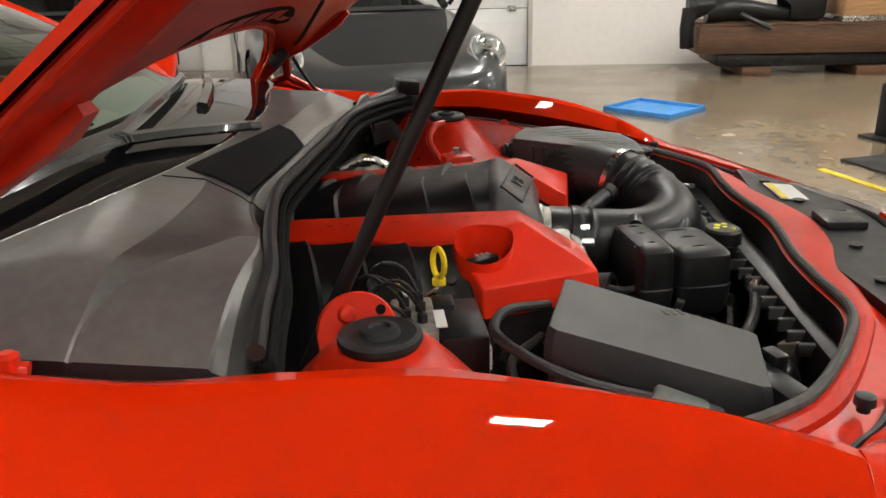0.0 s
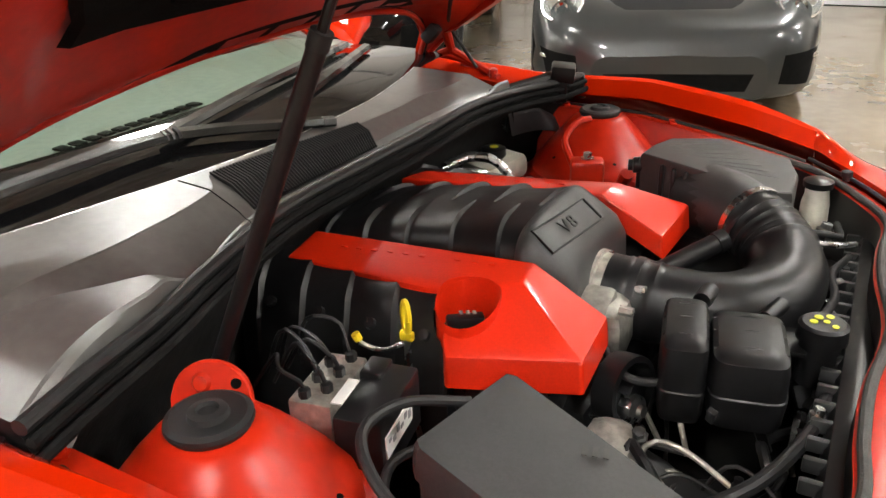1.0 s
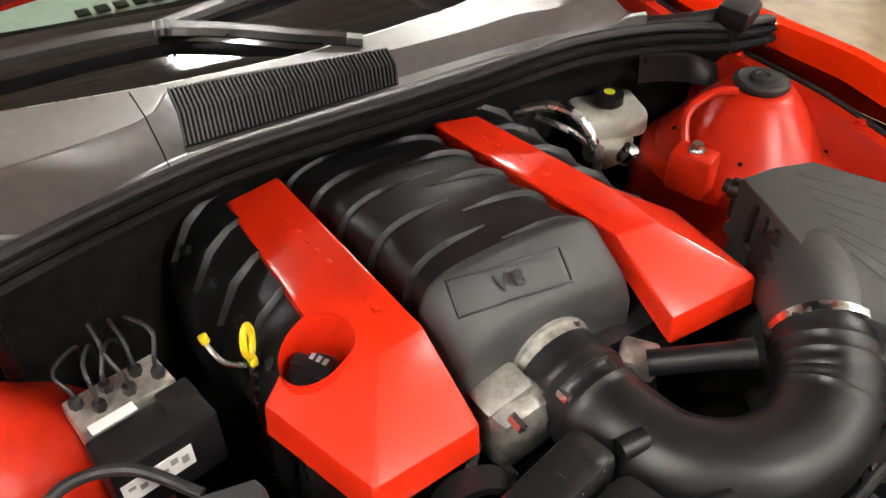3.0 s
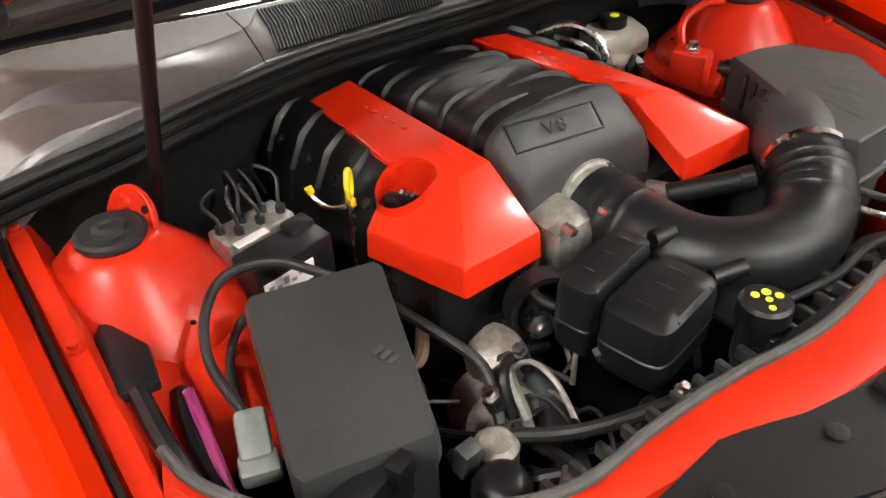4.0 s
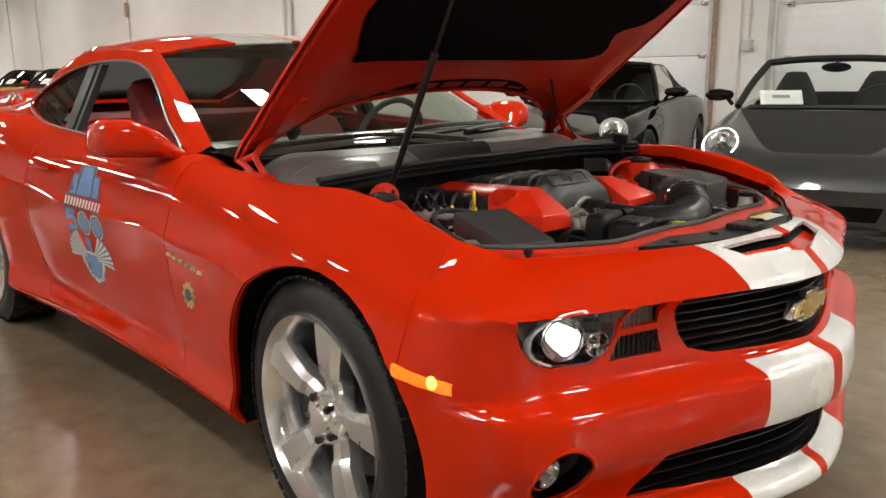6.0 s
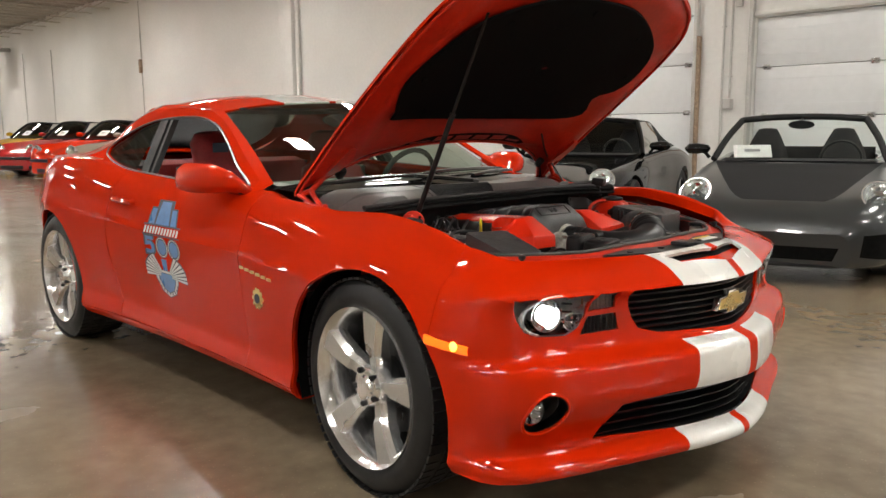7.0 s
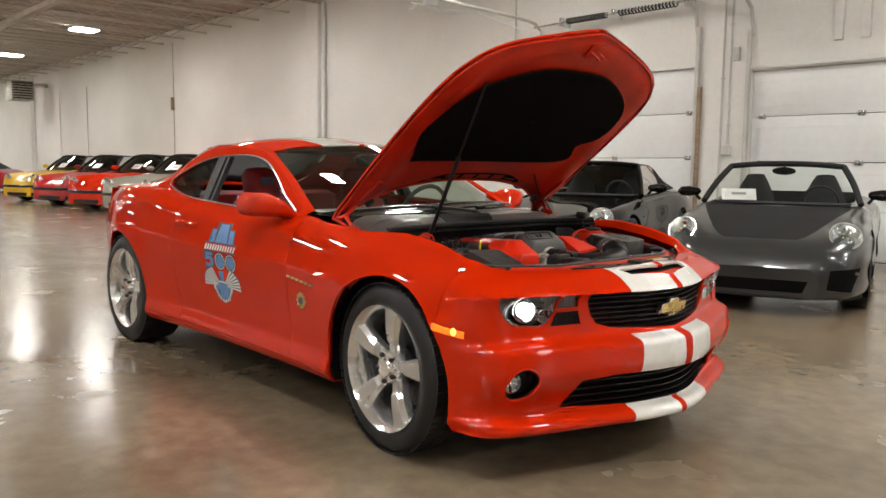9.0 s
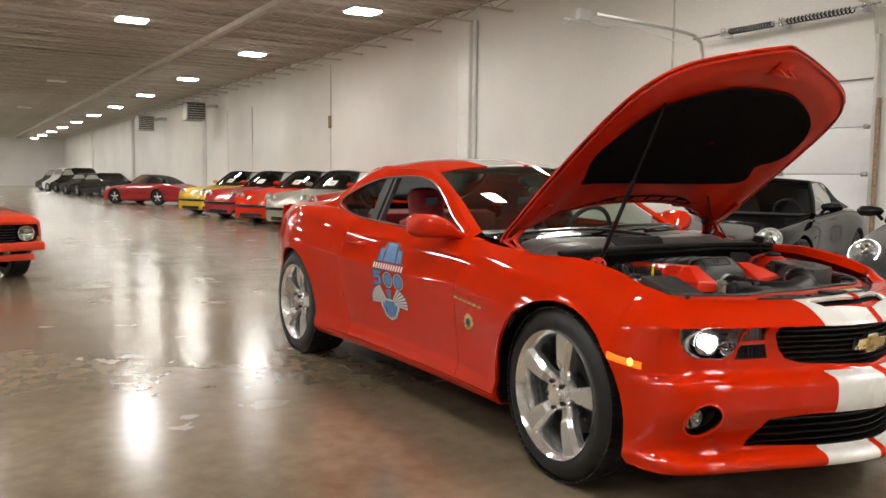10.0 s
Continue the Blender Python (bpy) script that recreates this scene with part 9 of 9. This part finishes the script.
def old_coupe(label, at, paint):
    """A square-fronted older coupe: long bonnet, full-width dark grille, thin bumper."""
    t = thing("parked_car", label, "car", at, "parked cars")
    rows = []
    for x, w, top, crown, low in ((0.0, 0.80, 0.70, 0.72, 0.44), (-0.04, 0.84, 0.745, 0.765, 0.36), (-0.25, 0.88, 0.775, 0.80, 0.30), (-0.9, 0.92, 0.82, 0.86, 0.24), (-1.6, 0.93, 0.86, 0.91, 0.22), (-3.2, 0.93, 0.88, 0.92, 0.22), (-4.2, 0.90, 0.86, 0.90, 0.28), (-4.6, 0.84, 0.82, 0.84, 0.40)):
        half = spline([(0, y, z) for y, z in ((w * 0.86, low), (w * 0.97, low + 0.06), (w, 0.50), (w * 0.985, top - 0.07), (w * 0.94, top), (w * 0.6, crown - 0.01), (0, crown))], 22)
        rows.append([Vector((x, -p.y, p.z)) for p in half] + [Vector((x, p.y, p.z)) for p in reversed(half[:-1])])
    bm = grid(rows)
    for cx in (-0.82, -3.55):
        for lo, hi in ((-1.2, -0.5), (0.5, 1.2)):
            cut(bm, circle(cx, 0.34, 0.36, 26), "y", lambda c, lo=lo, hi=hi: lo < c.y < hi)
    part("body", bm, paint, t, sharp=40)
    part("grille", build(box, (-0.045, 0, 0.575), (0.05, 1.48, 0.20), 0.01), "void", t, "full-width black grille")
    for k in range(6):
        part("grille_bar", build(box, (-0.016, 0, 0.495 + 0.032 * k), (0.012, 1.10, 0.006), 0.002), "dark_metal", t)
    part("nose_lip", build(box, (-0.01, 0, 0.70), (0.07, 1.62, 0.045), 0.014), paint, t)
    part("bumper", build(box, (0.02, 0, 0.425), (0.09, 1.70, 0.10), 0.025), paint, t)
    part("chin", build(box, (-0.03, 0, 0.30), (0.06, 1.50, 0.08), 0.02), paint, t)
    for s in (-1, 1):
        bm = bmesh.new()
        lathe(bm, (-0.005, s * 0.66, 0.575), (1, 0, 0), [(-0.03, 0.088), (0.008, 0.092), (0.014, 0.084), (-0.004, 0.05), (-0.01, 0.001)], 24, False)
        hl = part("headlamp", bm, "chrome", t, "round chrome-rimmed headlamp")
        bm = bmesh.new()
        lathe(bm, (-0.005, s * 0.66, 0.575), (1, 0, 0), [(0.010, 0.082), (0.022, 0.05), (0.026, 0.001)], 22, False)
        part("lens", bm, "glass", hl)
        part("corner_lamp", build(box, (-0.02, s * 0.80, 0.50), (0.05, 0.05, 0.08), 0.01), "smoke_amber", t)
        for cx in (-0.82, -3.55):
            plain_wheel(cx, s * 0.80, 0.33, t, "alloy", s)
    bm = bmesh.new()
    add_grid(bm, [[Vector((x, y * k, z)) for y in (-0.80, -0.72, 0, 0.72, 0.80)] for x, k, z in ((-1.55, 1.0, 0.90), (-2.15, 0.82, 1.30), (-2.9, 0.80, 1.32), (-3.6, 1.0, 0.90))])
    part("cabin", bm, "gloss_black", t, "dark glasshouse")
    part("roof", build(box, (-2.52, 0, 1.325), (0.85, 1.18, 0.04), 0.015), paint, t)
    return t


old_coupe("orange-red older coupe with a black grille", pose(-7.60, -2.86, 0, 0, 0, 16), "orange_paint")
